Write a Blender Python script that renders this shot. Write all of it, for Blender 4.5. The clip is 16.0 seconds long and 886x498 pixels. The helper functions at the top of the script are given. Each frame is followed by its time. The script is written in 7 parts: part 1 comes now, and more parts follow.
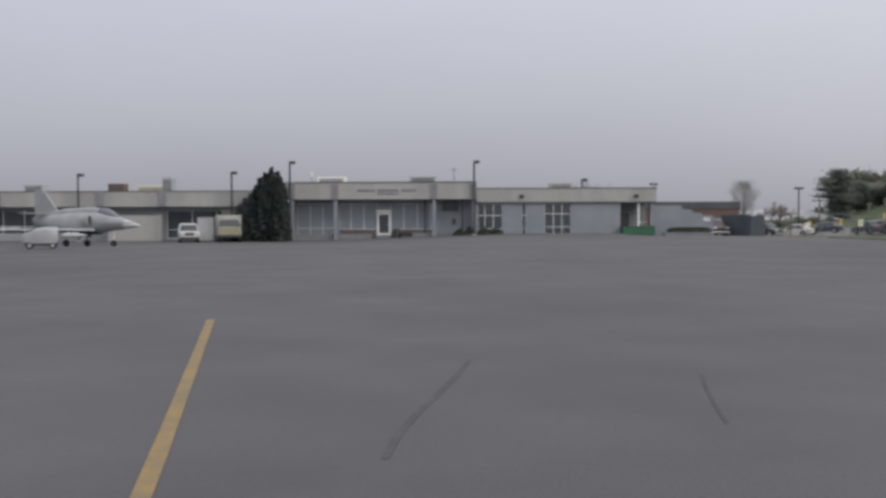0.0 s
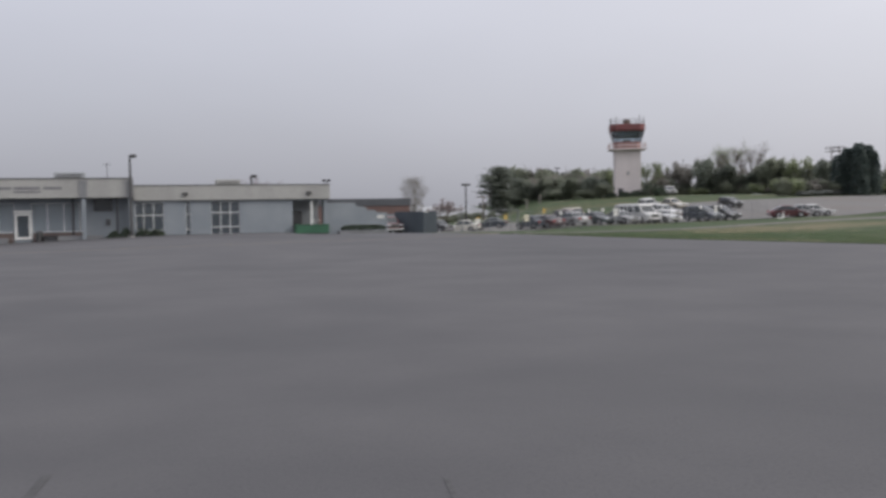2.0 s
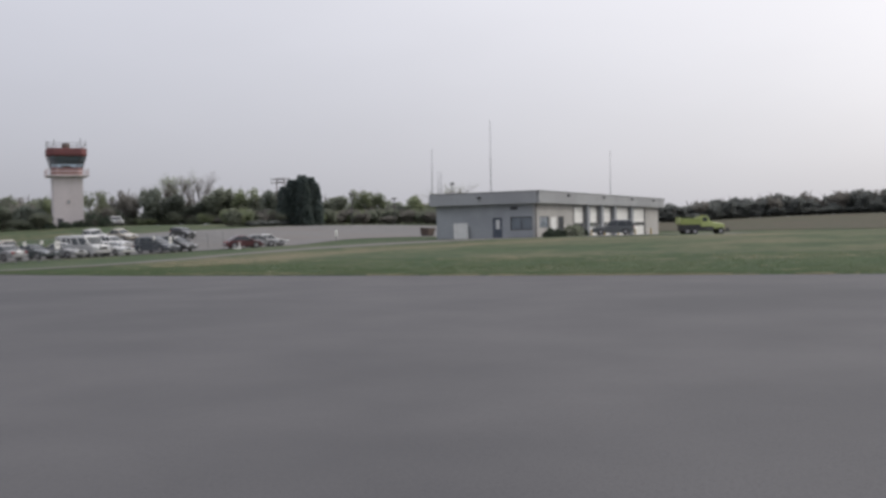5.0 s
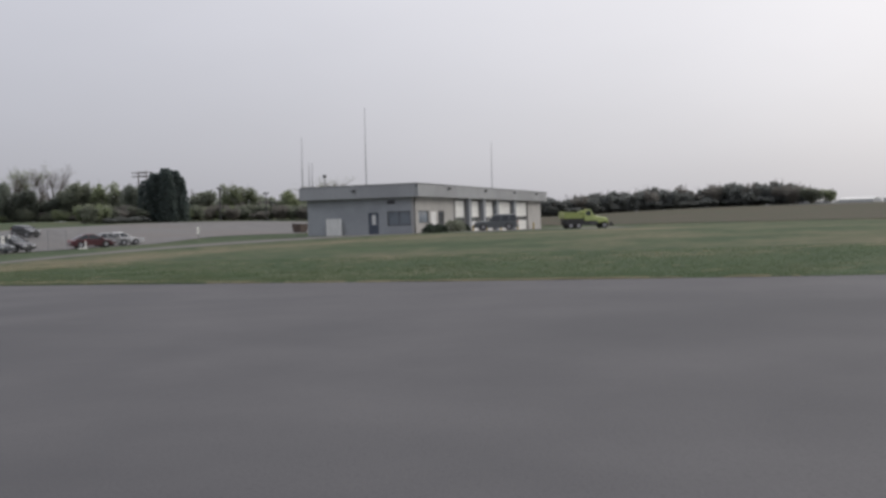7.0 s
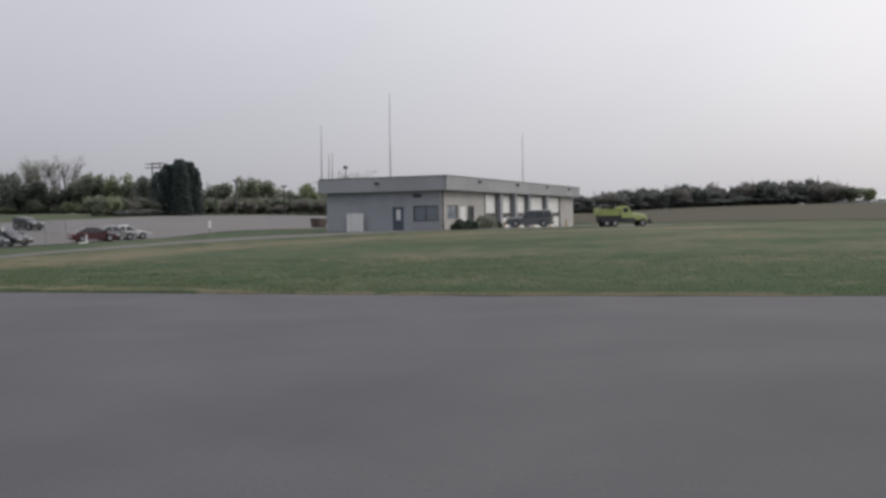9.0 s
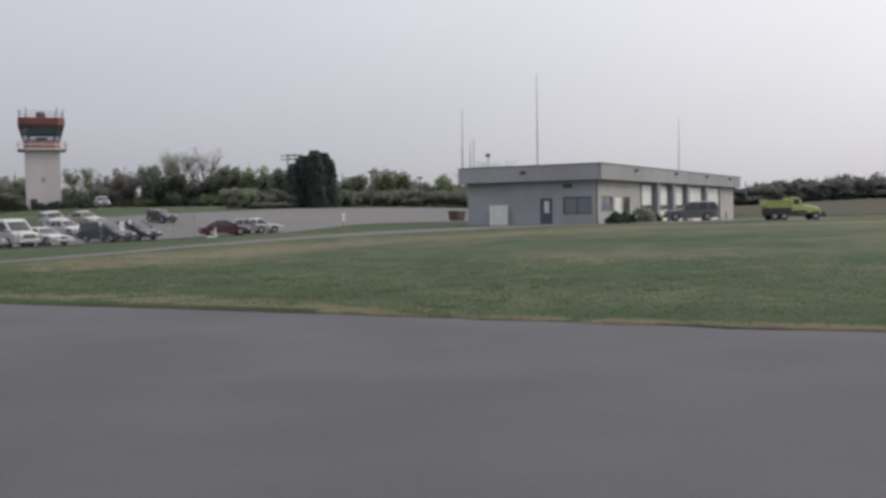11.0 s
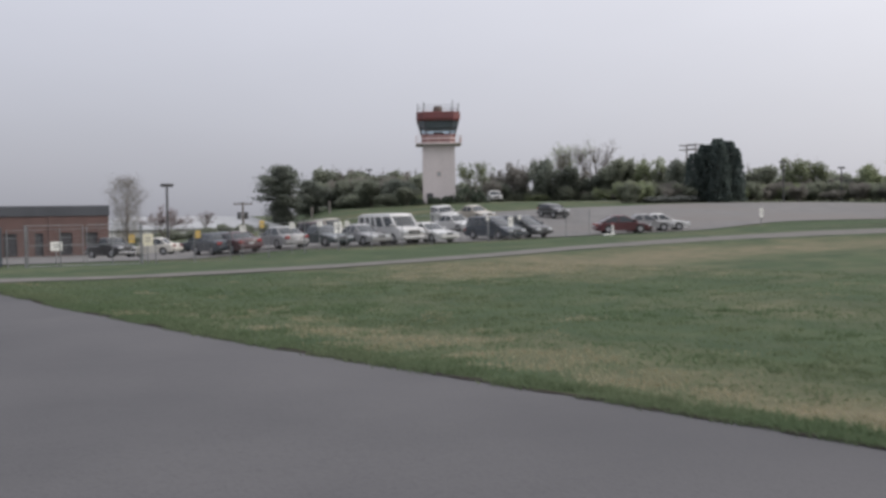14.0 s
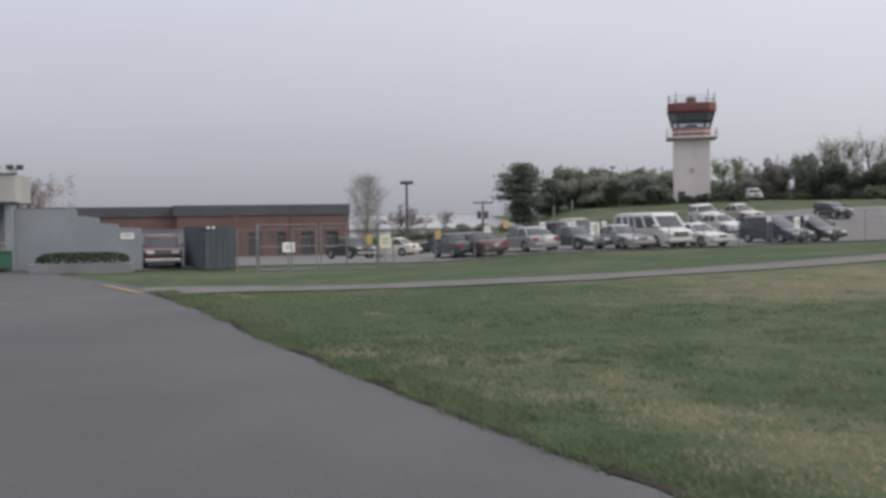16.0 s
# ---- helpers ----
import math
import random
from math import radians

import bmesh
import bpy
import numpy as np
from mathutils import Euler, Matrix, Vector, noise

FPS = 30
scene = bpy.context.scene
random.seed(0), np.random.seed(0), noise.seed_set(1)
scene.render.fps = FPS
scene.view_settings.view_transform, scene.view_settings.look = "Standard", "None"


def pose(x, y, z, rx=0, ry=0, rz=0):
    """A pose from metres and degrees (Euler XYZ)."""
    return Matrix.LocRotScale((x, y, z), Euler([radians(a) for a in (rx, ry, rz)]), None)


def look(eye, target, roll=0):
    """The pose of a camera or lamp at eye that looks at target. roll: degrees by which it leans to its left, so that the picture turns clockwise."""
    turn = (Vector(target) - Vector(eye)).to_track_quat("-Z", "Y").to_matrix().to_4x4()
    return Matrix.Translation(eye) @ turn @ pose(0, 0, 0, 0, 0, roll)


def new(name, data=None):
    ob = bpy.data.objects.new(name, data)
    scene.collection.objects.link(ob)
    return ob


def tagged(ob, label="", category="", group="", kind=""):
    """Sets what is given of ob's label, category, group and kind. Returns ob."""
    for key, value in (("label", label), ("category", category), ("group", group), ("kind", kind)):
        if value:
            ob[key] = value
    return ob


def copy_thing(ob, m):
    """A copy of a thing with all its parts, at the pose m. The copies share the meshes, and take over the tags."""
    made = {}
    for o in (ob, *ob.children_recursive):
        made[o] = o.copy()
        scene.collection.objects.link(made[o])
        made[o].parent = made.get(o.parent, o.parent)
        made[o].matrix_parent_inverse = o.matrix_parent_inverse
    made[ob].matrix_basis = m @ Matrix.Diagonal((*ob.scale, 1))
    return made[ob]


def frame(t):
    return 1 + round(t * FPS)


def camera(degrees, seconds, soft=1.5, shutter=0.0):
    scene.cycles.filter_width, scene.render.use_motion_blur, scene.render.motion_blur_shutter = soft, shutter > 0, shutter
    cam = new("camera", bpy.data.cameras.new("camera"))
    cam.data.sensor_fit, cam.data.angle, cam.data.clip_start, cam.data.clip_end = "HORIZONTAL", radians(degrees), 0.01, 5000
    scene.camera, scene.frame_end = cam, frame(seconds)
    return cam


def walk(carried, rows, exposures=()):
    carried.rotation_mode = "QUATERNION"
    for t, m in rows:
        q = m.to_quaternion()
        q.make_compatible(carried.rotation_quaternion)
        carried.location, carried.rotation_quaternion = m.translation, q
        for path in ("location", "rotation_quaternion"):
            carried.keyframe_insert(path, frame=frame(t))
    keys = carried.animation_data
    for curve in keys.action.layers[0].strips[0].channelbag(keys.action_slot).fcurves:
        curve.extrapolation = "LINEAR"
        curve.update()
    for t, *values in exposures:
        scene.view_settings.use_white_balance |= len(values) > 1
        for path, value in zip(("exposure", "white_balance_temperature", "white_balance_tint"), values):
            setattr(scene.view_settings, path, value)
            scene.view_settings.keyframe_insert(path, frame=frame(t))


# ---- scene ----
ROWS = [
    (0, (0.000, -0.000, 2.065), 0.999, -2.110, -0.176),
    (0.5, (0.042, 1.671, 2.068), -2.172, -1.794, -1.104),
    (1, (0.205, 3.107, 2.071), -6.922, -1.367, -0.976),
    (1.5, (0.469, 4.237, 2.073), -12.281, -2.137, -1.048),
    (2, (0.749, 5.236, 2.077), -17.930, -2.392, -0.804),
    (2.5, (1.059, 6.366, 2.070), -23.203, -2.126, -0.067),
    (3, (1.379, 7.680, 2.077), -28.985, -1.941, -1.095),
    (3.5, (1.688, 9.053, 2.074), -34.677, -1.462, -0.175),
    (4, (2.245, 10.251, 2.066), -39.967, -1.424, -1.048),
    (4.5, (3.006, 11.260, 2.070), -45.074, -1.336, -1.305),
    (5, (4.006, 12.094, 2.068), -49.508, -1.173, -1.272),
    (5.2, (4.594, 12.511, 2.068), -50.939, -1.40, -1.05),
    (6.25, (7.834, 14.766, 2.071), -55.65, -1.55, -1.25),
    (7.3, (11.140, 17.065, 2.074), -56.774, -1.634, -1.452),
    (7.5, (11.740, 17.553, 2.075), -56.704, -1.586, -0.950),
    (8, (13.243, 18.827, 2.073), -56.451, -1.691, -1.148),
    (8.2, (13.835, 19.384, 2.072), -56.100, -1.760, -1.150),
    (9.25, (16.953, 22.325, 2.066), -55.20, -1.80, -1.20),
    (10.3, (20.038, 25.323, 2.060), -52.110, -1.786, -0.900),
    (10.5, (20.617, 25.904, 2.059), -50.865, -1.897, -0.460),
    (11, (21.901, 27.566, 2.073), -47.675, -2.105, -1.090),
    (11.5, (23.148, 29.215, 2.071), -44.402, -2.094, -0.052),
    (12, (24.355, 30.812, 2.072), -40.877, -2.467, -0.610),
    (12.5, (25.504, 32.354, 2.081), -37.517, -1.951, -0.991),
    (13, (26.515, 34.001, 2.089), -33.337, -2.124, -0.397),
    (13.5, (27.358, 35.681, 2.083), -28.461, -2.394, -1.096),
    (14, (27.998, 37.489, 2.088), -25.365, -2.005, -0.877),
    (14.5, (28.384, 39.264, 2.085), -21.915, -1.702, 0.104),
    (15, (28.743, 41.095, 2.092), -18.204, -2.122, -0.461),
    (15.5, (29.136, 42.993, 2.066), -14.715, -1.965, -1.031),
    (16, (29.320, 44.851, 2.067), -11.797, -1.823, -0.701),
]
cam = camera(48.48, 16.0, soft=3.1, shutter=0.3)


def eye_pose(eye, yaw, pitch, roll):
    """Camera pose from a heading to the left of +y, a pitch and a roll in degrees."""
    a, p = radians(yaw), radians(pitch)
    ahead = Vector((-math.sin(a) * math.cos(p), math.cos(a) * math.cos(p), math.sin(p)))
    return look(eye, Vector(eye) + 2 * ahead, roll)


EXPOSURES = [(0, -0.12), (3.5, -0.02), (4.1, -0.16), (4.6, -0.2), (5.0, -0.15), (7.5, -0.32), (8.5, -0.32), (11.0, -0.2), (12.4, -0.02), (13.5, -0.02), (16.0, -0.02)]
walk(cam, [(t, eye_pose(e, a, p, r)) for t, e, a, p, r in ROWS], EXPOSURES)

# ---- light: a bright overcast sky, the hidden sun to the south-east ----
SUN_AZ, SUN_EL = 118.0, 34.0  # degrees clockwise from +y, and above the horizon
world = bpy.data.worlds.new("overcast_sky")
scene.world = world
world.use_nodes = True
wn, wl = world.node_tree.nodes, world.node_tree.links
wn.clear()


def wnode(kind, **values):
    n = wn.new(kind)
    for k, v in values.items():
        n.inputs[k].default_value = v
    return n


def wmath(op, a, b=None, clamp=False):
    n = wn.new("ShaderNodeMath")
    n.operation, n.use_clamp = op, clamp
    for i, v in enumerate((a, b)):
        if v is None:
            continue
        if isinstance(v, (int, float)):
            n.inputs[i].default_value = v
        else:
            wl.new(v, n.inputs[i])
    return n.outputs[0]


tc = wn.new("ShaderNodeTexCoord")
sep = wn.new("ShaderNodeSeparateXYZ")
wl.new(tc.outputs["Generated"], sep.inputs[0])
sky = wn.new("ShaderNodeTexSky")
sky.sky_type, sky.sun_disc = "NISHITA", False
sky.sun_elevation, sky.sun_rotation = radians(SUN_EL), radians(SUN_AZ)
sky.air_density, sky.dust_density = 1.0, 4.0
up = wmath("MAXIMUM", sep.outputs[2], 0.0)
cloud = wnode("ShaderNodeTexNoise", Scale=2.2, Detail=5.0, Roughness=0.5)
stretch = wn.new("ShaderNodeMapping")
stretch.inputs["Scale"].default_value = (1.0, 1.0, 3.0)
wl.new(tc.outputs["Generated"], stretch.inputs[0])
wl.new(stretch.outputs[0], cloud.inputs["Vector"])
# brighter towards the hidden sun and towards the zenith
sx, sy = math.sin(radians(SUN_AZ)) * math.cos(radians(SUN_EL)), math.cos(radians(SUN_AZ)) * math.cos(radians(SUN_EL))
dot = wn.new("ShaderNodeVectorMath")
dot.operation = "DOT_PRODUCT"
wl.new(tc.outputs["Generated"], dot.inputs[0])
dot.inputs[1].default_value = (sx, sy, math.sin(radians(SUN_EL)))
toward = wmath("POWER", wmath("ADD", wmath("MULTIPLY", dot.outputs["Value"], 0.5), 0.5), 3.0)
lum = wmath("ADD", wmath("ADD", 0.33, wmath("MULTIPLY", wmath("POWER", up, 0.7), 0.85)), wmath("MULTIPLY", toward, 0.62))
lum = wmath("MULTIPLY", lum, wmath("ADD", 0.92, wmath("MULTIPLY", cloud.outputs["Fac"], 0.16)))
tint = wn.new("ShaderNodeMix")
tint.data_type = "RGBA"
wl.new(toward, tint.inputs["Factor"])
tint.inputs["A"].default_value, tint.inputs["B"].default_value = (0.935, 0.95, 1.075, 1), (1.05, 1.01, 0.995, 1)
grey = wn.new("ShaderNodeVectorMath")
grey.operation = "SCALE"
wl.new(tint.outputs["Result"], grey.inputs[0])
wl.new(lum, grey.inputs["Scale"])
bg1, bg2, add = wn.new("ShaderNodeBackground"), wn.new("ShaderNodeBackground"), wn.new("ShaderNodeAddShader")
wl.new(grey.outputs[0], bg1.inputs["Color"])
bg1.inputs["Strength"].default_value = 1.0
wl.new(sky.outputs[0], bg2.inputs["Color"])
bg2.inputs["Strength"].default_value = 0.012
out = wn.new("ShaderNodeOutputWorld")
wl.new(bg1.outputs[0], add.inputs[0])
wl.new(bg2.outputs[0], add.inputs[1])
wl.new(add.outputs[0], out.inputs[0])
sun = new("sun", bpy.data.lights.new("sun", "SUN"))
sun.data.energy, sun.data.angle, sun.data.color = 1.0, radians(14), (1.0, 0.96, 0.9)
sun.matrix_world = look((sx * 50, sy * 50, math.sin(radians(SUN_EL)) * 50), (0, 0, 0))


# ---- materials ----
def mat(name, base, second=None, scale=3.0, rough=0.7, metal=0.0, bump=0.0, fine=40.0, mix=(0.4, 0.62), glass=0.0, coat=0.0, vary=0.0, stretch=(1, 1, 1), third=None, big=0.08, leaf=0.0):
    m = bpy.data.materials.new(name)
    m.use_nodes = True
    n, l = m.node_tree.nodes, m.node_tree.links
    p = n["Principled BSDF"]
    p.inputs["Roughness"].default_value = rough
    p.inputs["Metallic"].default_value = metal
    p.inputs["Transmission Weight"].default_value = glass
    p.inputs["Coat Weight"].default_value = coat
    p.inputs["Base Color"].default_value = (*base, 1)
    if second is None and not bump:
        return m
    c = n.new("ShaderNodeTexCoord")
    mp = n.new("ShaderNodeMapping")
    mp.inputs["Scale"].default_value = stretch
    l.new(c.outputs["Object"], mp.inputs[0])
    colour = None

    def layer(below, rgb, s, lo, hi, detail=5.0):
        t = n.new("ShaderNodeTexNoise")
        t.inputs["Scale"].default_value, t.inputs["Detail"].default_value = s, detail
        l.new(mp.outputs[0], t.inputs["Vector"])
        r = n.new("ShaderNodeMapRange")
        r.inputs["From Min"].default_value, r.inputs["From Max"].default_value = lo, hi
        l.new(t.outputs["Fac"], r.inputs["Value"])
        x = n.new("ShaderNodeMix")
        x.data_type = "RGBA"
        l.new(r.outputs[0], x.inputs["Factor"])
        if isinstance(below, tuple):
            x.inputs["A"].default_value = (*below, 1)
        else:
            l.new(below, x.inputs["A"])
        x.inputs["B"].default_value = (*rgb, 1)
        return x.outputs["Result"]

    if second is not None:
        colour = layer(base, second, scale, *mix)
        if third is not None:
            colour = layer(colour, third, big, 0.50, 0.68, 6.0)
        colour = layer(colour, tuple(v * 0.75 for v in base), fine, 0.5, 0.85)
        if vary:
            info = n.new("ShaderNodeObjectInfo")
            h = n.new("ShaderNodeHueSaturation")
            r = n.new("ShaderNodeMapRange")
            r.inputs["To Min"].default_value, r.inputs["To Max"].default_value = 1 - vary, 1 + vary
            l.new(info.outputs["Random"], r.inputs["Value"])
            l.new(r.outputs[0], h.inputs["Value"])
            l.new(colour, h.inputs["Color"])
            colour = h.outputs[0]
        l.new(colour, p.inputs["Base Color"])
    if leaf:
        thin, both = n.new("ShaderNodeBsdfTranslucent"), n.new("ShaderNodeMixShader")
        l.new(colour, thin.inputs["Color"])
        both.inputs[0].default_value = leaf
        l.new(p.outputs[0], both.inputs[1])
        l.new(thin.outputs[0], both.inputs[2])
        l.new(both.outputs[0], n["Material Output"].inputs["Surface"])
    if bump:
        t = n.new("ShaderNodeTexNoise")
        t.inputs["Scale"].default_value, t.inputs["Detail"].default_value = fine, 6.0
        l.new(mp.outputs[0], t.inputs["Vector"])
        b = n.new("ShaderNodeBump")
        b.inputs["Strength"].default_value, b.inputs["Distance"].default_value = bump, 0.02
        l.new(t.outputs["Fac"], b.inputs["Height"])
        l.new(b.outputs[0], p.inputs["Normal"])
    return m


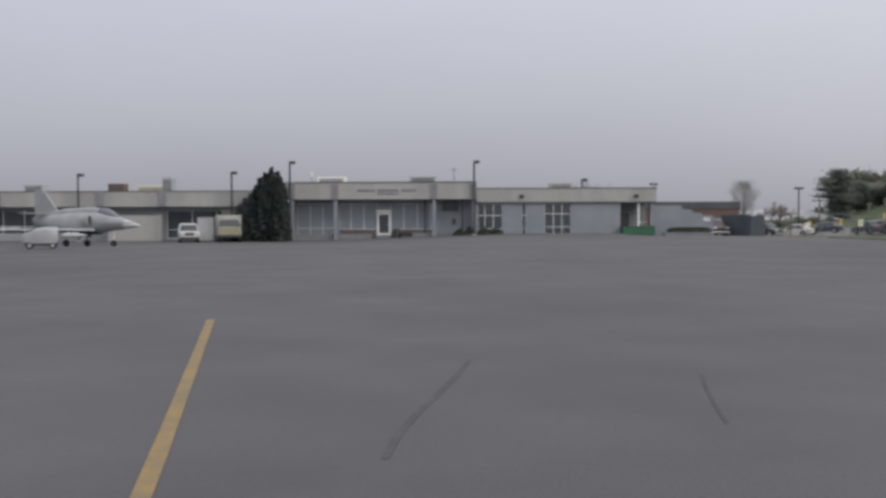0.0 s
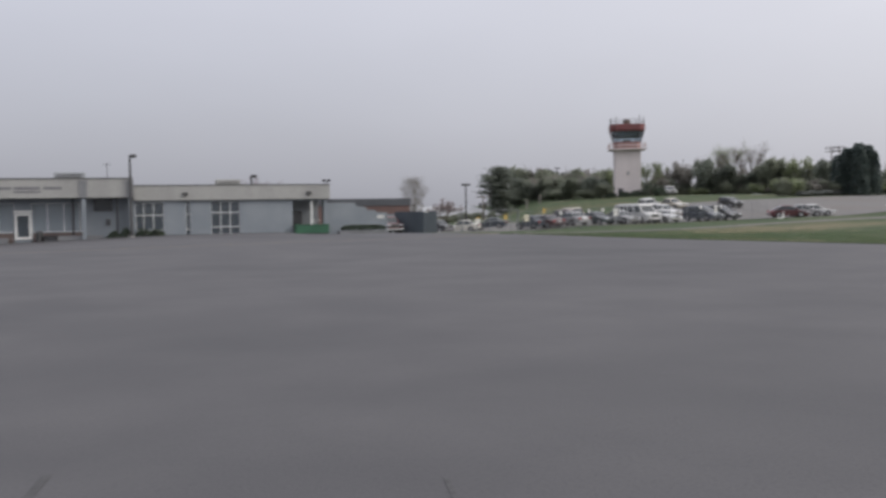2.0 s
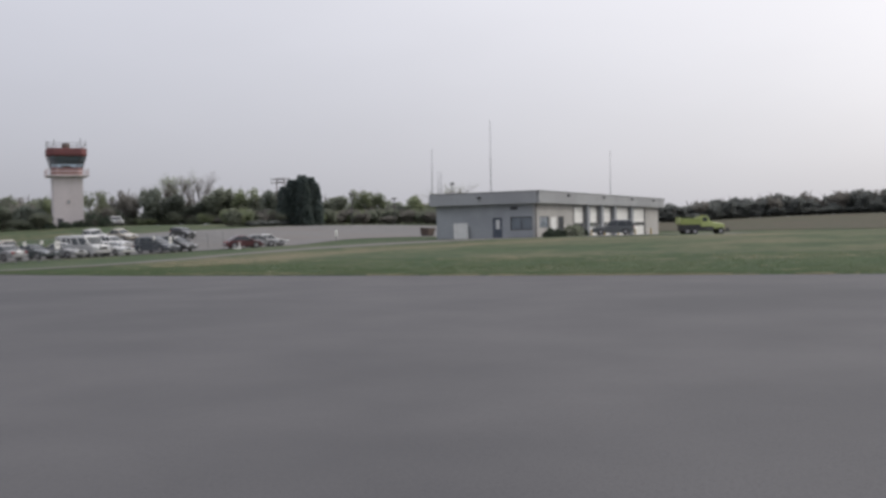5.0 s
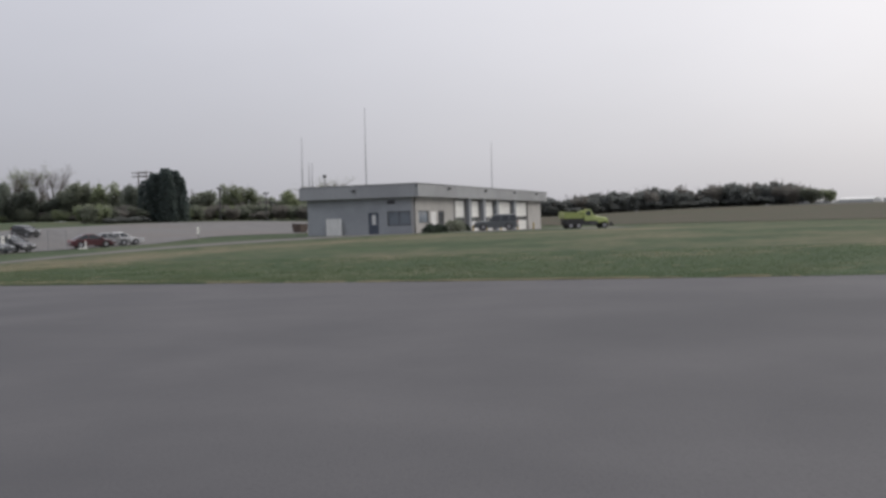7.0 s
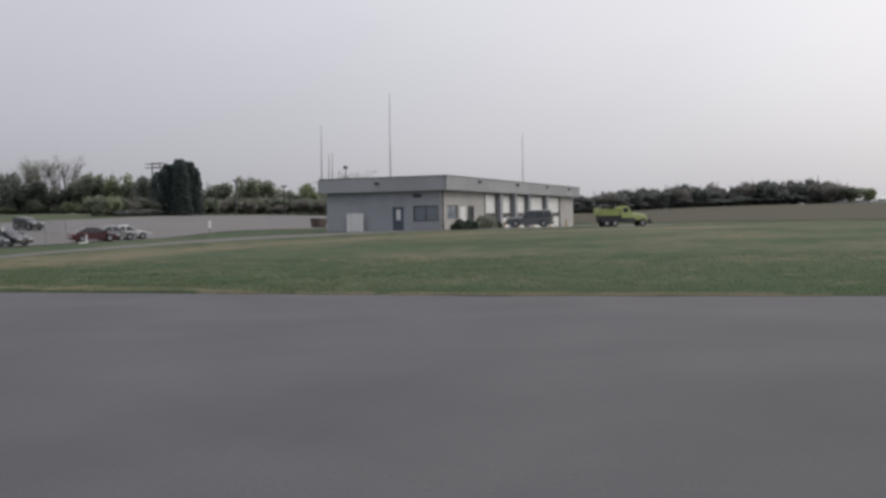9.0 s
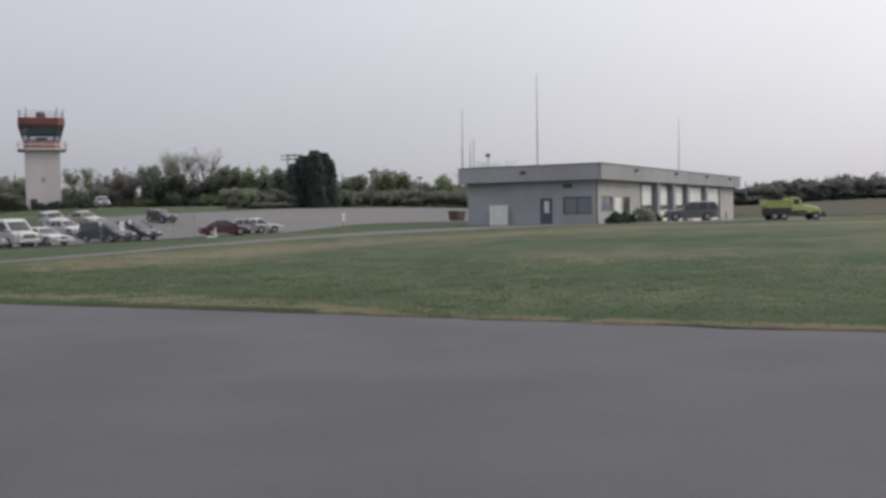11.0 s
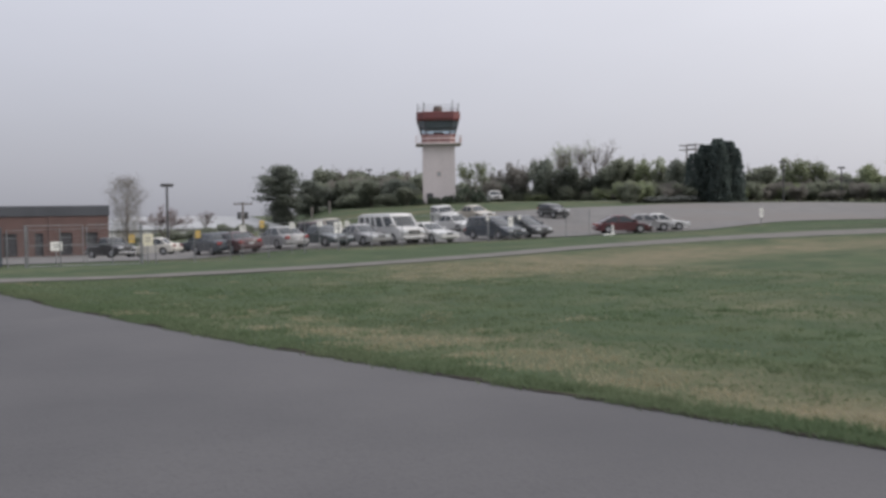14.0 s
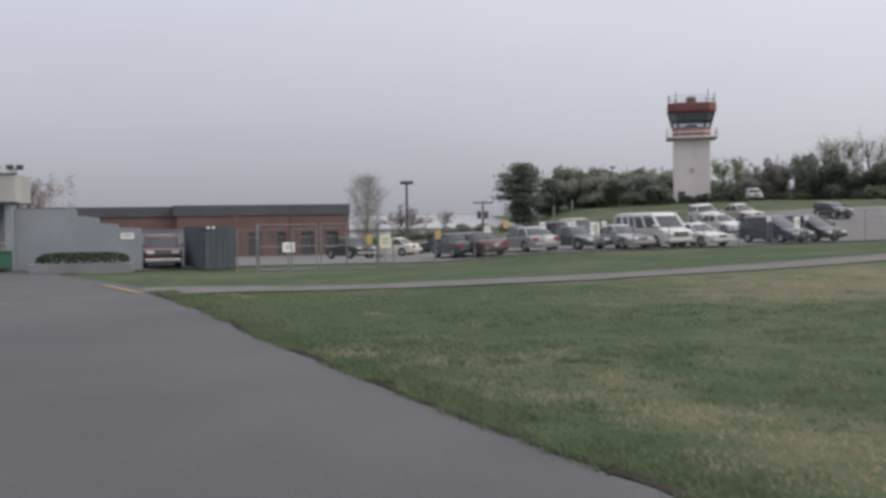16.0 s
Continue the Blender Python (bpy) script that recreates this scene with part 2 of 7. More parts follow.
M = {
    "blade": mat("grass_blade", (0.118, 0.166, 0.088), (0.148, 0.182, 0.104), 0.25, 0.9, fine=3.0, leaf=0.4),
    "dry_blade": mat("dry_grass_blade", (0.35, 0.315, 0.215), (0.28, 0.265, 0.17), 0.4, 0.9, fine=3.0, leaf=0.4),
    "asphalt": mat("apron_asphalt", (0.062, 0.061, 0.066), (0.084, 0.082, 0.086), 0.30, 0.88, bump=0.3, fine=26.0, mix=(0.34, 0.68), third=(0.050, 0.050, 0.055), big=0.07),
    "lot": mat("lot_asphalt", (0.118, 0.114, 0.112), (0.146, 0.141, 0.137), 0.6, 0.92, bump=0.35, fine=9.0, third=(0.132, 0.120, 0.112), big=0.05),
    "drive": mat("gravel_path", (0.128, 0.121, 0.110), (0.098, 0.096, 0.084), 0.8, 0.95, bump=0.4, fine=18.0),
    "concrete": mat("concrete", (0.42, 0.41, 0.39), (0.36, 0.35, 0.335), 0.6, 0.85, bump=0.2, fine=14.0),
    "yellow_line": mat("worn_yellow_paint", (0.235, 0.160, 0.062), (0.170, 0.134, 0.075), 2.5, 0.8, bump=0.2, fine=14.0),
    "tar": mat("tar_seal", (0.080, 0.080, 0.083), (0.094, 0.094, 0.097), 1.5, 0.95, bump=0.1, fine=10.0),
    # soil colour, darkened to hold the shadow under the turf edge
    "shadow_soil": mat("dark_bare_soil", (0.030, 0.028, 0.025), (0.046, 0.040, 0.033), 1.2, 0.95, bump=0.5, fine=14.0),
    # blue tint in grey_wall and fs_fascia stands in for a bluish veil
    "grey_wall": mat("grey_painted_block", (0.330, 0.348, 0.366), (0.288, 0.304, 0.320), 0.5, 0.85, bump=0.15, fine=9.0),
    "blue_wall": mat("blue_grey_stucco", (0.245, 0.27, 0.295), (0.21, 0.235, 0.26), 0.4, 0.85, bump=0.15, fine=12.0),
    "fascia": mat("cream_grey_fascia", (0.36, 0.36, 0.345), (0.30, 0.30, 0.29), 0.35, 0.8, bump=0.1, fine=8.0, stretch=(1, 1, 0.3)),
    "fs_fascia": mat("grey_metal_fascia", (0.335, 0.345, 0.355), (0.29, 0.298, 0.308), 0.3, 0.55, bump=0.05, fine=7.0, stretch=(1, 1, 0.3)),
    "seam": mat("dark_seam", (0.10, 0.10, 0.10), (0.13, 0.13, 0.13), 2.0, 0.7),
    "enclosure_wood": mat("grey_stained_boards", (0.072, 0.086, 0.102), (0.058, 0.070, 0.084), 0.8, 0.85, bump=0.2, fine=10.0, stretch=(4, 1, 0.4)),
    "roof": mat("gravel_roof", (0.20, 0.20, 0.195), (0.16, 0.16, 0.155), 1.0, 0.95, bump=0.4, fine=20.0),
    "dark_frame": mat("dark_bronze_frame", (0.045, 0.045, 0.05), (0.06, 0.06, 0.065), 3.0, 0.5),
    "white_frame": mat("white_frame", (0.80, 0.80, 0.78), (0.72, 0.72, 0.70), 2.0, 0.5),
    "white_panel": mat("white_board", (0.70, 0.70, 0.68), (0.62, 0.62, 0.60), 1.2, 0.6),
    "door_panel": mat("white_door_panel", (0.80, 0.80, 0.77), (0.73, 0.73, 0.70), 0.8, 0.5, vary=0.04),
    "blue_door": mat("blue_grey_door", (0.075, 0.09, 0.12), (0.06, 0.075, 0.10), 2.0, 0.5),
    "glass": mat("window_glass", (0.17, 0.20, 0.23), rough=0.06, glass=0.7),
    "lobby_glass": mat("pale_lobby_glass", (0.40, 0.45, 0.50), rough=0.08, glass=0.6),
    "clear_glass": mat("clear_cab_glass", (0.70, 0.76, 0.80), rough=0.03, glass=0.97),
    "truck_cream": mat("dull_cream_yellow_paint", (0.29, 0.275, 0.20), (0.25, 0.235, 0.17), 0.8, 0.5),
    "car_glass": mat("tinted_glass", (0.034, 0.040, 0.046), rough=0.15),
    "canopy_glass": mat("dusty_canopy_glass", (0.14, 0.15, 0.165), rough=0.18),
    "shade_film": mat("dark_shade_film", (0.075, 0.085, 0.10), (0.06, 0.07, 0.085), 1.5, 0.7),
    "inside": mat("dim_interior", (0.16, 0.155, 0.15), (0.12, 0.12, 0.115), 0.5, 0.9),
    "curtain": mat("grey_blinds", (0.34, 0.36, 0.37), (0.28, 0.30, 0.31), 1.2, 0.9, stretch=(6, 1, 0.3)),
    "slate_metal": mat("dark_slate_metal", (0.070, 0.076, 0.086), (0.058, 0.063, 0.072), 0.5, 0.6, stretch=(1, 1, 0.3)),
    "kerb_grey": mat("weathered_grey_kerb", (0.20, 0.205, 0.215), (0.165, 0.17, 0.18), 0.8, 0.9, bump=0.2, fine=12.0),
    "strap_grey": mat("grey_painted_strap", (0.225, 0.23, 0.24), (0.19, 0.195, 0.205), 0.8, 0.8),
    "brick": mat("red_brown_brick", (0.140, 0.090, 0.081), (0.118, 0.078, 0.071), 0.7, 0.9, bump=0.3, fine=12.0),
    "brick_low": mat("brown_brick", (0.135, 0.105, 0.098), (0.115, 0.090, 0.085), 0.9, 0.9, bump=0.3, fine=12.0),
    "tower_white": mat("pale_tower_render", (0.60, 0.548, 0.545), (0.53, 0.485, 0.482), 0.3, 0.8, bump=0.1, fine=6.0, stretch=(1, 1, 0.35)),
    "tower_red": mat("faded_red_paint", (0.175, 0.055, 0.056), (0.145, 0.050, 0.050), 0.6, 0.6),
    "pale_stripe": mat("pale_stripe_paint", (0.55, 0.42, 0.40), (0.48, 0.38, 0.36), 0.6, 0.6),
    "steel": mat("galvanised_steel", (0.26, 0.27, 0.28), (0.20, 0.21, 0.22), 2.0, 0.45, metal=0.7),
    "dark_steel": mat("dark_painted_steel", (0.06, 0.06, 0.062), (0.085, 0.085, 0.085), 2.0, 0.5, metal=0.3),
    "wood_pole": mat("weathered_pole", (0.14, 0.12, 0.10), (0.10, 0.085, 0.07), 2.0, 0.9, bump=0.3, fine=12.0, stretch=(4, 4, 0.4)),
    "bark": mat("bark", (0.115, 0.095, 0.075), (0.08, 0.065, 0.05), 3.0, 0.95, bump=0.5, fine=14.0),
    "pale_bark": mat("pale_bark", (0.24, 0.22, 0.20), (0.19, 0.175, 0.155), 3.0, 0.95, bump=0.4, fine=14.0),
    # leaf colours here, blossom aside, are lightened to stand in for haze
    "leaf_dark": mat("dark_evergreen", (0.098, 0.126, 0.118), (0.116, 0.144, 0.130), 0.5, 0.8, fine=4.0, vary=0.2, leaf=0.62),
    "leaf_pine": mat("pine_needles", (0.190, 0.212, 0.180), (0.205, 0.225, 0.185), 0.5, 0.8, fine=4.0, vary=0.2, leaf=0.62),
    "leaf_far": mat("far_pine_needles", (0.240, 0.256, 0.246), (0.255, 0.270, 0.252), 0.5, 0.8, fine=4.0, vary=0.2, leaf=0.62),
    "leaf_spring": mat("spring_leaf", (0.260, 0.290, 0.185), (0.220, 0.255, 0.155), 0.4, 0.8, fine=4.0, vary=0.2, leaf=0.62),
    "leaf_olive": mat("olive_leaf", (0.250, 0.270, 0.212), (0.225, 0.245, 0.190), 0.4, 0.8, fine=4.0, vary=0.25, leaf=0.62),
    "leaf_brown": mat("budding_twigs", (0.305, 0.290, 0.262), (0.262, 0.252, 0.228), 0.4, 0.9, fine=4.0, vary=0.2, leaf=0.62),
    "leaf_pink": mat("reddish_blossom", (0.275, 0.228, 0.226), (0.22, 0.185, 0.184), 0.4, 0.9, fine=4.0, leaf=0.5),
    "tyre": mat("tyre_rubber", (0.025, 0.025, 0.026), (0.035, 0.035, 0.035), 4.0, 0.85),
    "rim": mat("alloy_rim", (0.40, 0.40, 0.41), (0.30, 0.30, 0.31), 4.0, 0.4, metal=0.7),
    "trim_black": mat("black_plastic_trim", (0.03, 0.03, 0.032), (0.045, 0.045, 0.046), 4.0, 0.6),
    "chrome": mat("chrome", (0.55, 0.55, 0.56), (0.45, 0.45, 0.46), 3.0, 0.2, metal=0.9),
    "headlight": mat("headlight_lens", (0.62, 0.64, 0.66), (0.5, 0.52, 0.54), 4.0, 0.12, coat=0.8),
    "taillight": mat("red_tail_lens", (0.30, 0.02, 0.02), (0.22, 0.015, 0.015), 4.0, 0.15, coat=0.8),
    "plate": mat("plate_bars", (0.5, 0.5, 0.5), (0.35, 0.36, 0.4), 9.0, 0.6),
    "hedge": mat("clipped_hedge", (0.056, 0.076, 0.054), (0.070, 0.090, 0.060), 2.0, 0.9, fine=9.0),
    "green_paint": mat("green_paint", (0.035, 0.125, 0.07), (0.03, 0.10, 0.058), 1.0, 0.5),
    "sign_yellow": mat("yellow_sign", (0.50, 0.34, 0.06), (0.42, 0.29, 0.06), 3.0, 0.6),
    "sign_cream": mat("cream_sign", (0.58, 0.55, 0.43), (0.5, 0.48, 0.38), 3.0, 0.6),
    "bars": mat("dark_lettering", (0.20, 0.20, 0.21), (0.16, 0.16, 0.17), 3.0, 0.7),
    "lime": mat("lime_green_paint", (0.37, 0.43, 0.15), (0.32, 0.37, 0.125), 0.8, 0.4, coat=0.3),
    "jet_grey": mat("jet_grey_paint", (0.31, 0.32, 0.33), (0.26, 0.27, 0.28), 0.7, 0.5),
    "jet_white": mat("jet_white_paint", (0.54, 0.55, 0.555), (0.45, 0.46, 0.47), 0.7, 0.45),
    "rust": mat("rusty_brown_metal", (0.105, 0.075, 0.06), (0.08, 0.06, 0.05), 1.5, 0.8),
}


def dry_grass(name, green, green2, straw, straw2, rough=0.97):
    """Grass that turns to straw where the attribute 'dry' says so, broken up by noise."""
    m = bpy.data.materials.new(name)
    m.use_nodes = True
    n, l = m.node_tree.nodes, m.node_tree.links
    p = n["Principled BSDF"]
    p.inputs["Roughness"].default_value = rough
    p.inputs["Specular IOR Level"].default_value = 0.2
    c = n.new("ShaderNodeTexCoord")

    def fbm(scale, lo, hi, detail=5.0):
        t, r = n.new("ShaderNodeTexNoise"), n.new("ShaderNodeMapRange")
        t.inputs["Scale"].default_value, t.inputs["Detail"].default_value = scale, detail
        l.new(c.outputs["Object"], t.inputs["Vector"])
        r.inputs["From Min"].default_value, r.inputs["From Max"].default_value = lo, hi
        l.new(t.outputs["Fac"], r.inputs["Value"])
        return r.outputs[0]

    def blend(fac, a, b):
        x = n.new("ShaderNodeMix")
        x.data_type = "RGBA"
        l.new(fac, x.inputs["Factor"])
        for k, v in (("A", a), ("B", b)):
            if isinstance(v, tuple):
                x.inputs[k].default_value = (*v, 1)
            else:
                l.new(v, x.inputs[k])
        return x.outputs["Result"]

    def calc(op, a, b, clamp=False):
        x = n.new("ShaderNodeMath")
        x.operation, x.use_clamp = op, clamp
        for i, v in enumerate((a, b)):
            if isinstance(v, float):
                x.inputs[i].default_value = v
            else:
                l.new(v, x.inputs[i])
        return x.outputs[0]

    att = n.new("ShaderNodeAttribute")
    att.attribute_name = "dry"
    wide = calc("SUBTRACT", fbm(0.13, 0.25, 0.75, 7.0), 0.5)
    near = calc("SUBTRACT", fbm(0.9, 0.2, 0.8, 6.0), 0.5)
    fac = calc("ADD", calc("ADD", att.outputs["Fac"], calc("MULTIPLY", wide, 1.15)), calc("MULTIPLY", near, 0.6), True)
    living = blend(fbm(0.45, 0.35, 0.65), green, green2)
    dead = blend(fbm(1.6, 0.35, 0.65), straw, straw2)
    col = blend(fac, living, dead)
    col = blend(calc("MULTIPLY", fbm(1.7, 0.5, 0.78, 3.0), 0.4), col, tuple(v * 0.62 for v in green2))
    col = blend(calc("MULTIPLY", fbm(6.0, 0.5, 0.85), 0.4), col, tuple(v * 0.6 for v in green))
    l.new(col, p.inputs["Base Color"])
    t, b = n.new("ShaderNodeTexNoise"), n.new("ShaderNodeBump")
    t.inputs["Scale"].default_value, t.inputs["Detail"].default_value = 7.0, 6.0
    l.new(c.outputs["Object"], t.inputs["Vector"])
    b.inputs["Strength"].default_value, b.inputs["Distance"].default_value = 0.6, 0.03
    l.new(t.outputs["Fac"], b.inputs["Height"])
    l.new(b.outputs[0], p.inputs["Normal"])
    return m


M["grass"] = dry_grass("grass", (0.038, 0.061, 0.029), (0.056, 0.081, 0.038), (0.170, 0.143, 0.092), (0.120, 0.115, 0.070))
M["field"] = dry_grass("dry_field_grass", (0.062, 0.066, 0.042), (0.074, 0.066, 0.046), (0.112, 0.074, 0.062), (0.090, 0.064, 0.052))


for key, gloss in (("tar", 0.08), ("shadow_soil", 0.05), ("car_glass", 0.5)):
    M[key].node_tree.nodes["Principled BSDF"].inputs["Specular IOR Level"].default_value = gloss


def paint(name, rgb):
    key = "paint_" + name
    if key not in M:
        M[key] = mat(key, rgb, tuple(v * 0.88 for v in rgb), 0.6, 0.35, coat=0.5, fine=12.0)
    return M[key]


# ---- mesh helpers ----
def box(bm, x0, x1, y0, y1, z0, z1, bevel=0.0):
    vs = [bm.verts.new((x, y, z)) for x in (x0, x1) for y in (y0, y1) for z in (z0, z1)]
    fs = [bm.faces.new([vs[i] for i in q]) for q in ((0, 1, 3, 2), (4, 6, 7, 5), (0, 4, 5, 1), (2, 3, 7, 6), (0, 2, 6, 4), (1, 5, 7, 3))]
    if bevel:
        es = list({e for f in fs for e in f.edges})
        bmesh.ops.bevel(bm, geom=es, offset=bevel, segments=1, affect="EDGES", profile=0.5)
    return bm


def loft(bm, rings, caps=True, closed=True):
    rs = [[bm.verts.new(p) for p in r] for r in rings]
    n = len(rs[0])
    for a, b in zip(rs, rs[1:]):
        for i in range(n if closed else n - 1):
            j = (i + 1) % n
            bm.faces.new((a[i], a[j], b[j], b[i]))
    if caps:
        bm.faces.new(rs[0][::-1])
        bm.faces.new(rs[-1])
    return bm


def tube(bm, p0, p1, r0, r1=None, seg=8, caps=True):
    p0, p1 = Vector(p0), Vector(p1)
    r1 = r0 if r1 is None else r1
    q = (p1 - p0).to_track_quat("Z", "Y")
    ring = lambda c, r: [c + q @ Vector((r * math.cos(2 * math.pi * i / seg), r * math.sin(2 * math.pi * i / seg), 0)) for i in range(seg)]
    return loft(bm, [ring(p0, r0), ring(p1, r1)], caps)


def part(name, bm, material, parent=None, label="", smooth=False):
    bmesh.ops.recalc_face_normals(bm, faces=bm.faces)
    me = bpy.data.meshes.new(name)
    bm.to_mesh(me)
    bm.free()
    me.materials.append(M[material] if isinstance(material, str) else material)
    if smooth:
        for p in me.polygons:
            p.use_smooth = True
        me.set_sharp_from_angle(angle=radians(42))
    ob = new(name, me)
    ob.parent = parent
    return tagged(ob, label) if label else ob


def soften(pts, times=2):
    """Round the corners of an open line of points, keeping its ends."""
    for _ in range(times):
        out = [pts[0]]
        for a, b in zip(pts, pts[1:]):
            out += [tuple(p + (q - p) * k for p, q in zip(a, b)) for k in (0.25, 0.75)]
        pts = out + [pts[-1]]
    return pts


def raw(name, verts, faces, material, parent=None, smooth=False):
    me = bpy.data.meshes.new(name)
    me.from_pydata(verts, [], faces)
    me.materials.append(M[material] if isinstance(material, str) else material)
    if smooth:
        for p in me.polygons:
            p.use_smooth = True
    ob = new(name, me)
    ob.parent = parent
    return ob


def thing(name, label, category, m=None, group="", kind=""):
    ob = new(name)
    ob.empty_display_size = 0.2
    if m is not None:
        ob.matrix_world = m
    return tagged(ob, label, category, group, kind)


def B(*args, **kw):
    return box(bmesh.new(), *args, **kw)


def C(*args, **kw):
    return tube(bmesh.new(), *args, **kw)


def wall(bm, x0, x1, z0, z1, y0, y1, holes=()):
    """A wall along x with openings (x0, x1, z0, z1) that go through it."""
    xs = sorted({x0, x1, *[h[0] for h in holes], *[h[1] for h in holes]})
    for a, b in zip(xs, xs[1:]):
        cuts = sorted([(h[2], h[3]) for h in holes if h[0] < b - 1e-6 and h[1] > a + 1e-6])
        z = z0
        for lo, hi in cuts:
            if lo > z + 1e-4:
                box(bm, a, b, y0, y1, z, lo)
            z = max(z, hi)
        if z < z1 - 1e-4:
            box(bm, a, b, y0, y1, z, z1)
    bmesh.ops.remove_doubles(bm, verts=bm.verts, dist=1e-4)
    return bm


# ---- ground ----
def S(t):
    t = min(max(t, 0.0), 1.0)
    return t * t * (3 - 2 * t)


def beside(line, x, y):
    """Distance from a line of points."""
    best = 1e9
    for (xa, ya), (xb, yb) in zip(line, line[1:]):
        u = min(max(((x - xa) * (xb - xa) + (y - ya) * (yb - ya)) / ((xb - xa) ** 2 + (yb - ya) ** 2), 0), 1)
        best = min(best, math.hypot(x - xa - u * (xb - xa), y - ya - u * (yb - ya)))
    return best


RIDGE = [(44, 73.6), (50, 75.4), (56, 77.4), (64, 76.9), (72, 73.4), (81, 68.5), (87, 65.2)]  # low grassy lip before the service road


def sag(x, y):
    """How far the hilltop is flattened."""
    return 0.6 * S((y - 136) / 27) * S((x - 60) / 12) * (1 - S((x - 150) / 40))


def zt(x, y):
    """Height of the natural ground."""
    ramp = min(max((y - 100) / 68, 0), 1)
    steep = S((y - 140) / 25)  # the bank under the pines is short and steep
    hill = 4.5 * (0.4 * S((y - 100) / 68) + 0.6 * ramp) * S((x - 50 - (y - 100) * 0.26 + 6.5 * steep) / (22 - 7.5 * steep))
    hill *= 1 - 0.26 * (1 - S((x - 70) / 23)) * S((y - 128) / 28)
    hill *= (1 - S((x - 190) / 50)) * (1 - S((y - 232) / 40))
    station = (0.9 * S((x - 42) / 46) - 0.45 * S((x - 98) / 40)) * (1 - S((y - 88) / 25) * (1 - S((x - 80) / 14)) - S((y - 95) / 50) * S((x - 80) / 14))
    dip = -0.65 * S((8 - x) / 25) * S((y - 55) / 30) - 1.1 * S((y - 98) / 40) * S((62 - x) / 20)
    dip -= 0.4 * S((x - 15) / 4) * S((47 - x) / 8) * S((y - 84) / 8)
    lip = 0.15 * math.exp(-(beside(RIDGE, x, y) / 1.5) ** 2) if 40 < x < 92 and 60 < y < 83 else 0.0
    if 20 < y < 84:  # the asphalt edge lies a little proud
        lip += (0.035 + 0.055 * S((y - 55) / 14)) * S((84 - y) / 10) * math.exp(-((x - edge_x(y) - 0.5) / 4.5) ** 2)
    hill -= min(hill, sag(x, y)) * (1 - S((y - 232) / 40))
    return hill + station + dip + lip + 3.35 * S((x - 150) / 140)


def stand(x, y, turn=0.0, lift=0.0, tilt=True):
    """A pose on the ground, turned about z, leaning with the slope."""
    if not tilt:
        return Matrix.Translation((x, y, zt(x, y) + lift)) @ pose(0, 0, 0, 0, 0, turn)
    e = 1.5
    nrm = Vector((zt(x - e, y) - zt(x + e, y), zt(x, y - e) - zt(x, y + e), 2 * e)).normalized()
    q = Vector((0, 0, 1)).rotation_difference(nrm)
    return Matrix.Translation((x, y, zt(x, y) + lift)) @ q.to_matrix().to_4x4() @ pose(0, 0, 0, 0, 0, turn)


EDGE = [(66, -40), (56, -14), (50, 2), (45, 15), (41.2, 24), (38.4, 31.5), (37.1, 35), (36.1, 38.6), (35.1, 42.3), (34.2, 45.5), (33.2, 48.6), (32.2, 51.8), (31.35, 54.9), (30.55, 58.2), (29.7, 61.5), (28.6, 66.5), (27.0, 72.5), (26.2, 76), (22.5, 85), (20.5, 97)]


def along(line, t):
    """The point at share t of a line's points, by length."""
    d = [0.0]
    for a, b in zip(line, line[1:]):
        d.append(d[-1] + math.dist(a, b))
    s = t * d[-1]
    for i in range(len(line) - 1):
        if s <= d[i + 1] or i == len(line) - 2:
            u = (s - d[i]) / (d[i + 1] - d[i])
            return tuple(a + (b - a) * u for a, b in zip(line[i], line[i + 1]))


def edge_x(y):
    for (xa, ya), (xb, yb) in zip(EDGE, EDGE[1:]):
        if ya <= y <= yb:
            return xa + (xb - xa) * (y - ya) / (yb - ya)
    return EDGE[0][0] if y < EDGE[0][1] else EDGE[-1][0]


def sheet(name, near, far, material, lift, n=60, m=20, rag=0.0):
    """A paved sheet between two lines, following the ground."""
    vs, fs = [], []
    for i in range(n + 1):
        a, b = along(near, i / n), along(far, i / n)
        for j in range(m + 1):
            w = j / m
            x, y = a[0] + (b[0] - a[0]) * w, a[1] + (b[1] - a[1]) * w
            if rag and j in (0, m):
                x += rag * noise.noise((x * 0.9, y * 0.9, 3)) + rag * 0.6 * noise.noise((x * 3.1, y * 3.1, 7)) + rag * 0.5 * noise.noise((x * 8.3, y * 8.3, 5))
                y += rag * noise.noise((x * 0.9, y * 0.9, 13))
            vs.append((x, y, zt(x, y) + lift))
    for i in range(n):
        for j in range(m):
            k = i * (m + 1) + j
            fs.append((k, k + 1, k + m + 2, k + m + 1))
    return raw(name, vs, fs, material, smooth=True)


def axis(lo, hi, step, ends):
    inner = list(np.arange(lo, hi + 1e-6, step))
    return sorted([*[lo - e for e in ends], *inner, *[hi + e for e in ends]])


far_out = (10, 40, 120, 400, 1500, 3500)
gx = [v for v in axis(-60, 310, 2.5, far_out) if not 21 < v < 114] + list(np.arange(21.25, 46, 0.6)) + list(np.arange(46.2, 114, 1.25))
gy = [v for v in axis(-60, 240, 2.5, far_out) if not 21 < v < 111] + list(np.arange(21.25, 111, 1.25))
gx, gy = sorted(float(v) for v in gx), sorted(float(v) for v in gy)
gv = [(x, y, zt(x, y)) for x in gx for y in gy]
ny = len(gy)
gf = [(i * ny + j, (i + 1) * ny + j, (i + 1) * ny + j + 1, i * ny + j + 1) for i in range(len(gx) - 1) for j in range(ny - 1)]
ground = raw("ground", gv, gf, "grass", smooth=True)
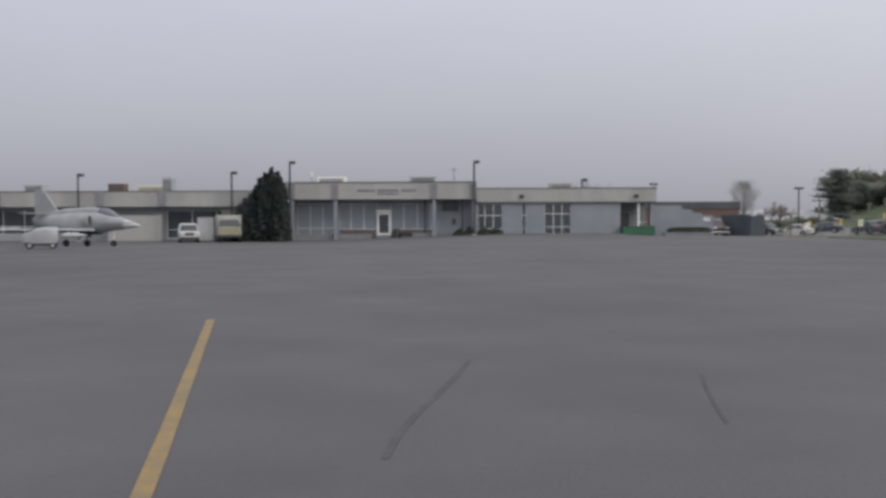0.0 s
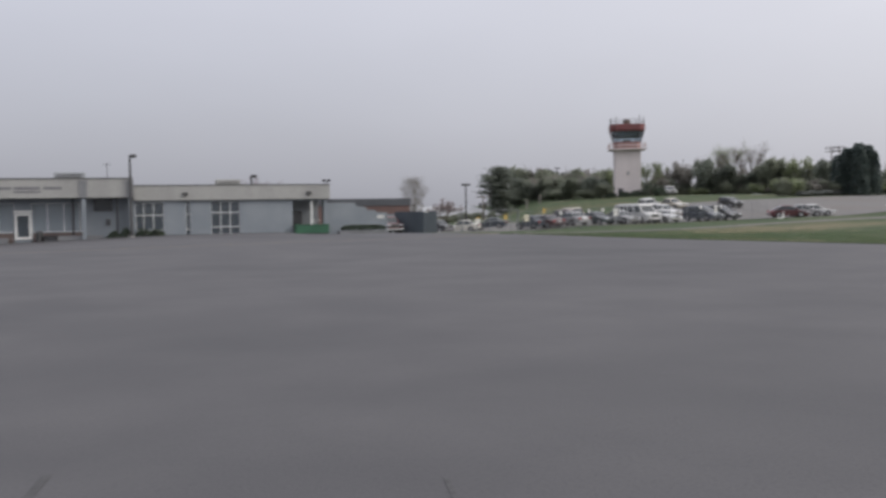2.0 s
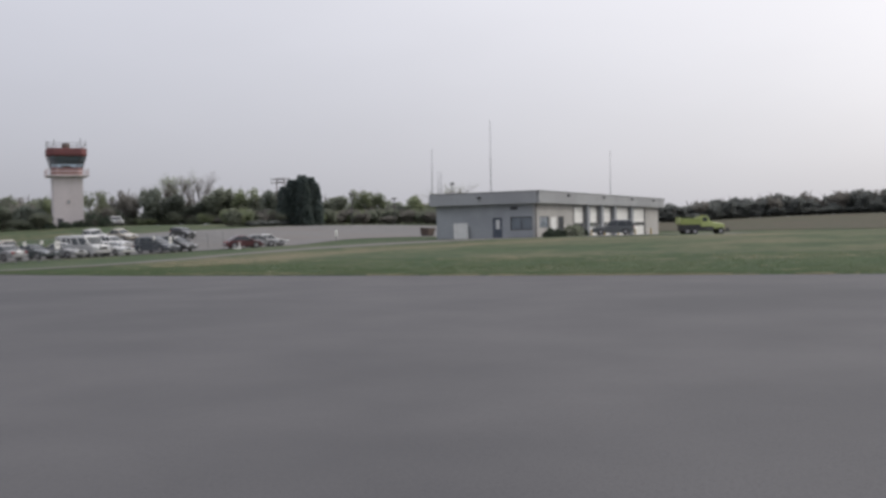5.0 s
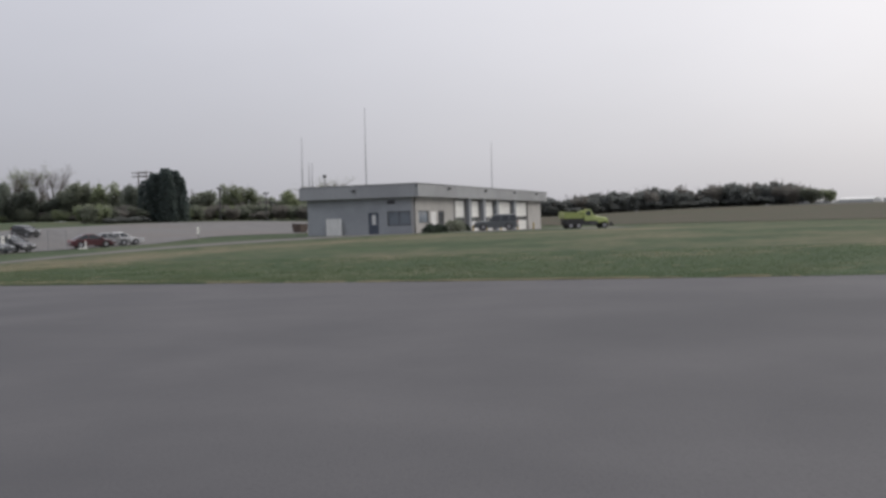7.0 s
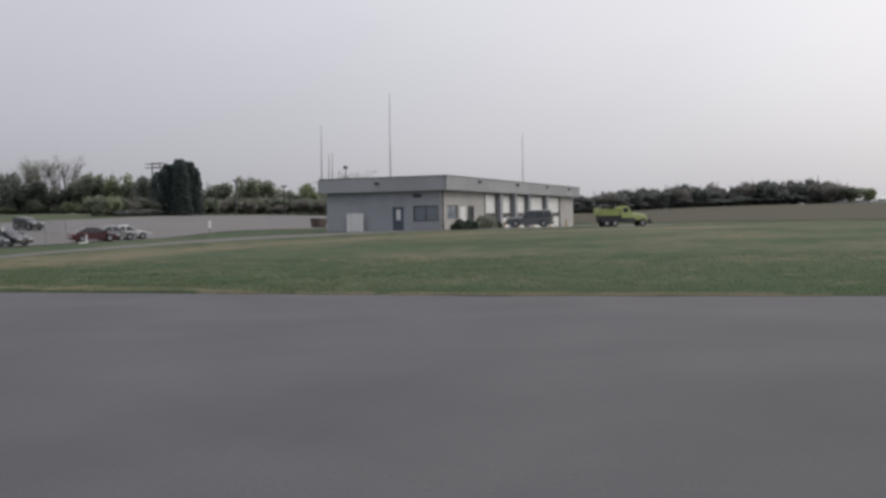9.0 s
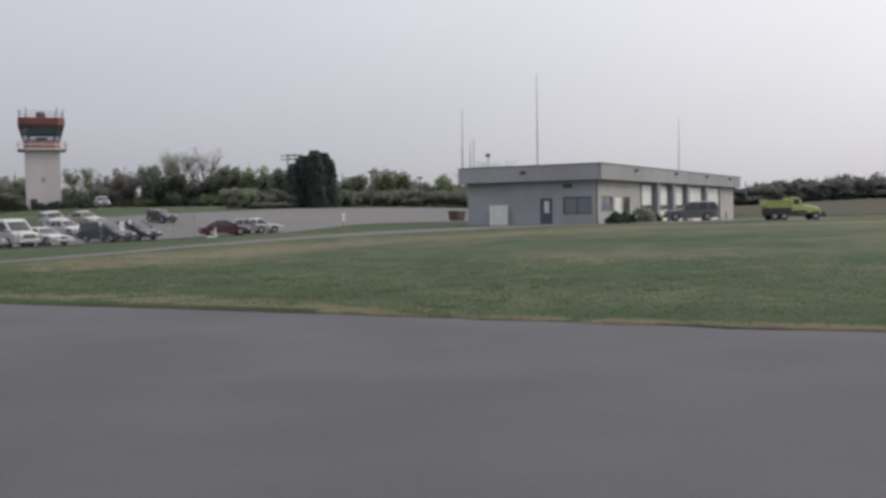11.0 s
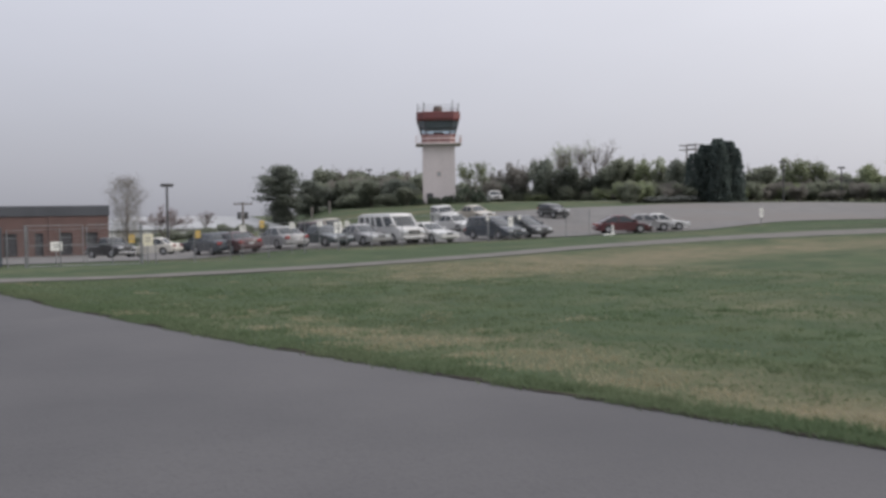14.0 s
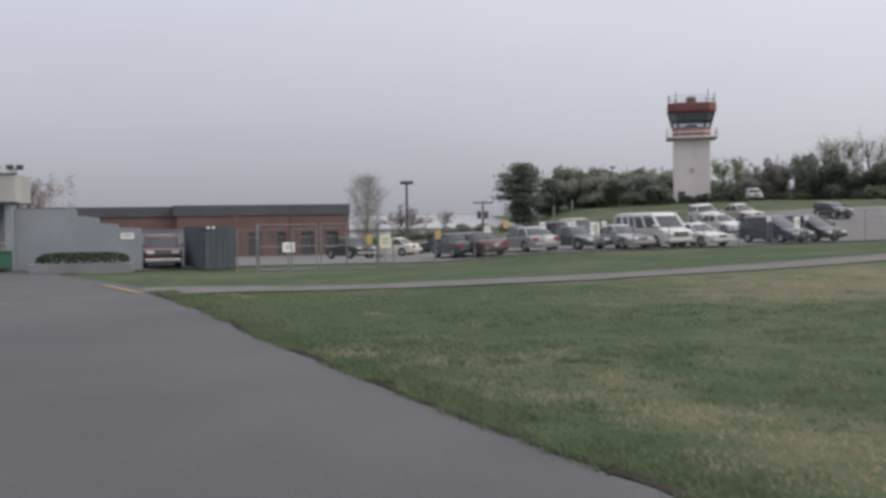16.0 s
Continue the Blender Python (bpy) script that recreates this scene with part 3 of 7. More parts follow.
VERGE = [(45, 69.2), (48, 69.3), (56, 70.3), (63.5, 70.2), (70.5, 67.8), (77.5, 63.5), (84.5, 57), (96, 48)]


def dryness(x, y):
    if 56 < x < 84 and 146 < y < 225:
        return 0.12 + 0.14 * S((80 - x) / 10)
    if not (20 < x < 130 and 10 < y < 112):
        return 0.22
    e = x - edge_x(y)
    mid = 0.5 + 2.0 * S((y - 40) / 12)
    band = math.exp(-((e - mid - 0.8 * noise.noise((y * 0.14, 3.1, 0))) / (0.5 + 0.55 * mid)) ** 2) * (0.35 + 0.65 * S((y - 34) / 8)) * S((62 - y) / 9)
    verge = math.exp(-(beside(VERGE, x, y) / 5.0) ** 2)
    return 0.0 + 0.62 * band + 0.8 * verge + 0.26 * S((e - 9) / 14) * S((64 - y) / 16)


dry_att = ground.data.attributes.new("dry", "FLOAT", "POINT")
dry_att.data.foreach_set("value", [dryness(x, y) for x, y, _ in gv])
tagged(ground, "patchy green and straw-coloured spring grass field", "ground", kind="structure")

apron = sheet("apron", EDGE, [(-180, y) for _, y in EDGE], "asphalt", 0.045, 130, 60)
for v in apron.data.vertices:
    x, y = v.co.x, v.co.y
    if abs(x - edge_x(y)) < 0.9:
        v.co.x += 0.16 * noise.noise((0, y * 1.3, 3)) + 0.10 * noise.noise((0, y * 4.1, 9))
tagged(apron, "worn grey asphalt aircraft apron with faint stains", "apron", kind="structure")

PATH_S = [(26.4, 71.6), (32.1, 72.7), (39.4, 74.4), (47, 76.6), (56, 79.2), (64, 78.6), (72, 75.0), (81, 70.0), (88, 66.4), (97, 64.0), (112, 67.6), (128, 70.4), (150, 73.0)]
PATH_N = [(26.0, 75.0), (32.2, 74.7), (39.9, 77.0), (47.5, 79.8), (56.5, 83.0), (65, 83.6), (74, 82.6), (84, 78.6), (89.8, 75.6), (91.2, 73.2), (106, 76.9), (122, 80.8), (146, 86.5)]
path = sheet("service_road", PATH_S, PATH_N, "drive", 0.035, 80, 6, rag=0.25)
tagged(path, "narrow pale gravelly service road through the grass", "road", kind="structure")

LOT_N = [(20.5, 93.6), (24.2, 95.4), (28, 97.6), (35, 98.2), (41, 97.6), (48, 97.2), (56.5, 97.6), (62, 97.8), (67, 98.8), (74, 100.0), (84, 102.2), (96, 104), (110, 105), (122, 109)]
LOT_F = [(-5, 156), (20, 158), (44, 156), (53, 146), (60, 134), (68, 131), (78, 134), (90, 137.5), (102, 141), (116, 147.5), (130, 151), (143, 148.5), (152, 140)]
lot = sheet("parking_lot", LOT_N, LOT_F, "lot", 0.05, 70, 30)
tagged(lot, "pale grey sloping asphalt car park", "car park", kind="structure")

field = sheet("dry_field", [(172, 112), (170, 85), (168, 62), (166, 38), (170, 10), (178, -20)], [(215, 158), (245, 138), (272, 112), (284, 85), (292, 45), (300, -20)], "field", 0.06, 40, 40, rag=2.0)
tagged(field, "rough brown dry grass on the rising far field", "field", kind="structure")


def stripe(name, line, width, material, lift, label, category):
    bm = bmesh.new()
    n = max(2, int(sum(math.dist(a, b) for a, b in zip(line, line[1:])) / 0.8))
    prev = None
    for i in range(n + 1):
        x, y = along(line, i / n)
        x2, y2 = along(line, min(1, (i + 0.5) / n))
        x1, y1 = along(line, max(0, (i - 0.5) / n))
        d = Vector((x2 - x1, y2 - y1)).normalized()
        w = width / 2 * (1 + 0.12 * noise.noise((x * 2, y * 2, 1)))
        a = bm.verts.new((x - d.y * w, y + d.x * w, zt(x, y) + lift))
        b = bm.verts.new((x + d.y * w, y - d.x * w, zt(x, y) + lift))
        if prev:
            bm.faces.new((prev[0], prev[1], b, a))
        prev = (a, b)
    ob = part(name, bm, material)
    return tagged(ob, label, category, kind="structure")


stripe("taxi_line", [(-4.75, 18.6), (-2.64, 8.65), (-0.6, -1.2), (2, -14)], 0.155, "yellow_line", 0.052, "worn yellow taxi line painted on the apron", "line")
stripe("edge_line", [(25.3, 76.4), (26.75, 72.4)], 0.28, "yellow_line", 0.056, "short worn yellow edge line on the asphalt", "line")
stripe("cross_line", [(25.2, 71.2), (20, 69.6), (8, 66.0), (-10, 61)], 0.16, "yellow_line", 0.052, "long faded yellow line across the apron", "line")
for line, w in (([(0.13, 13.4), (-0.1, 11.8), (-0.35, 10.3), (-0.55, 9.2), (-0.62, 8.0)], 0.07), ([(3.0, 12.2), (2.75, 10.9), (2.55, 9.4)], 0.04)):
    stripe("tar_seam", line, w, "tar", 0.05, "dark tar-sealed crack in the asphalt", "crack")


# ---- terminal building ----
TY = 95.5  # the line of the front wall


def pane_grid(parent, x0, x1, z0, z1, y, cols, rows, name="window", bar=0.055, rail="white_frame", blinds=True, pane="glass"):
    """A window: frame bars between the panes, a pane of glass in each field."""
    w = part(name, wall(bmesh.new(), x0, x1, z0, z1, y - 0.05, y + 0.05, [
        (x0 + (x1 - x0) * cols[i] + bar / 2, x0 + (x1 - x0) * cols[i + 1] - bar / 2, z0 + (z1 - z0) * rows[j] + bar / 2, z0 + (z1 - z0) * rows[j + 1] - bar / 2)
        for i in range(len(cols) - 1) for j in range(len(rows) - 1)]), rail, parent)
    for i in range(len(cols) - 1):
        for j in range(len(rows) - 1):
            p = part("pane", B(x0 + (x1 - x0) * cols[i] + bar / 2, x0 + (x1 - x0) * cols[i + 1] - bar / 2, y - 0.008, y + 0.008, z0 + (z1 - z0) * rows[j] + bar / 2, z0 + (z1 - z0) * rows[j + 1] - bar / 2), pane, w)
            p.visible_shadow = False
    if blinds:
        part("blind", B(x0 + 0.02, x1 - 0.02, y + 0.35, y + 0.37, z0 + (z1 - z0) * 0.12, z1), "curtain", w, "drawn grey blinds")
    return w


terminal = thing("terminal_building", "long low grey terminal building with cream fascia and tall windows", "building")
ZB = -0.9
# tall entrance hall, glass wall set back under the canopy
HALL = (-16.3, 1.4)
GY = TY + 0.7
front = wall(bmesh.new(), HALL[0], HALL[1], ZB, 3.5, GY, GY + 0.25, [(-15.9, -12.2, -0.28, 2.95), (-11.75, -8.15, 0.5, 2.95), (-8.13, -6.77, -0.12, 2.12), (-6.75, -2.6, 0.5, 2.95)])
part("front_wall", front, "blue_wall", terminal, "blue-grey wall behind the canopy")
part("end_wall", B(HALL[0] - 0.25, HALL[0], GY + 0.01, TY + 18, ZB, 3.5), "blue_wall", terminal)
part("end_wall", B(HALL[1], HALL[1] + 0.25, TY + 0.26, TY + 18, ZB, 4.2), "blue_wall", terminal)
part("back_wall", B(1.66, 15.28, TY + 3.2, TY + 3.4, ZB, 3.6), "blue_wall", terminal)
part("back_wall", B(-62, 1.39, TY + 18.01, TY + 18.25, ZB - 0.4, 3.2), "blue_wall", terminal)
part("wing_floor", B(1.66, 18.6, TY + 0.26, TY + 3.2, -0.5, -0.16), "concrete", terminal)
part("hall_floor", B(-62, 1.39, TY + 1.5, TY + 18, -0.5, -0.16), "concrete", terminal)
pane_grid(terminal, -15.9, -12.2, -0.28, 2.95, GY + 0.1, (0, 0.333, 0.667, 1), (0, 0.27, 1), bar=0.05, pane="lobby_glass")
pane_grid(terminal, -11.75, -8.15, 0.5, 2.95, GY + 0.1, (0, 0.3, 0.65, 1), (0, 1), bar=0.05, pane="lobby_glass")
pane_grid(terminal, -6.75, -2.6, 0.5, 2.95, GY + 0.1, (0, 0.3, 0.62, 0.93, 1), (0, 1), bar=0.05, pane="lobby_glass")
d1 = part("entrance_door", wall(bmesh.new(), -8.12, -6.78, -0.12, 2.1, GY - 0.06, GY + 0.1, [(-7.93, -6.97, 0.08, 1.92)]), "white_frame", terminal, "white-framed glass entrance door")
part("door_pane", B(-7.93, -6.97, GY + 0.0, GY + 0.015, 0.08, 1.92), "glass", d1).visible_shadow = False
part("door_handle", C((-7.05, GY - 0.1, 0.85), (-7.05, GY - 0.1, 1.25), 0.02), "steel", d1)
part("brick_sill", B(-11.7, -8.2, GY - 0.12, GY - 0.003, -0.5, 0.42), "brick_low", terminal, "brown brick wall under the windows")
part("brick_sill", B(-6.7, -2.6, GY - 0.12, GY - 0.003, -0.5, 0.42), "brick_low", terminal)
part("door_lintel", B(-8.2, -6.7, GY - 0.08, GY - 0.003, 2.15, 2.35), "white_frame", terminal)
part("canopy_soffit", B(-16.6, 1.5, TY - 0.6, TY + 17.8, 3.36, 3.5), "fascia", terminal)
part("fascia", B(-16.7, 1.55, TY - 0.9, TY - 0.6, 3.35, 5.0, bevel=0.03), "fascia", terminal, "deep cream-grey canopy fascia")
part("fascia_return", B(-16.7, -16.4, TY - 0.6, TY + 18, 3.35, 5.0), "fascia", terminal)
part("fascia_return", B(1.25, 1.55, TY - 0.6, TY + 18, 3.35, 5.0), "fascia", terminal)
part("roof_cap", B(-16.76, 1.61, TY - 0.96, TY - 0.54, 5.0, 5.07), "seam", terminal)
part("hall_roof", B(-16.4, 1.25, TY - 0.6, TY + 18, 4.7, 4.8), "roof", terminal)
for x in (-16.2, -12.0, -2.5, 1.3):
    part("canopy_post", B(x - 0.16, x + 0.16, TY - 0.88, TY - 0.58, -1.0, 3.36), "blue_wall", terminal)
    part("fascia_strap", B(x - 0.3, x + 0.3, TY - 1.0, TY - 0.9, 3.4, 4.85), "strap_grey", terminal, "grey strap over the fascia")
for x in (-3.4, 0.2):
    part("canopy_column", C((x, TY - 0.1, -0.6), (x, TY - 0.1, 3.36), 0.09, seg=10), "dark_frame", terminal, "thin dark steel column")
part("recess_window", wall(bmesh.new(), -1.75, -0.2, 2.2, 3.25, GY - 0.05, GY - 0.003, [(-1.65, -0.3, 2.3, 3.15)]), "dark_frame", terminal)
part("recess_pane", B(-1.65, -0.3, GY - 0.03, GY - 0.01, 2.3, 3.15), "car_glass", terminal)
part("wall_box", B(-0.75, -0.4, GY - 0.16, GY - 0.003, 0.95, 1.5, bevel=0.02), "dark_frame", terminal)
w0 = -9.9
for k, (wd, off) in enumerate(((1.75, 0), (2.0, 1.95), (1.45, 4.25))):
    part("sign_bar", B(w0 + off, w0 + off + wd, TY - 0.925, TY - 0.9, 4.1, 4.32), "bars", terminal, "row of dark lettering too faint to read")
part("sign_bar", B(w0 + 1.9, w0 + 4.0, TY - 0.925, TY - 0.9, 3.82, 3.98), "bars", terminal)
# lower wing with the square windows
RW = [(1.72, 4.08, 0.5, 2.87), (6.0, 6.36, -0.1, 2.99), (8.2, 10.7, 0.02, 2.93), (15.5, 18.4, 0.05, 2.94)]
part("front_wall", wall(bmesh.new(), 1.4, 18.7, ZB + 0.3, 3.3, TY, TY + 0.25, RW), "blue_wall", terminal)
part("end_wall", B(18.45, 18.7, TY + 0.26, TY + 1.2, ZB, 3.3), "blue_wall", terminal)
part("inner_wall", B(15.3, 15.45, TY + 0.26, TY + 3.2, ZB + 0.4, 3.3), "inside", terminal)
pane_grid(terminal, 1.72, 4.08, 0.5, 2.87, TY + 0.1, (0, 0.29, 0.64, 1), (0, 0.54, 1), blinds=False)
pane_grid(terminal, 6.0, 6.36, -0.1, 2.99, TY + 0.1, (0, 1), (0, 0.2, 0.62, 1), blinds=False)
pane_grid(terminal, 8.2, 10.7, 0.02, 2.93, TY + 0.1, (0, 0.333, 0.667, 1), (0, 0.22, 0.66, 1), blinds=False)
part("corner_back", B(15.46, 18.44, TY + 3.0, TY + 3.18, ZB + 0.4, 3.3), "grey_wall", terminal)
# dark box added in place of the corner's dark gridded pane
locker = thing("drinks_machine", "dark cabinet added in place of the dark corner pane", "machine", Matrix.Translation((16.05, TY + 1.2, zt(16, TY) + 0.04)))
part("cabinet_body", B(-0.5, 0.5, 0, 0.8, 0.05, 2.0, bevel=0.03), "trim_black", locker)
part("front_panel", B(-0.42, 0.42, -0.02, 0, 0.9, 1.8), "dark_frame", locker)
part("foot_rail", B(-0.45, 0.45, 0.05, 0.75, 0, 0.05), "dark_steel", locker)
stand_ = thing("white_table", "small white table in the open corner", "table", Matrix.Translation((17.9, TY + 1.6, zt(18, TY) + 0.04)))
part("top", B(-0.4, 0.4, -0.3, 0.3, 1.32, 1.42, bevel=0.02), "white_panel", stand_)
part("leg", C((0, 0, 0), (0, 0, 1.32), 0.05), "white_panel", stand_)
part("corner_post", B(17.2, 17.36, TY + 0.05, TY + 0.2, -0.3, 2.94), "white_frame", terminal)
part("corner_sill", B(15.5, 18.4, TY + 0.02, TY + 0.2, 0.05, 0.2), "dark_frame", terminal)
part("fascia", B(1.6, 18.95, TY - 0.28, TY - 0.02, 3.06, 4.39, bevel=0.03), "fascia", terminal, "cream-grey fascia of the lower wing")
part("fascia_return", B(18.7, 18.95, TY - 0.02, TY + 3.3, 3.06, 4.39), "fascia", terminal)
part("roof_cap", B(1.6, 19.0, TY - 0.33, TY + 0.05, 4.39, 4.45), "seam", terminal)
part("wing_roof", B(1.65, 18.7, TY - 0.02, TY + 3.3, 3.6, 3.75), "roof", terminal)
for x in (5.95, 16.98):
    f = part("floodlight", B(x - 0.22, x + 0.22, TY - 0.5, TY - 0.28, 3.5, 3.78, bevel=0.04), "dark_steel", terminal, "dark wall floodlight")
    part("bracket", C((x, TY - 0.28, 3.62), (x, TY - 0.36, 3.5), 0.04), "dark_steel", f)
# left wing beyond the tree
LX0, LX1 = -62.0, -16.6
LW = [(-58, -50, 0.1, 2.5), (-49.5, -41.0, 0.1, 2.5), (-28.9, -21.5, -0.35, 2.35)]
part("front_wall", wall(bmesh.new(), LX0, LX1, -1.4, 2.9, TY + 1.2, TY + 1.45, LW), "grey_wall", terminal)
for a, b, lo, hi in LW:
    n = max(3, int((b - a) / 1.9))
    pane_grid(terminal, a, b, lo, hi, TY + 1.3, [i / n for i in range(n + 1)], (0, 0.3, 1), blinds=False)
part("fascia", B(LX0, LX1 - 0.15, TY - 0.3, TY - 0.02, 2.72, 4.22, bevel=0.03), "fascia", terminal, "cream-grey fascia of the far wing")
part("soffit", B(LX0, LX1 - 0.15, TY - 0.02, TY + 1.2, 2.74, 2.85), "fascia", terminal)
part("roof_cap", B(LX0, LX1 - 0.15, TY - 0.35, TY + 0.03, 4.22, 4.28), "seam", terminal)
part("wing_roof", B(LX0, LX1 - 0.15, TY - 0.02, TY + 18, 3.7, 3.85), "roof", terminal)
part("end_wall", B(LX0 - 0.25, LX0, TY + 1.2, TY + 18, -1.4, 4.2), "grey_wall", terminal)
for x in (-45.1, -35.0, -28.9):
    part("fascia_strap", B(x - 0.35, x + 0.35, TY - 0.42, TY - 0.3, 2.8, 4.3), "strap_grey", terminal)
part("white_wall", B(-34.4, -29.1, TY - 0.05, TY + 0.2, -1.3, 1.9), "fascia", terminal, "low pale block screen wall")
part("white_door", B(-25.9, -24.3, TY + 1.1, TY + 1.19, -0.7, 1.7), "white_frame", terminal)
part("white_wall", B(-23.4, -20.0, TY + 0.6, TY + 0.8, -1.3, 2.6), "fascia", terminal)


def rooftop_unit(x0, x1, y, z0, z1, material, label):
    u = thing("rooftop_unit", label, "roof vent", Matrix.Translation(((x0 + x1) / 2, y, z0)), "units on the terminal roof")
    w, h = (x1 - x0) / 2, z1 - z0
    part("casing", B(-w, w, -0.7, 0.7, 0.12, h, bevel=0.04), material, u)
    for s in (-1, 1):
        part("skid", B(s * w * 0.7 - 0.06, s * w * 0.7 + 0.06, -0.8, 0.8, 0, 0.12), "dark_steel", u)
    for i in range(4):
        part("louvre", B(-w * 0.8, w * 0.8, -0.73, -0.7, h * (0.3 + 0.15 * i), h * (0.36 + 0.15 * i)), "seam", u)


rooftop_unit(-14.2, -11.4, TY + 3, 4.8, 5.65, "white_panel", "low white air-handling unit on the roof")
rooftop_unit(-5.0, -2.4, TY + 2.5, 4.8, 5.65, "grey_wall", "grey boxed ventilation unit on the roof")
rooftop_unit(8.8, 11.0, TY + 2.2, 3.75, 4.95, "fascia", "pale cooling unit behind the parapet")
rooftop_unit(-43.6, -41.7, TY + 3, 3.85, 5.0, "grey_wall", "weathered grey boxed vent on the roof")
rooftop_unit(-35.5, -33.9, TY + 4, 3.85, 5.1, "rust", "rusty brown vent box on the roof")
rooftop_unit(-29.4, -28.4, TY + 2, 3.85, 5.65, "grey_wall", "tall narrow grey roof vent")
rooftop_unit(-34.0, -30.5, TY + 8, 3.85, 5.0, "sign_cream", "long cream unit far back on the roof")
mast = thing("roof_aerial", "thin aerial mast on the terminal roof", "aerial", Matrix.Translation((-0.6, TY + 4, 4.8)))
part("rod", C((0, 0, 0), (0, 0, 1.8), 0.03), "dark_steel", mast)
part("crossbar", C((-0.35, 0, 1.6), (0.35, 0, 1.6), 0.02), "dark_steel", mast)
dish = thing("roof_antenna", "small white rooftop antenna on a pole", "aerial", Matrix.Translation((-14.7, TY + 2, 4.8)))
part("rod", C((0, 0, 0), (0, 0, 0.9), 0.03), "steel", dish)
part("radome", C((0, 0, 0.9), (0, 0, 1.4), 0.1, 0.05), "white_panel", dish)


def area_lamp(x, y, top, z0, heads=1, label="tall pole lamp with a flat shoebox head", group="apron lamps"):
    l = thing("lamp_post", label, "lamp", Matrix.Translation((x, y, z0)), group)
    h = top - z0
    part("pole", C((0, 0, 0), (0, 0, h - 0.12), 0.13, 0.09), "dark_steel", l)
    part("base_plate", C((0, 0, 0), (0, 0, 0.1), 0.25), "concrete", l)
    for s in ((-1, 1) if heads == 2 else (1,)):
        a = part("arm", C((0, 0, h - 0.15), (s * 0.45, 0, h - 0.15), 0.04), "dark_steel", l)
        part("lamp_head", B(s * 0.25 - 0.28, s * 0.25 + 0.28, -0.3, 0.3, h - 0.28, h, bevel=0.05), "dark_steel", a)
    return l


area_lamp(-16.3, TY - 1.3, 7.05, zt(-16.3, TY - 1.3) + 0.045)
area_lamp(1.35, TY - 1.25, 7.05, zt(1.35, TY - 1.25) + 0.045)
area_lamp(-36.9, TY - 0.9, 5.95, zt(-36.9, TY - 0.9) + 0.045)
area_lamp(-22.0, TY - 0.9, 6.1, zt(-22, TY - 0.9) + 0.045)
area_lamp(12.6, TY + 6.5, 5.55, zt(13.2, TY + 20) + 0.0)
area_lamp(43.4, 127, 5.2, zt(43.4, 127) + 0.05, heads=2, label="double-headed car park lamp on a tall pole", group="car park lamps")


# planters and small things along the terminal front
def planter(x0, x1, y0, y1, z1):
    z0 = min(zt(x0, y0), zt(x1, y0)) - 0.1
    p = thing("planter", "low grey concrete planter kerb by the terminal wall", "planter", Matrix.Translation(((x0 + x1) / 2, y0, z0)), "planters along the terminal")
    w, d, h = (x1 - x0) / 2, y1 - y0, z1 - z0
    bm = bmesh.new()
    box(bm, -w, w, 0, 0.2, 0, h), box(bm, -w, w, d - 0.2, d, 0, h), box(bm, -w, -w + 0.2, 0.2, d - 0.2, 0, h), box(bm, w - 0.2, w, 0.2, d - 0.2, 0, h)
    part("kerb", bm, "kerb_grey", p)
    part("soil", B(-w + 0.2, w - 0.2, 0.2, d - 0.2, 0.05, h - 0.1), "shadow_soil", p)


planter(-17.2, -12.3, TY - 0.55, TY + 0.45, 0.0)
planter(-11.9, -8.6, TY - 0.5, TY + 0.45, 0.02)
planter(-6.4, -1.0, TY - 0.5, TY + 0.45, 0.12)


def clump(name, label, category, m, rx, ry, h, material, leaves, size, seed, group=""):
    """A shrub: short stems and a mound of many small leaves."""
    r = np.random.default_rng(seed)
    o = thing(name, label, category, m, group)
    bm = bmesh.new()
    for i in range(5):
        a = i * 1.26
        tube(bm, (0, 0, 0), (rx * 0.4 * math.cos(a), ry * 0.4 * math.sin(a), h * 0.7), 0.04, 0.015, 5)
    part("stem", bm, "bark", o)
    d = r.normal(size=(leaves, 3))
    d /= np.linalg.norm(d, axis=1)[:, None]
    d[:, 2] = np.abs(d[:, 2])
    rad = (0.72 + 0.28 * r.random(leaves)) * (1 + 0.16 * np.sin(5 * d[:, 0] + seed) * np.cos(4 * d[:, 1]))
    pos = d * rad[:, None] * (rx, ry, h * 0.95) + (0, 0, 0.02)
    leaf_mesh("foliage", pos, size, r, material, o)
    return o


def leaf_mesh(name, pos, size, r, material, parent):
    n = len(pos)
    up = r.normal(size=(n, 3)) + (0, 0, 1.1)
    up /= np.linalg.norm(up, axis=1)[:, None]
    u = np.cross(up, r.normal(size=(n, 3)))
    u /= np.linalg.norm(u, axis=1)[:, None]
    v = np.cross(up, u)
    v -= (v * u).sum(1)[:, None] * u
    v /= np.linalg.norm(v, axis=1)[:, None]
    s = size * (0.6 + 0.8 * r.random(n))[:, None]
    u, v = u * s, v * s * 0.7
    verts = np.stack([pos - u, pos + v, pos + u, pos - v], 1).reshape(-1, 3)
    return raw(name, verts.tolist(), [(4 * i, 4 * i + 1, 4 * i + 2, 4 * i + 3) for i in range(n)], material, parent)


for i, (x, rr, hh) in enumerate(((-0.1, 0.55, 0.62), (0.95, 0.6, 0.85), (2.35, 0.75, 0.7), (3.5, 0.6, 0.62))):
    clump("shrub", "small dark spreading shrub by the terminal wall", "shrub", Matrix.Translation((x, TY - 0.7, zt(x, TY - 0.7) + 0.03)), rr, rr * 0.8, hh, "hedge", 500, 0.08, 20 + i, "shrubs by the terminal")
bin1 = thing("litter_bin", "dark round litter bin beside the entrance door", "bin", Matrix.Translation((-6.1, TY - 0.6, zt(-6.1, TY - 0.6) + 0.045)))
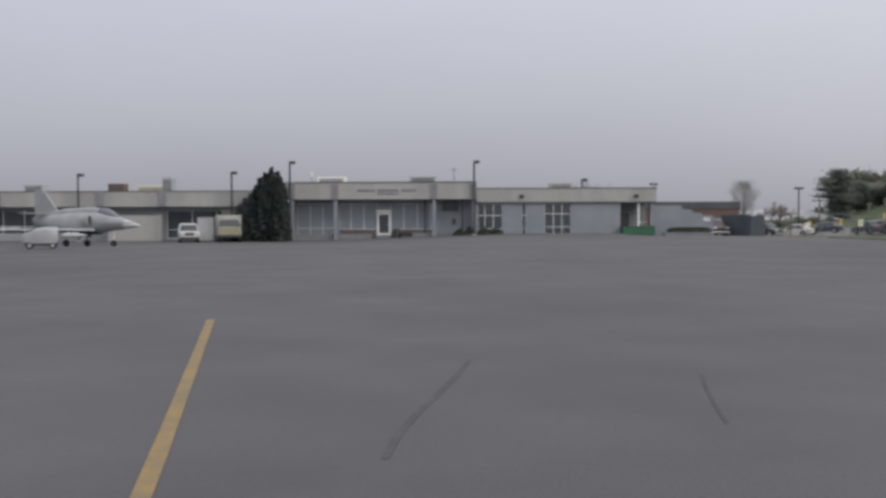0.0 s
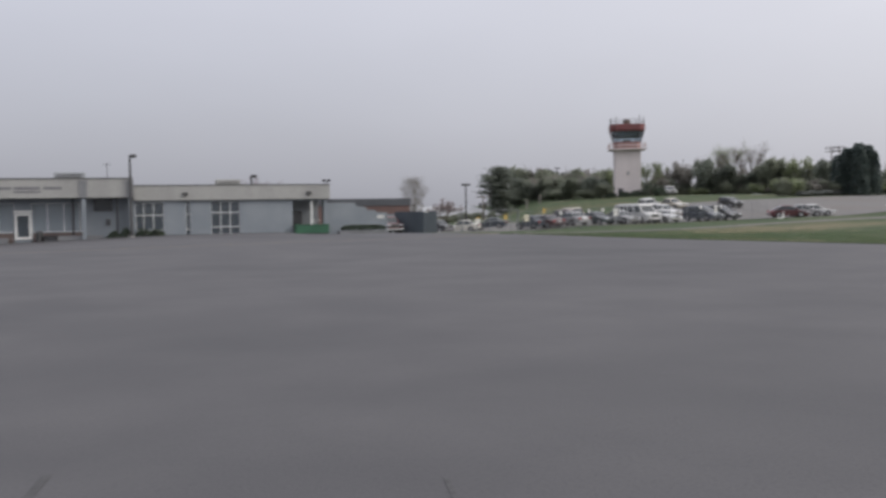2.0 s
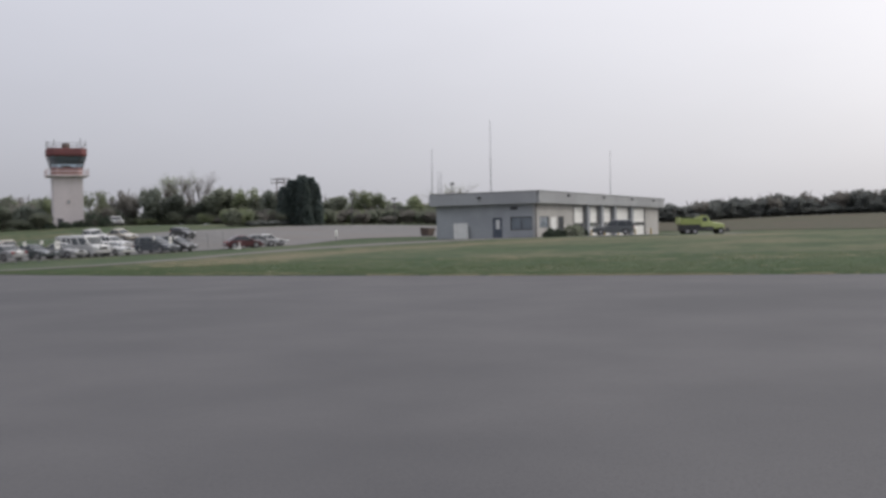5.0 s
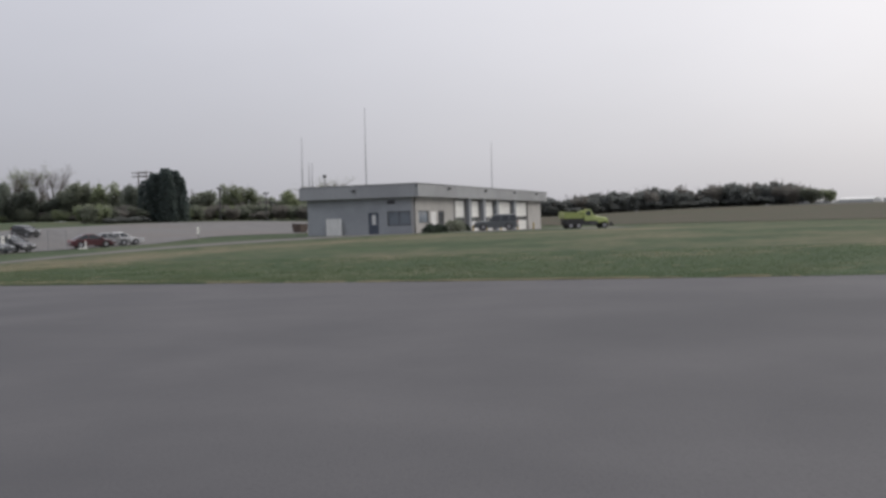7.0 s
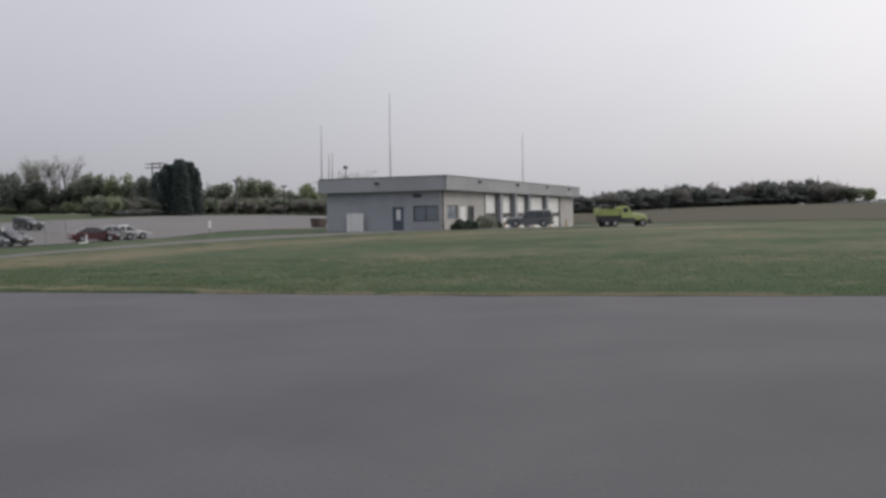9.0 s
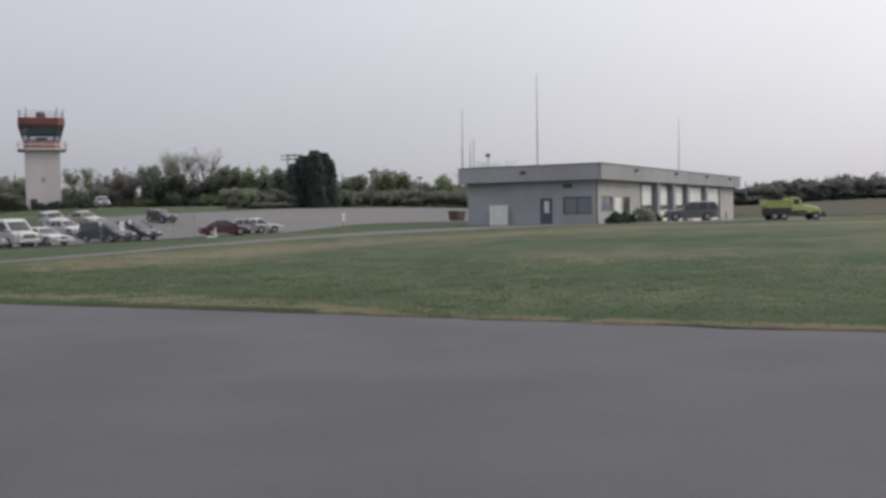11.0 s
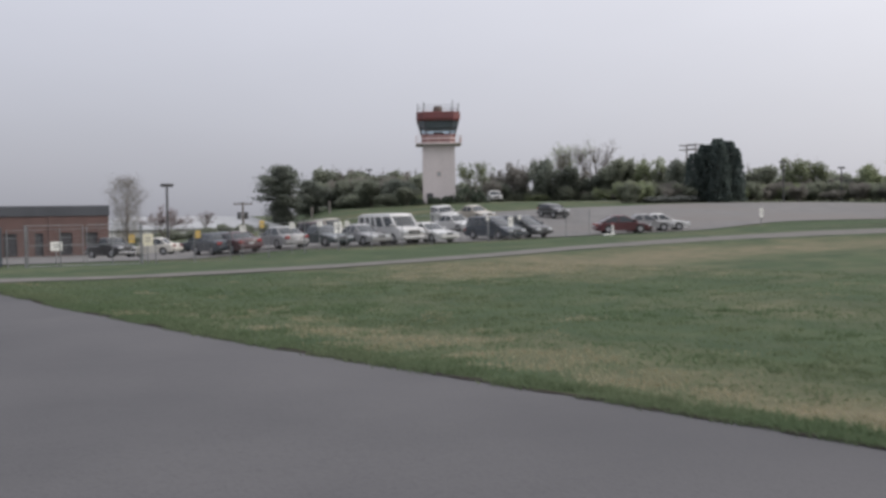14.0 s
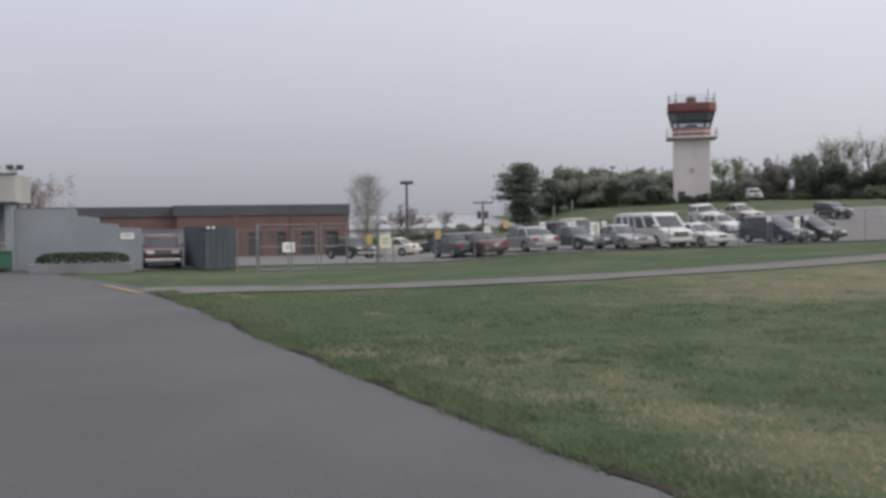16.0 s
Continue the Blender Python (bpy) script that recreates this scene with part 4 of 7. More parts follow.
part("body", C((0, 0, 0), (0, 0, 0.8), 0.28, 0.3, 12), "dark_steel", bin1)
part("lid", C((0, 0, 0.8), (0, 0, 0.92), 0.31, 0.2, 12), "trim_black", bin1)
bench = thing("bench", "dark slatted bench under the canopy", "bench", Matrix.Translation((-5.2, TY - 0.7, zt(-5.2, TY - 0.7) + 0.045)))
for s in (-0.5, 0.5):
    part("leg", B(s - 0.04, s + 0.04, -0.22, 0.22, 0, 0.45), "dark_steel", bench)
for i in range(3):
    part("slat", B(-0.65, 0.65, -0.22 + 0.16 * i, -0.1 + 0.16 * i, 0.45, 0.49), "dark_frame", bench)

# green base under the open corner, stepped side wall, raised hedge and enclosure
gb = thing("green_counter", "green-painted low cabinet under the open corner", "cabinet", Matrix.Translation((15.6, TY - 0.85, zt(17, TY - 0.8) + 0.04)))
part("body", B(0, 3.1, 0, 0.75, 0.08, 0.84, bevel=0.03), "green_paint", gb)
part("top", B(-0.05, 3.15, -0.05, 0.78, 0.84, 0.9), "green_paint", gb)
part("plinth", B(0.05, 3.05, 0.05, 0.7, 0, 0.08), "dark_frame", gb)
sw = thing("stepped_wall", "blue-grey side wall with a sloping stepped top", "wall", kind="structure")
prof = [(18.72, -1.0), (24.6, -1.0), (24.6, 1.72), (23.55, 1.76), (23.47, 1.95), (22.65, 2.0), (22.55, 2.28), (21.6, 2.38), (21.5, 2.7), (18.72, 2.72)]
part("wall_body", loft(bmesh.new(), [[Vector((x, TY + 0.6, z)) for x, z in prof], [Vector((x, TY + 0.85, z)) for x, z in prof]]), "blue_wall", sw)
lw = thing("low_wall", "low blue-grey block wall behind the parked truck", "wall", kind="structure")
part("wall_body", B(23.2, 29.0, 102.2, 102.45, -1.2, 1.5, bevel=0.02), "blue_wall", lw)
part("coping", B(23.15, 29.05, 102.15, 102.5, 1.5, 1.57, bevel=0.01), "kerb_grey", lw)
sgn = thing("wall_sign", "small white sign on the grey side wall", "sign", Matrix.Translation((23.95, TY + 0.58, 1.34)))
part("board", B(-0.32, 0.32, -0.02, 0.03, -0.16, 0.16), "white_panel", sgn)
part("writing_bar", B(-0.24, 0.24, -0.025, -0.02, 0.02, 0.07), "bars", sgn)
hp = thing("raised_bed", "low grey block bed under the hedge", "planter", Matrix.Translation((19.6, TY - 1.2, zt(21, TY - 1) - 0.02)))
part("block_wall", B(0, 4.7, 0, 1.2, 0, 0.5, bevel=0.02), "kerb_grey", hp)
hedge = thing("hedge", "long low dark clipped hedge on a raised bed", "hedge", Matrix.Translation((22.0, TY - 0.6, zt(21, TY - 1) + 0.46)))
r0 = np.random.default_rng(5)
t0 = r0.uniform(-2.1, 2.1, 2600)
a0 = r0.uniform(0, math.pi, 2600)
edge0 = np.sqrt(np.clip(1 - (t0 / 2.2) ** 6, 0.05, 1))
leaf_mesh("foliage", np.stack([t0, 0.42 * np.cos(a0) * edge0, 0.02 + 0.5 * np.sin(a0) ** 0.6 * edge0], 1), 0.07, r0, "hedge", hedge)
for i in range(7):
    part("stem", C((-1.9 + 0.63 * i, 0, 0), (-1.9 + 0.63 * i, 0.05, 0.35), 0.03, 0.02, 5), "bark", hedge)
enc = thing("screen_enclosure", "dark blue-grey timber-screened bin enclosure", "enclosure", Matrix.Translation((27.75, 94.5, zt(27.4, 96) + 0.04)) @ pose(0, 0, 0, 0, 0, 12))
for i in range(5):
    part("board", B(0.0 + 0.29 * i, 0.275 + 0.29 * i, 0, 0.05, 0.03, 2.1 + 0.02 * (i % 2)), "enclosure_wood", enc)
    part("board", B(0.0 + 0.29 * i, 0.275 + 0.29 * i, 5.9, 5.95, 0.03, 2.08), "enclosure_wood", enc)
for i in range(19):
    for x in (-0.06, 1.46):
        part("board", B(x, x + 0.05, 0.06 + 0.308 * i, 0.35 + 0.308 * i, 0.03, 2.1 + 0.015 * (i % 3)), "enclosure_wood", enc)
for x in (0.06, 1.39):
    for y in (0.12, 2.0, 3.9, 5.8):
        part("post", B(x - 0.05, x + 0.05, y - 0.05, y + 0.05, 0, 2.05), "dark_frame", enc)
for s in (0.15, 0.42):
    part("lamp_cap", C((s, -0.05, 2.02), (s, -0.05, 2.14), 0.08, 0.06), "white_panel", enc)

flood = thing("floodlight", "dark twin-headed floodlight on the terminal roof corner", "floodlight", Matrix.Translation((18.82, TY + 0.6, 4.385)))
part("post", C((0, 0, 0), (0, 0, 0.3), 0.03, seg=6), "dark_steel", flood)
part("crossbar", B(-0.32, 0.32, -0.03, 0.03, 0.27, 0.31), "dark_steel", flood)
for x in (-0.24, 0.2):
    part("lamp_head", B(x - 0.15, x + 0.15, -0.2, 0.1, 0.3, 0.5, bevel=0.03), "dark_frame", flood)

# ---- brick building beyond ----
bx1, by = 40.2, 142.5
zb = zt(38, by)
brick = thing("brick_building", "long low red-brown brick building with dark doorways", "building", Matrix.Translation((bx1, by, zb)))
BH = 3.55 - zb
holes = [(-2.3, -1.1, 0.1, 2.35), (-4.75, -3.5, 0.1, 2.35), (-7.0, -6.2, 0.1, 2.35), (-9.85, -8.6, 0.1, 2.35)]
part("brick_wall", wall(bmesh.new(), -16.5, 0, -0.3, BH - 1.05, 0, 0.3, holes), "brick", brick)
part("brick_wall", B(-0.3, 0, 0.3, 18, -0.3, BH - 1.05), "brick", brick)
part("brick_wall", B(-60, -16.52, 0.9, 1.2, -0.3, BH - 1.05), "brick", brick)
part("brick_wall", B(-16.82, -16.52, 0.3, 0.9, -0.3, BH - 1.05), "brick", brick)
part("metal_parapet", B(-16.9, 0.1, -0.12, 18, BH - 1.05, BH, bevel=0.03), "slate_metal", brick, "dark grey metal parapet band")
part("metal_parapet", B(-60, -16.95, 0.75, 18, BH - 1.05, BH - 0.1), "slate_metal", brick)
for a, b, lo, hi in holes:
    dd = part("door", B(a, b, 0.26, 0.3, lo, hi), "dark_frame", brick, "dark recessed glass door")
    part("transom", B(a, b, 0.23, 0.26, hi - 0.5, hi - 0.44), "steel", dd)
for x in (-11.0, -5.5):
    part("pilaster", B(x - 0.2, x + 0.2, -0.1, 0, -0.3, BH - 1.05), "brick", brick)

# ---- fire station ----
FS = Matrix.Translation((90.33, 72.36, 0.0)) @ pose(0, 0, 0, 0, 0, 13.6)
FL, FD, FZ = 53.0, 12.95, 5.9
st = thing("fire_station", "long grey fire station with white garage doors", "building", FS)
Z0 = 0.2
bays = [(12.7, 16.3), (18.2, 21.7), (23.8, 27.5), (29.2, 35.5), (37.2, 43.8)]
fh = [(a, b, Z0, 4.4) for a, b in bays] + [(1.6, 4.55, 1.95, 3.22), (7.4, 9.25, 1.0, 3.2)]
part("bay_wall", wall(bmesh.new(), 0.5, FL - 1.4, Z0, 4.75, 0.5, 0.8, fh), "concrete", st, "pale grey block wall with garage bays")


def turned(bm, m):
    bm.transform(m)
    return bm


Q = Matrix.Rotation(radians(90), 4, "Z")  # walls along the side: x of the wall becomes y of the station
sh = [(4.42, 5.55, 0.95, 3.12), (0.95, 3.45, 1.75, 3.2)]
bmw = wall(bmesh.new(), 0.82, FD - 0.5, Z0, 4.75, -0.8, -0.5, sh)
part("side_wall", turned(bmw, Q), "grey_wall", st, "grey painted block side wall")
part("back_wall", B(0.8, FL - 1.4, FD - 0.8, FD - 0.5, Z0, 4.75), "grey_wall", st)
part("end_wall", B(FL - 1.7, FL - 1.4, 0.82, FD - 0.82, Z0, 4.75), "grey_wall", st)
part("inner_floor", B(0.85, FL - 1.75, 0.85, FD - 0.85, Z0, 0.62), "concrete", st)
part("roof_slab", B(0.3, FL - 0.3, 0.3, FD - 0.3, 4.75, 5.2), "roof", st)
part("soffit", B(0.02, FL - 0.02, 0.02, FD - 0.02, 4.66, 4.75), "fs_fascia", st)
for nm, b in (("roof_fascia", (0, FL, -0.15, 0.12, 4.6, FZ)), ("roof_fascia", (0, FL, FD - 0.12, FD + 0.15, 4.6, FZ)), ("roof_fascia", (-0.15, 0.12, 0.12, FD - 0.12, 4.6, FZ)), ("roof_fascia", (FL - 0.12, FL + 0.15, 0.12, FD - 0.12, 4.6, FZ))):
    part(nm, B(*b), "fs_fascia", st, "deep grey metal roof fascia")
for b in ((-0.2, FL + 0.2, -0.2, 0.16, FZ, FZ + 0.06), (-0.2, 0.16, 0.16, FD - 0.16, FZ, FZ + 0.06), (FL - 0.16, FL + 0.2, 0.16, FD + 0.2, FZ, FZ + 0.06)):
    part("coping", B(*b), "seam", st)
rib = bmesh.new()
for i in range(1, 88):
    box(rib, 0.6 * i - 0.012, 0.6 * i + 0.012, -0.165, -0.151, 4.62, FZ - 0.02)
for i in range(1, 22):
    box(rib, -0.165, -0.151, 0.6 * i - 0.012, 0.6 * i + 0.012, 4.62, FZ - 0.02)
tagged(part("fascia_rib", rib, "fs_fascia", st), kind="stuff")
for a, b in bays:
    g = part("garage_door", wall(bmesh.new(), a - 0.15, b + 0.15, 0.55, 4.5, 0.42, 0.5, [(a, b, 0.55, 4.38)]), "dark_frame", st, "white sectional garage door")
    ph = 3.76 / 6
    for k in range(6):
        z = 0.62 + k * ph
        if k == 2:
            n = 4
            for i in range(n):
                part("pane", B(a + (b - a) * i / n + 0.05, a + (b - a) * (i + 1) / n - 0.05, 0.62, 0.64, z + 0.06, z + ph - 0.06), "car_glass", g)
            part("window_rail", wall(bmesh.new(), a, b, z, z + ph - 0.01, 0.6, 0.66, [(a + (b - a) * i / n + 0.05, a + (b - a) * (i + 1) / n - 0.05, z + 0.06, z + ph - 0.06) for i in range(n)]), "door_panel", g)
        else:
            part("door_panel", B(a, b, 0.6, 0.66, z, z + ph - 0.015, bevel=0.01), "door_panel", g)
    part("bumper_post", C((b + 0.8, -0.2, 0.3), (b + 0.8, -0.2, 1.5), 0.1), "sign_yellow", st, "yellow steel bollard")
for x in (17.2, 22.7, 28.3, 36.3):
    part("bay_pier", B(x - 0.45, x + 0.45, 0.1, 0.5, Z0, 4.62), "grey_wall", st)
pane_grid(st, 1.6, 4.55, 1.95, 3.22, 0.65, (0, 0.45, 1), (0, 1), rail="dark_frame", pane="lobby_glass")
dw = part("front_door", wall(bmesh.new(), 7.4, 9.25, 1.0, 3.2, 0.56, 0.66, [(7.5, 8.2, 1.8, 3.1), (8.4, 9.15, 1.8, 3.1)]), "dark_frame", st)
part("pane", B(7.5, 9.15, 0.6, 0.62, 1.8, 3.1), "glass", dw)
part("white_board", B(5.0, 6.6, 0.44, 0.5, 1.6, 3.1), "white_frame", st)
sd = part("side_door", turned(wall(bmesh.new(), 4.42, 5.55, 0.95, 3.12, -0.66, -0.56, [(4.75, 5.2, 1.9, 2.9)]), Q), "blue_door", st, "blue-grey side door with a window")
part("door_pane", turned(B(4.75, 5.2, -0.62, -0.6, 1.9, 2.9), Q), "white_panel", sd)
part("door_handle", turned(C((4.55, -0.5, 2.0), (4.55, -0.44, 2.0), 0.05), Q), "steel", sd)
wv = part("side_window", turned(wall(bmesh.new(), 0.95, 3.45, 1.75, 3.2, -0.66, -0.56, [(1.05, 2.15, 1.85, 3.1), (2.25, 3.35, 1.85, 3.1)]), Q), "dark_frame", st)
for a, b in ((1.05, 2.15), (2.25, 3.35)):
    part("pane", turned(B(a, b, -0.62, -0.6, 1.85, 3.1), Q), "lobby_glass", wv)
part("blind", turned(B(1.0, 3.4, -0.85, -0.83, 1.8, 3.15), Q), "curtain", wv)
part("wall_vent", turned(B(2.6, 3.4, -0.5, -0.42, 3.97, 4.3), Q), "dark_frame", st, "dark louvred wall vent")
for yy in (6.77,):
    part("fascia_light", turned(B(yy - 0.2, yy + 0.2, 0.15, 0.38, 5.25, 5.48, bevel=0.03), Q), "dark_steel", st)
for xx in (9.07, 22.2, 35.0, 46.4):
    part("fascia_light", B(xx - 0.22, xx + 0.22, -0.4, -0.16, 5.45, 5.68, bevel=0.03), "dark_steel", st)
part("corner_pipe", C((0.42, 0.42, Z0), (0.42, 0.42, 4.66), 0.06), "dark_steel", st)
for xx, yy in ((24, 6), (40, 7)):
    part("roof_hatch", B(xx - 0.6, xx + 0.6, yy - 0.6, yy + 0.6, 5.2, 6.25, bevel=0.05), "white_panel", st)


def on_station(x, y, z):
    return FS @ Matrix.Translation((x, y, z))


def whip(x, y, top, label):
    a = thing("radio_mast", label, "aerial", on_station(x, y, 5.2), "masts on the station roof")
    part("mount", B(-0.15, 0.15, -0.15, 0.15, 0, 0.12), "dark_steel", a)
    part("lower_tube", C((0, 0, 0.12), (0, 0, (top - 5.2) * 0.45), 0.055, 0.045, 6), "steel", a)
    part("whip_rod", C((0, 0, (top - 5.2) * 0.45), (0.12, 0, top - 5.2), 0.035, 0.02, 6), "dark_steel", a)


whip(0.1, 12.7, 11.1, "tall thin leaning whip aerial on the roof corner")
whip(0.8, 12.3, 8.5, "short twin whip aerial on the roof")
whip(1.5, 12.3, 8.6, "short twin whip aerial on the roof")
whip(3.5, 7.0, 14.2, "very tall thin whip aerial on the flat roof")
whip(38.8, 4.0, 12.75, "slender pale whip aerial above the bays")
cl = thing("roof_camera", "small roof camera on a post", "camera", on_station(4.2, 12.2, 5.2))
part("post", C((0, 0, 0), (0, 0, 1.9), 0.04), "steel", cl)
part("housing", B(-0.22, 0.22, -0.14, 0.14, 1.9, 2.2, bevel=0.03), "dark_steel", cl)
board = thing("notice_board", "large blank white board against the station wall", "board", FS @ Matrix.Translation((0.05, 9.22, 0.62)) @ pose(0, 0, 0, 0, 0, 90))
part("panel", B(-0.88, 0.88, -0.04, 0.04, 0.05, 2.0, bevel=0.01), "white_panel", board)
for s in (-0.75, 0.75):
    part("leg", B(s - 0.05, s + 0.05, 0.05, 0.12, -0.3, 1.9), "white_frame", board)
for i, (x, y, rr, h) in enumerate(((0.4, -1.2, 0.95, 0.95), (3.4, -1.1, 0.8, 0.85), (6.6, -1.4, 1.2, 1.35), (9.2, -1.2, 0.9, 1.2), (11.2, -1.2, 0.7, 0.7))):
    p = FS @ Vector((x, y, 0))
    clump("shrub", "rounded evergreen shrub before the fire station", "shrub", stand(p.x, p.y, 0, 0.02, False), rr, rr * 0.9, h, "leaf_olive" if i in (2, 3) else "hedge", 900, 0.11, 40 + i, "shrubs before the station")

# ---- control tower ----
TX, TYY = 89.6, 168.5
tz = zt(TX, TYY) - 0.75
tw = thing("control_tower", "pale control tower with a red cab and railed balcony", "tower", Matrix.Translation((TX, TYY, tz)) @ pose(0, 0, 0, 0, 0, -24))
bot = 2.34
H1 = 12.35 - tz


def octo(r, z, cut=0.3):
    c = r * (1 - cut)
    return [Vector(p) for p in ((c, -r, z), (r, -c, z), (r, c, z), (c, r, z), (-c, r, z), (-r, c, z), (-r, -c, z), (-c, -r, z))]


def square(r, z):
    return [Vector(p) for p in ((r, -r, z), (r, r, z), (-r, r, z), (-r, -r, z))]


part("shaft", loft(bmesh.new(), [square(bot + 0.03, 0), square(bot, H1)]), "tower_white", tw, "pale pinkish rendered square shaft")
part("plinth", loft(bmesh.new(), [square(bot + 0.15, 0), square(bot + 0.15, 0.5)]), "concrete", tw)
wn1 = part("window", B(-0.33, 0.33, -bot - 0.06, -bot + 0.02, 4.45, 5.25), "pale_stripe", tw, "small square shaft window")
part("pane", B(-0.25, 0.25, -bot - 0.08, -bot - 0.06, 4.53, 5.17), "curtain", wn1)
part("door", B(-1.8, -0.9, -bot - 0.08, -bot - 0.03, 0, 2.1), "dark_frame", tw)
for i in range(4):
    a, b = H1 + 0.02 + 0.3 * i, H1 + 0.29 + 0.3 * i
    part("stripe_band", loft(bmesh.new(), [octo(2.45, a), octo(2.45, b)]), "tower_red" if i % 2 else "pale_stripe", tw)
part("balcony_floor", loft(bmesh.new(), [square(3.3, H1 - 0.12), square(3.3, H1 + 0.02)]), "tower_white", tw, "pale balcony slab")
for k in range(4):
    m = Matrix.Rotation(k * math.pi / 2, 4, "Z")
    rail = part("balcony_rail", turned(C((-3.25, -3.25, H1 + 1.05), (3.25, -3.25, H1 + 1.05), 0.04, seg=6), m), "pale_stripe", tw)
    part("mid_rail", turned(C((-3.25, -3.25, H1 + 0.55), (3.25, -3.25, H1 + 0.55), 0.035, seg=6), m), "pale_stripe", rail)
    for i in range(5):
        x = -3.25 + 1.625 * i
        part("rail_post", turned(C((x, -3.25, H1 + 0.02), (x, -3.25, H1 + 1.05), 0.035, seg=6), m), "pale_stripe", rail)
g0, g1 = H1 + 1.24, H1 + 3.25
lowr, topr = octo(2.38, g0), octo(2.95, g1)
part("cab_sill", loft(bmesh.new(), [octo(2.47, g0 - 0.06), octo(2.5, g0 + 0.1)]), "tower_red", tw)
for i in range(8):
    j = (i + 1) % 8
    a, b, c, d = lowr[i], lowr[j], topr[j], topr[i]
    bm = bmesh.new()
    n = (b - a).cross(d - a).normalized() * 0.03
    loft(bm, [[a, b, c, d], [a - n, b - n, c - n, d - n]])
    pn = part("cab_pane", bm, "clear_glass", tw)
    pn.visible_shadow = False
    part("mullion", C(a, d, 0.09, seg=6), "dark_frame", tw)
for i in range(8):
    j = (i + 1) % 8
    p0, p1 = octo(2.62, g0 + 1.0), octo(2.86, g1 - 0.02)
    part("roller_shade", loft(bmesh.new(), [[p0[i], p0[j], p1[j], p1[i]], [Vector((q.x * 0.985, q.y * 0.985, q.z)) for q in (p0[i], p0[j], p1[j], p1[i])]]), "shade_film", tw, "dark roller shade in the cab window")
part("cab_core", B(-0.7, 0.7, -0.7, 0.7, g0, g0 + 0.55), "dark_frame", tw, "dark console in the cab")
part("cab_floor", loft(bmesh.new(), [octo(2.35, g0 - 0.2), octo(2.35, g0 - 0.05)]), "dark_frame", tw)
part("cab_ceiling", loft(bmesh.new(), [octo(2.9, g1), octo(2.9, g1 + 0.05)]), "dark_frame", tw)
part("cab_roof_band", loft(bmesh.new(), [octo(3.02, g1 + 0.02), octo(3.15, g1 + 0.3), octo(3.15, g1 + 1.25), octo(3.06, g1 + 1.31)]), "tower_red", tw, "deep red roof band")
rt = g1 + 1.31
for k in range(8):
    p, q2 = octo(2.95, rt)[k], octo(2.95, rt)[(k + 1) % 8]
    rl = part("roof_rail", C(p + Vector((0, 0, 0.9)), q2 + Vector((0, 0, 0.9)), 0.035, seg=6), "steel", tw)
    part("mid_rail", C(p + Vector((0, 0, 0.5)), q2 + Vector((0, 0, 0.5)), 0.03, seg=6), "steel", rl)
    part("rail_post", C(p, p + Vector((0, 0, 1.0 + (0.6 if k in (0, 5) else 0.35 if k % 2 else 0.0))), 0.05, seg=6), "dark_steel", rl)
part("beacon_housing", C((0, 0, rt), (0, 0, rt + 1.0), 0.75, 0.6, 10), "rust", tw, "brown equipment housing on the roof")
for i, (x, y, rr, h) in enumerate(((-3.2, -4.2, 1.2, 1.0), (-0.8, -4.0, 1.1, 1.1), (1.4, -3.9, 1.3, 1.2), (4.0, -3.6, 1.9, 2.6), (5.8, -3.0, 1.3, 1.8))):
    p = Matrix.Translation((TX, TYY, 0)) @ Matrix.Rotation(radians(-24), 4, "Z") @ Vector((x, y, 0))
    clump("shrub", "dark clipped shrub at the tower base", "shrub", stand(p.x, p.y, 0, 0, False), rr, 0.8, h, "hedge", 700, 0.13, 60 + i, "shrubs round the tower")


# ---- vehicles ----
def wheel(parent, x, y, r, w):
    s = 1 if y > 0 else -1
    t = part("wheel", C((x, y - w / 2, r), (x, y + w / 2, r), r, seg=16), "tyre", parent)
    part("rim", C((x, y + s * (w / 2 - 0.02), r), (x, y + s * (w / 2 + 0.012), r), r * 0.62, r * 0.55, 12), "rim", t)
    return t


def arch_profile(top, wb, r, zlow):
    """Side outline of a body: the top line from rear to front, then the underside with both wheel arches."""
    pts = list(top)
    for cx in (wb / 2, -wb / 2):
        a = math.asin(min(0.95, max(-0.5, (zlow - r) / (r * 1.14))))
        for i in range(9):
            t = a + (math.pi - 2 * a) * i / 8
            pts.append((cx + r * 1.14 * math.cos(t), r + r * 1.14 * math.sin(t)))
    return pts


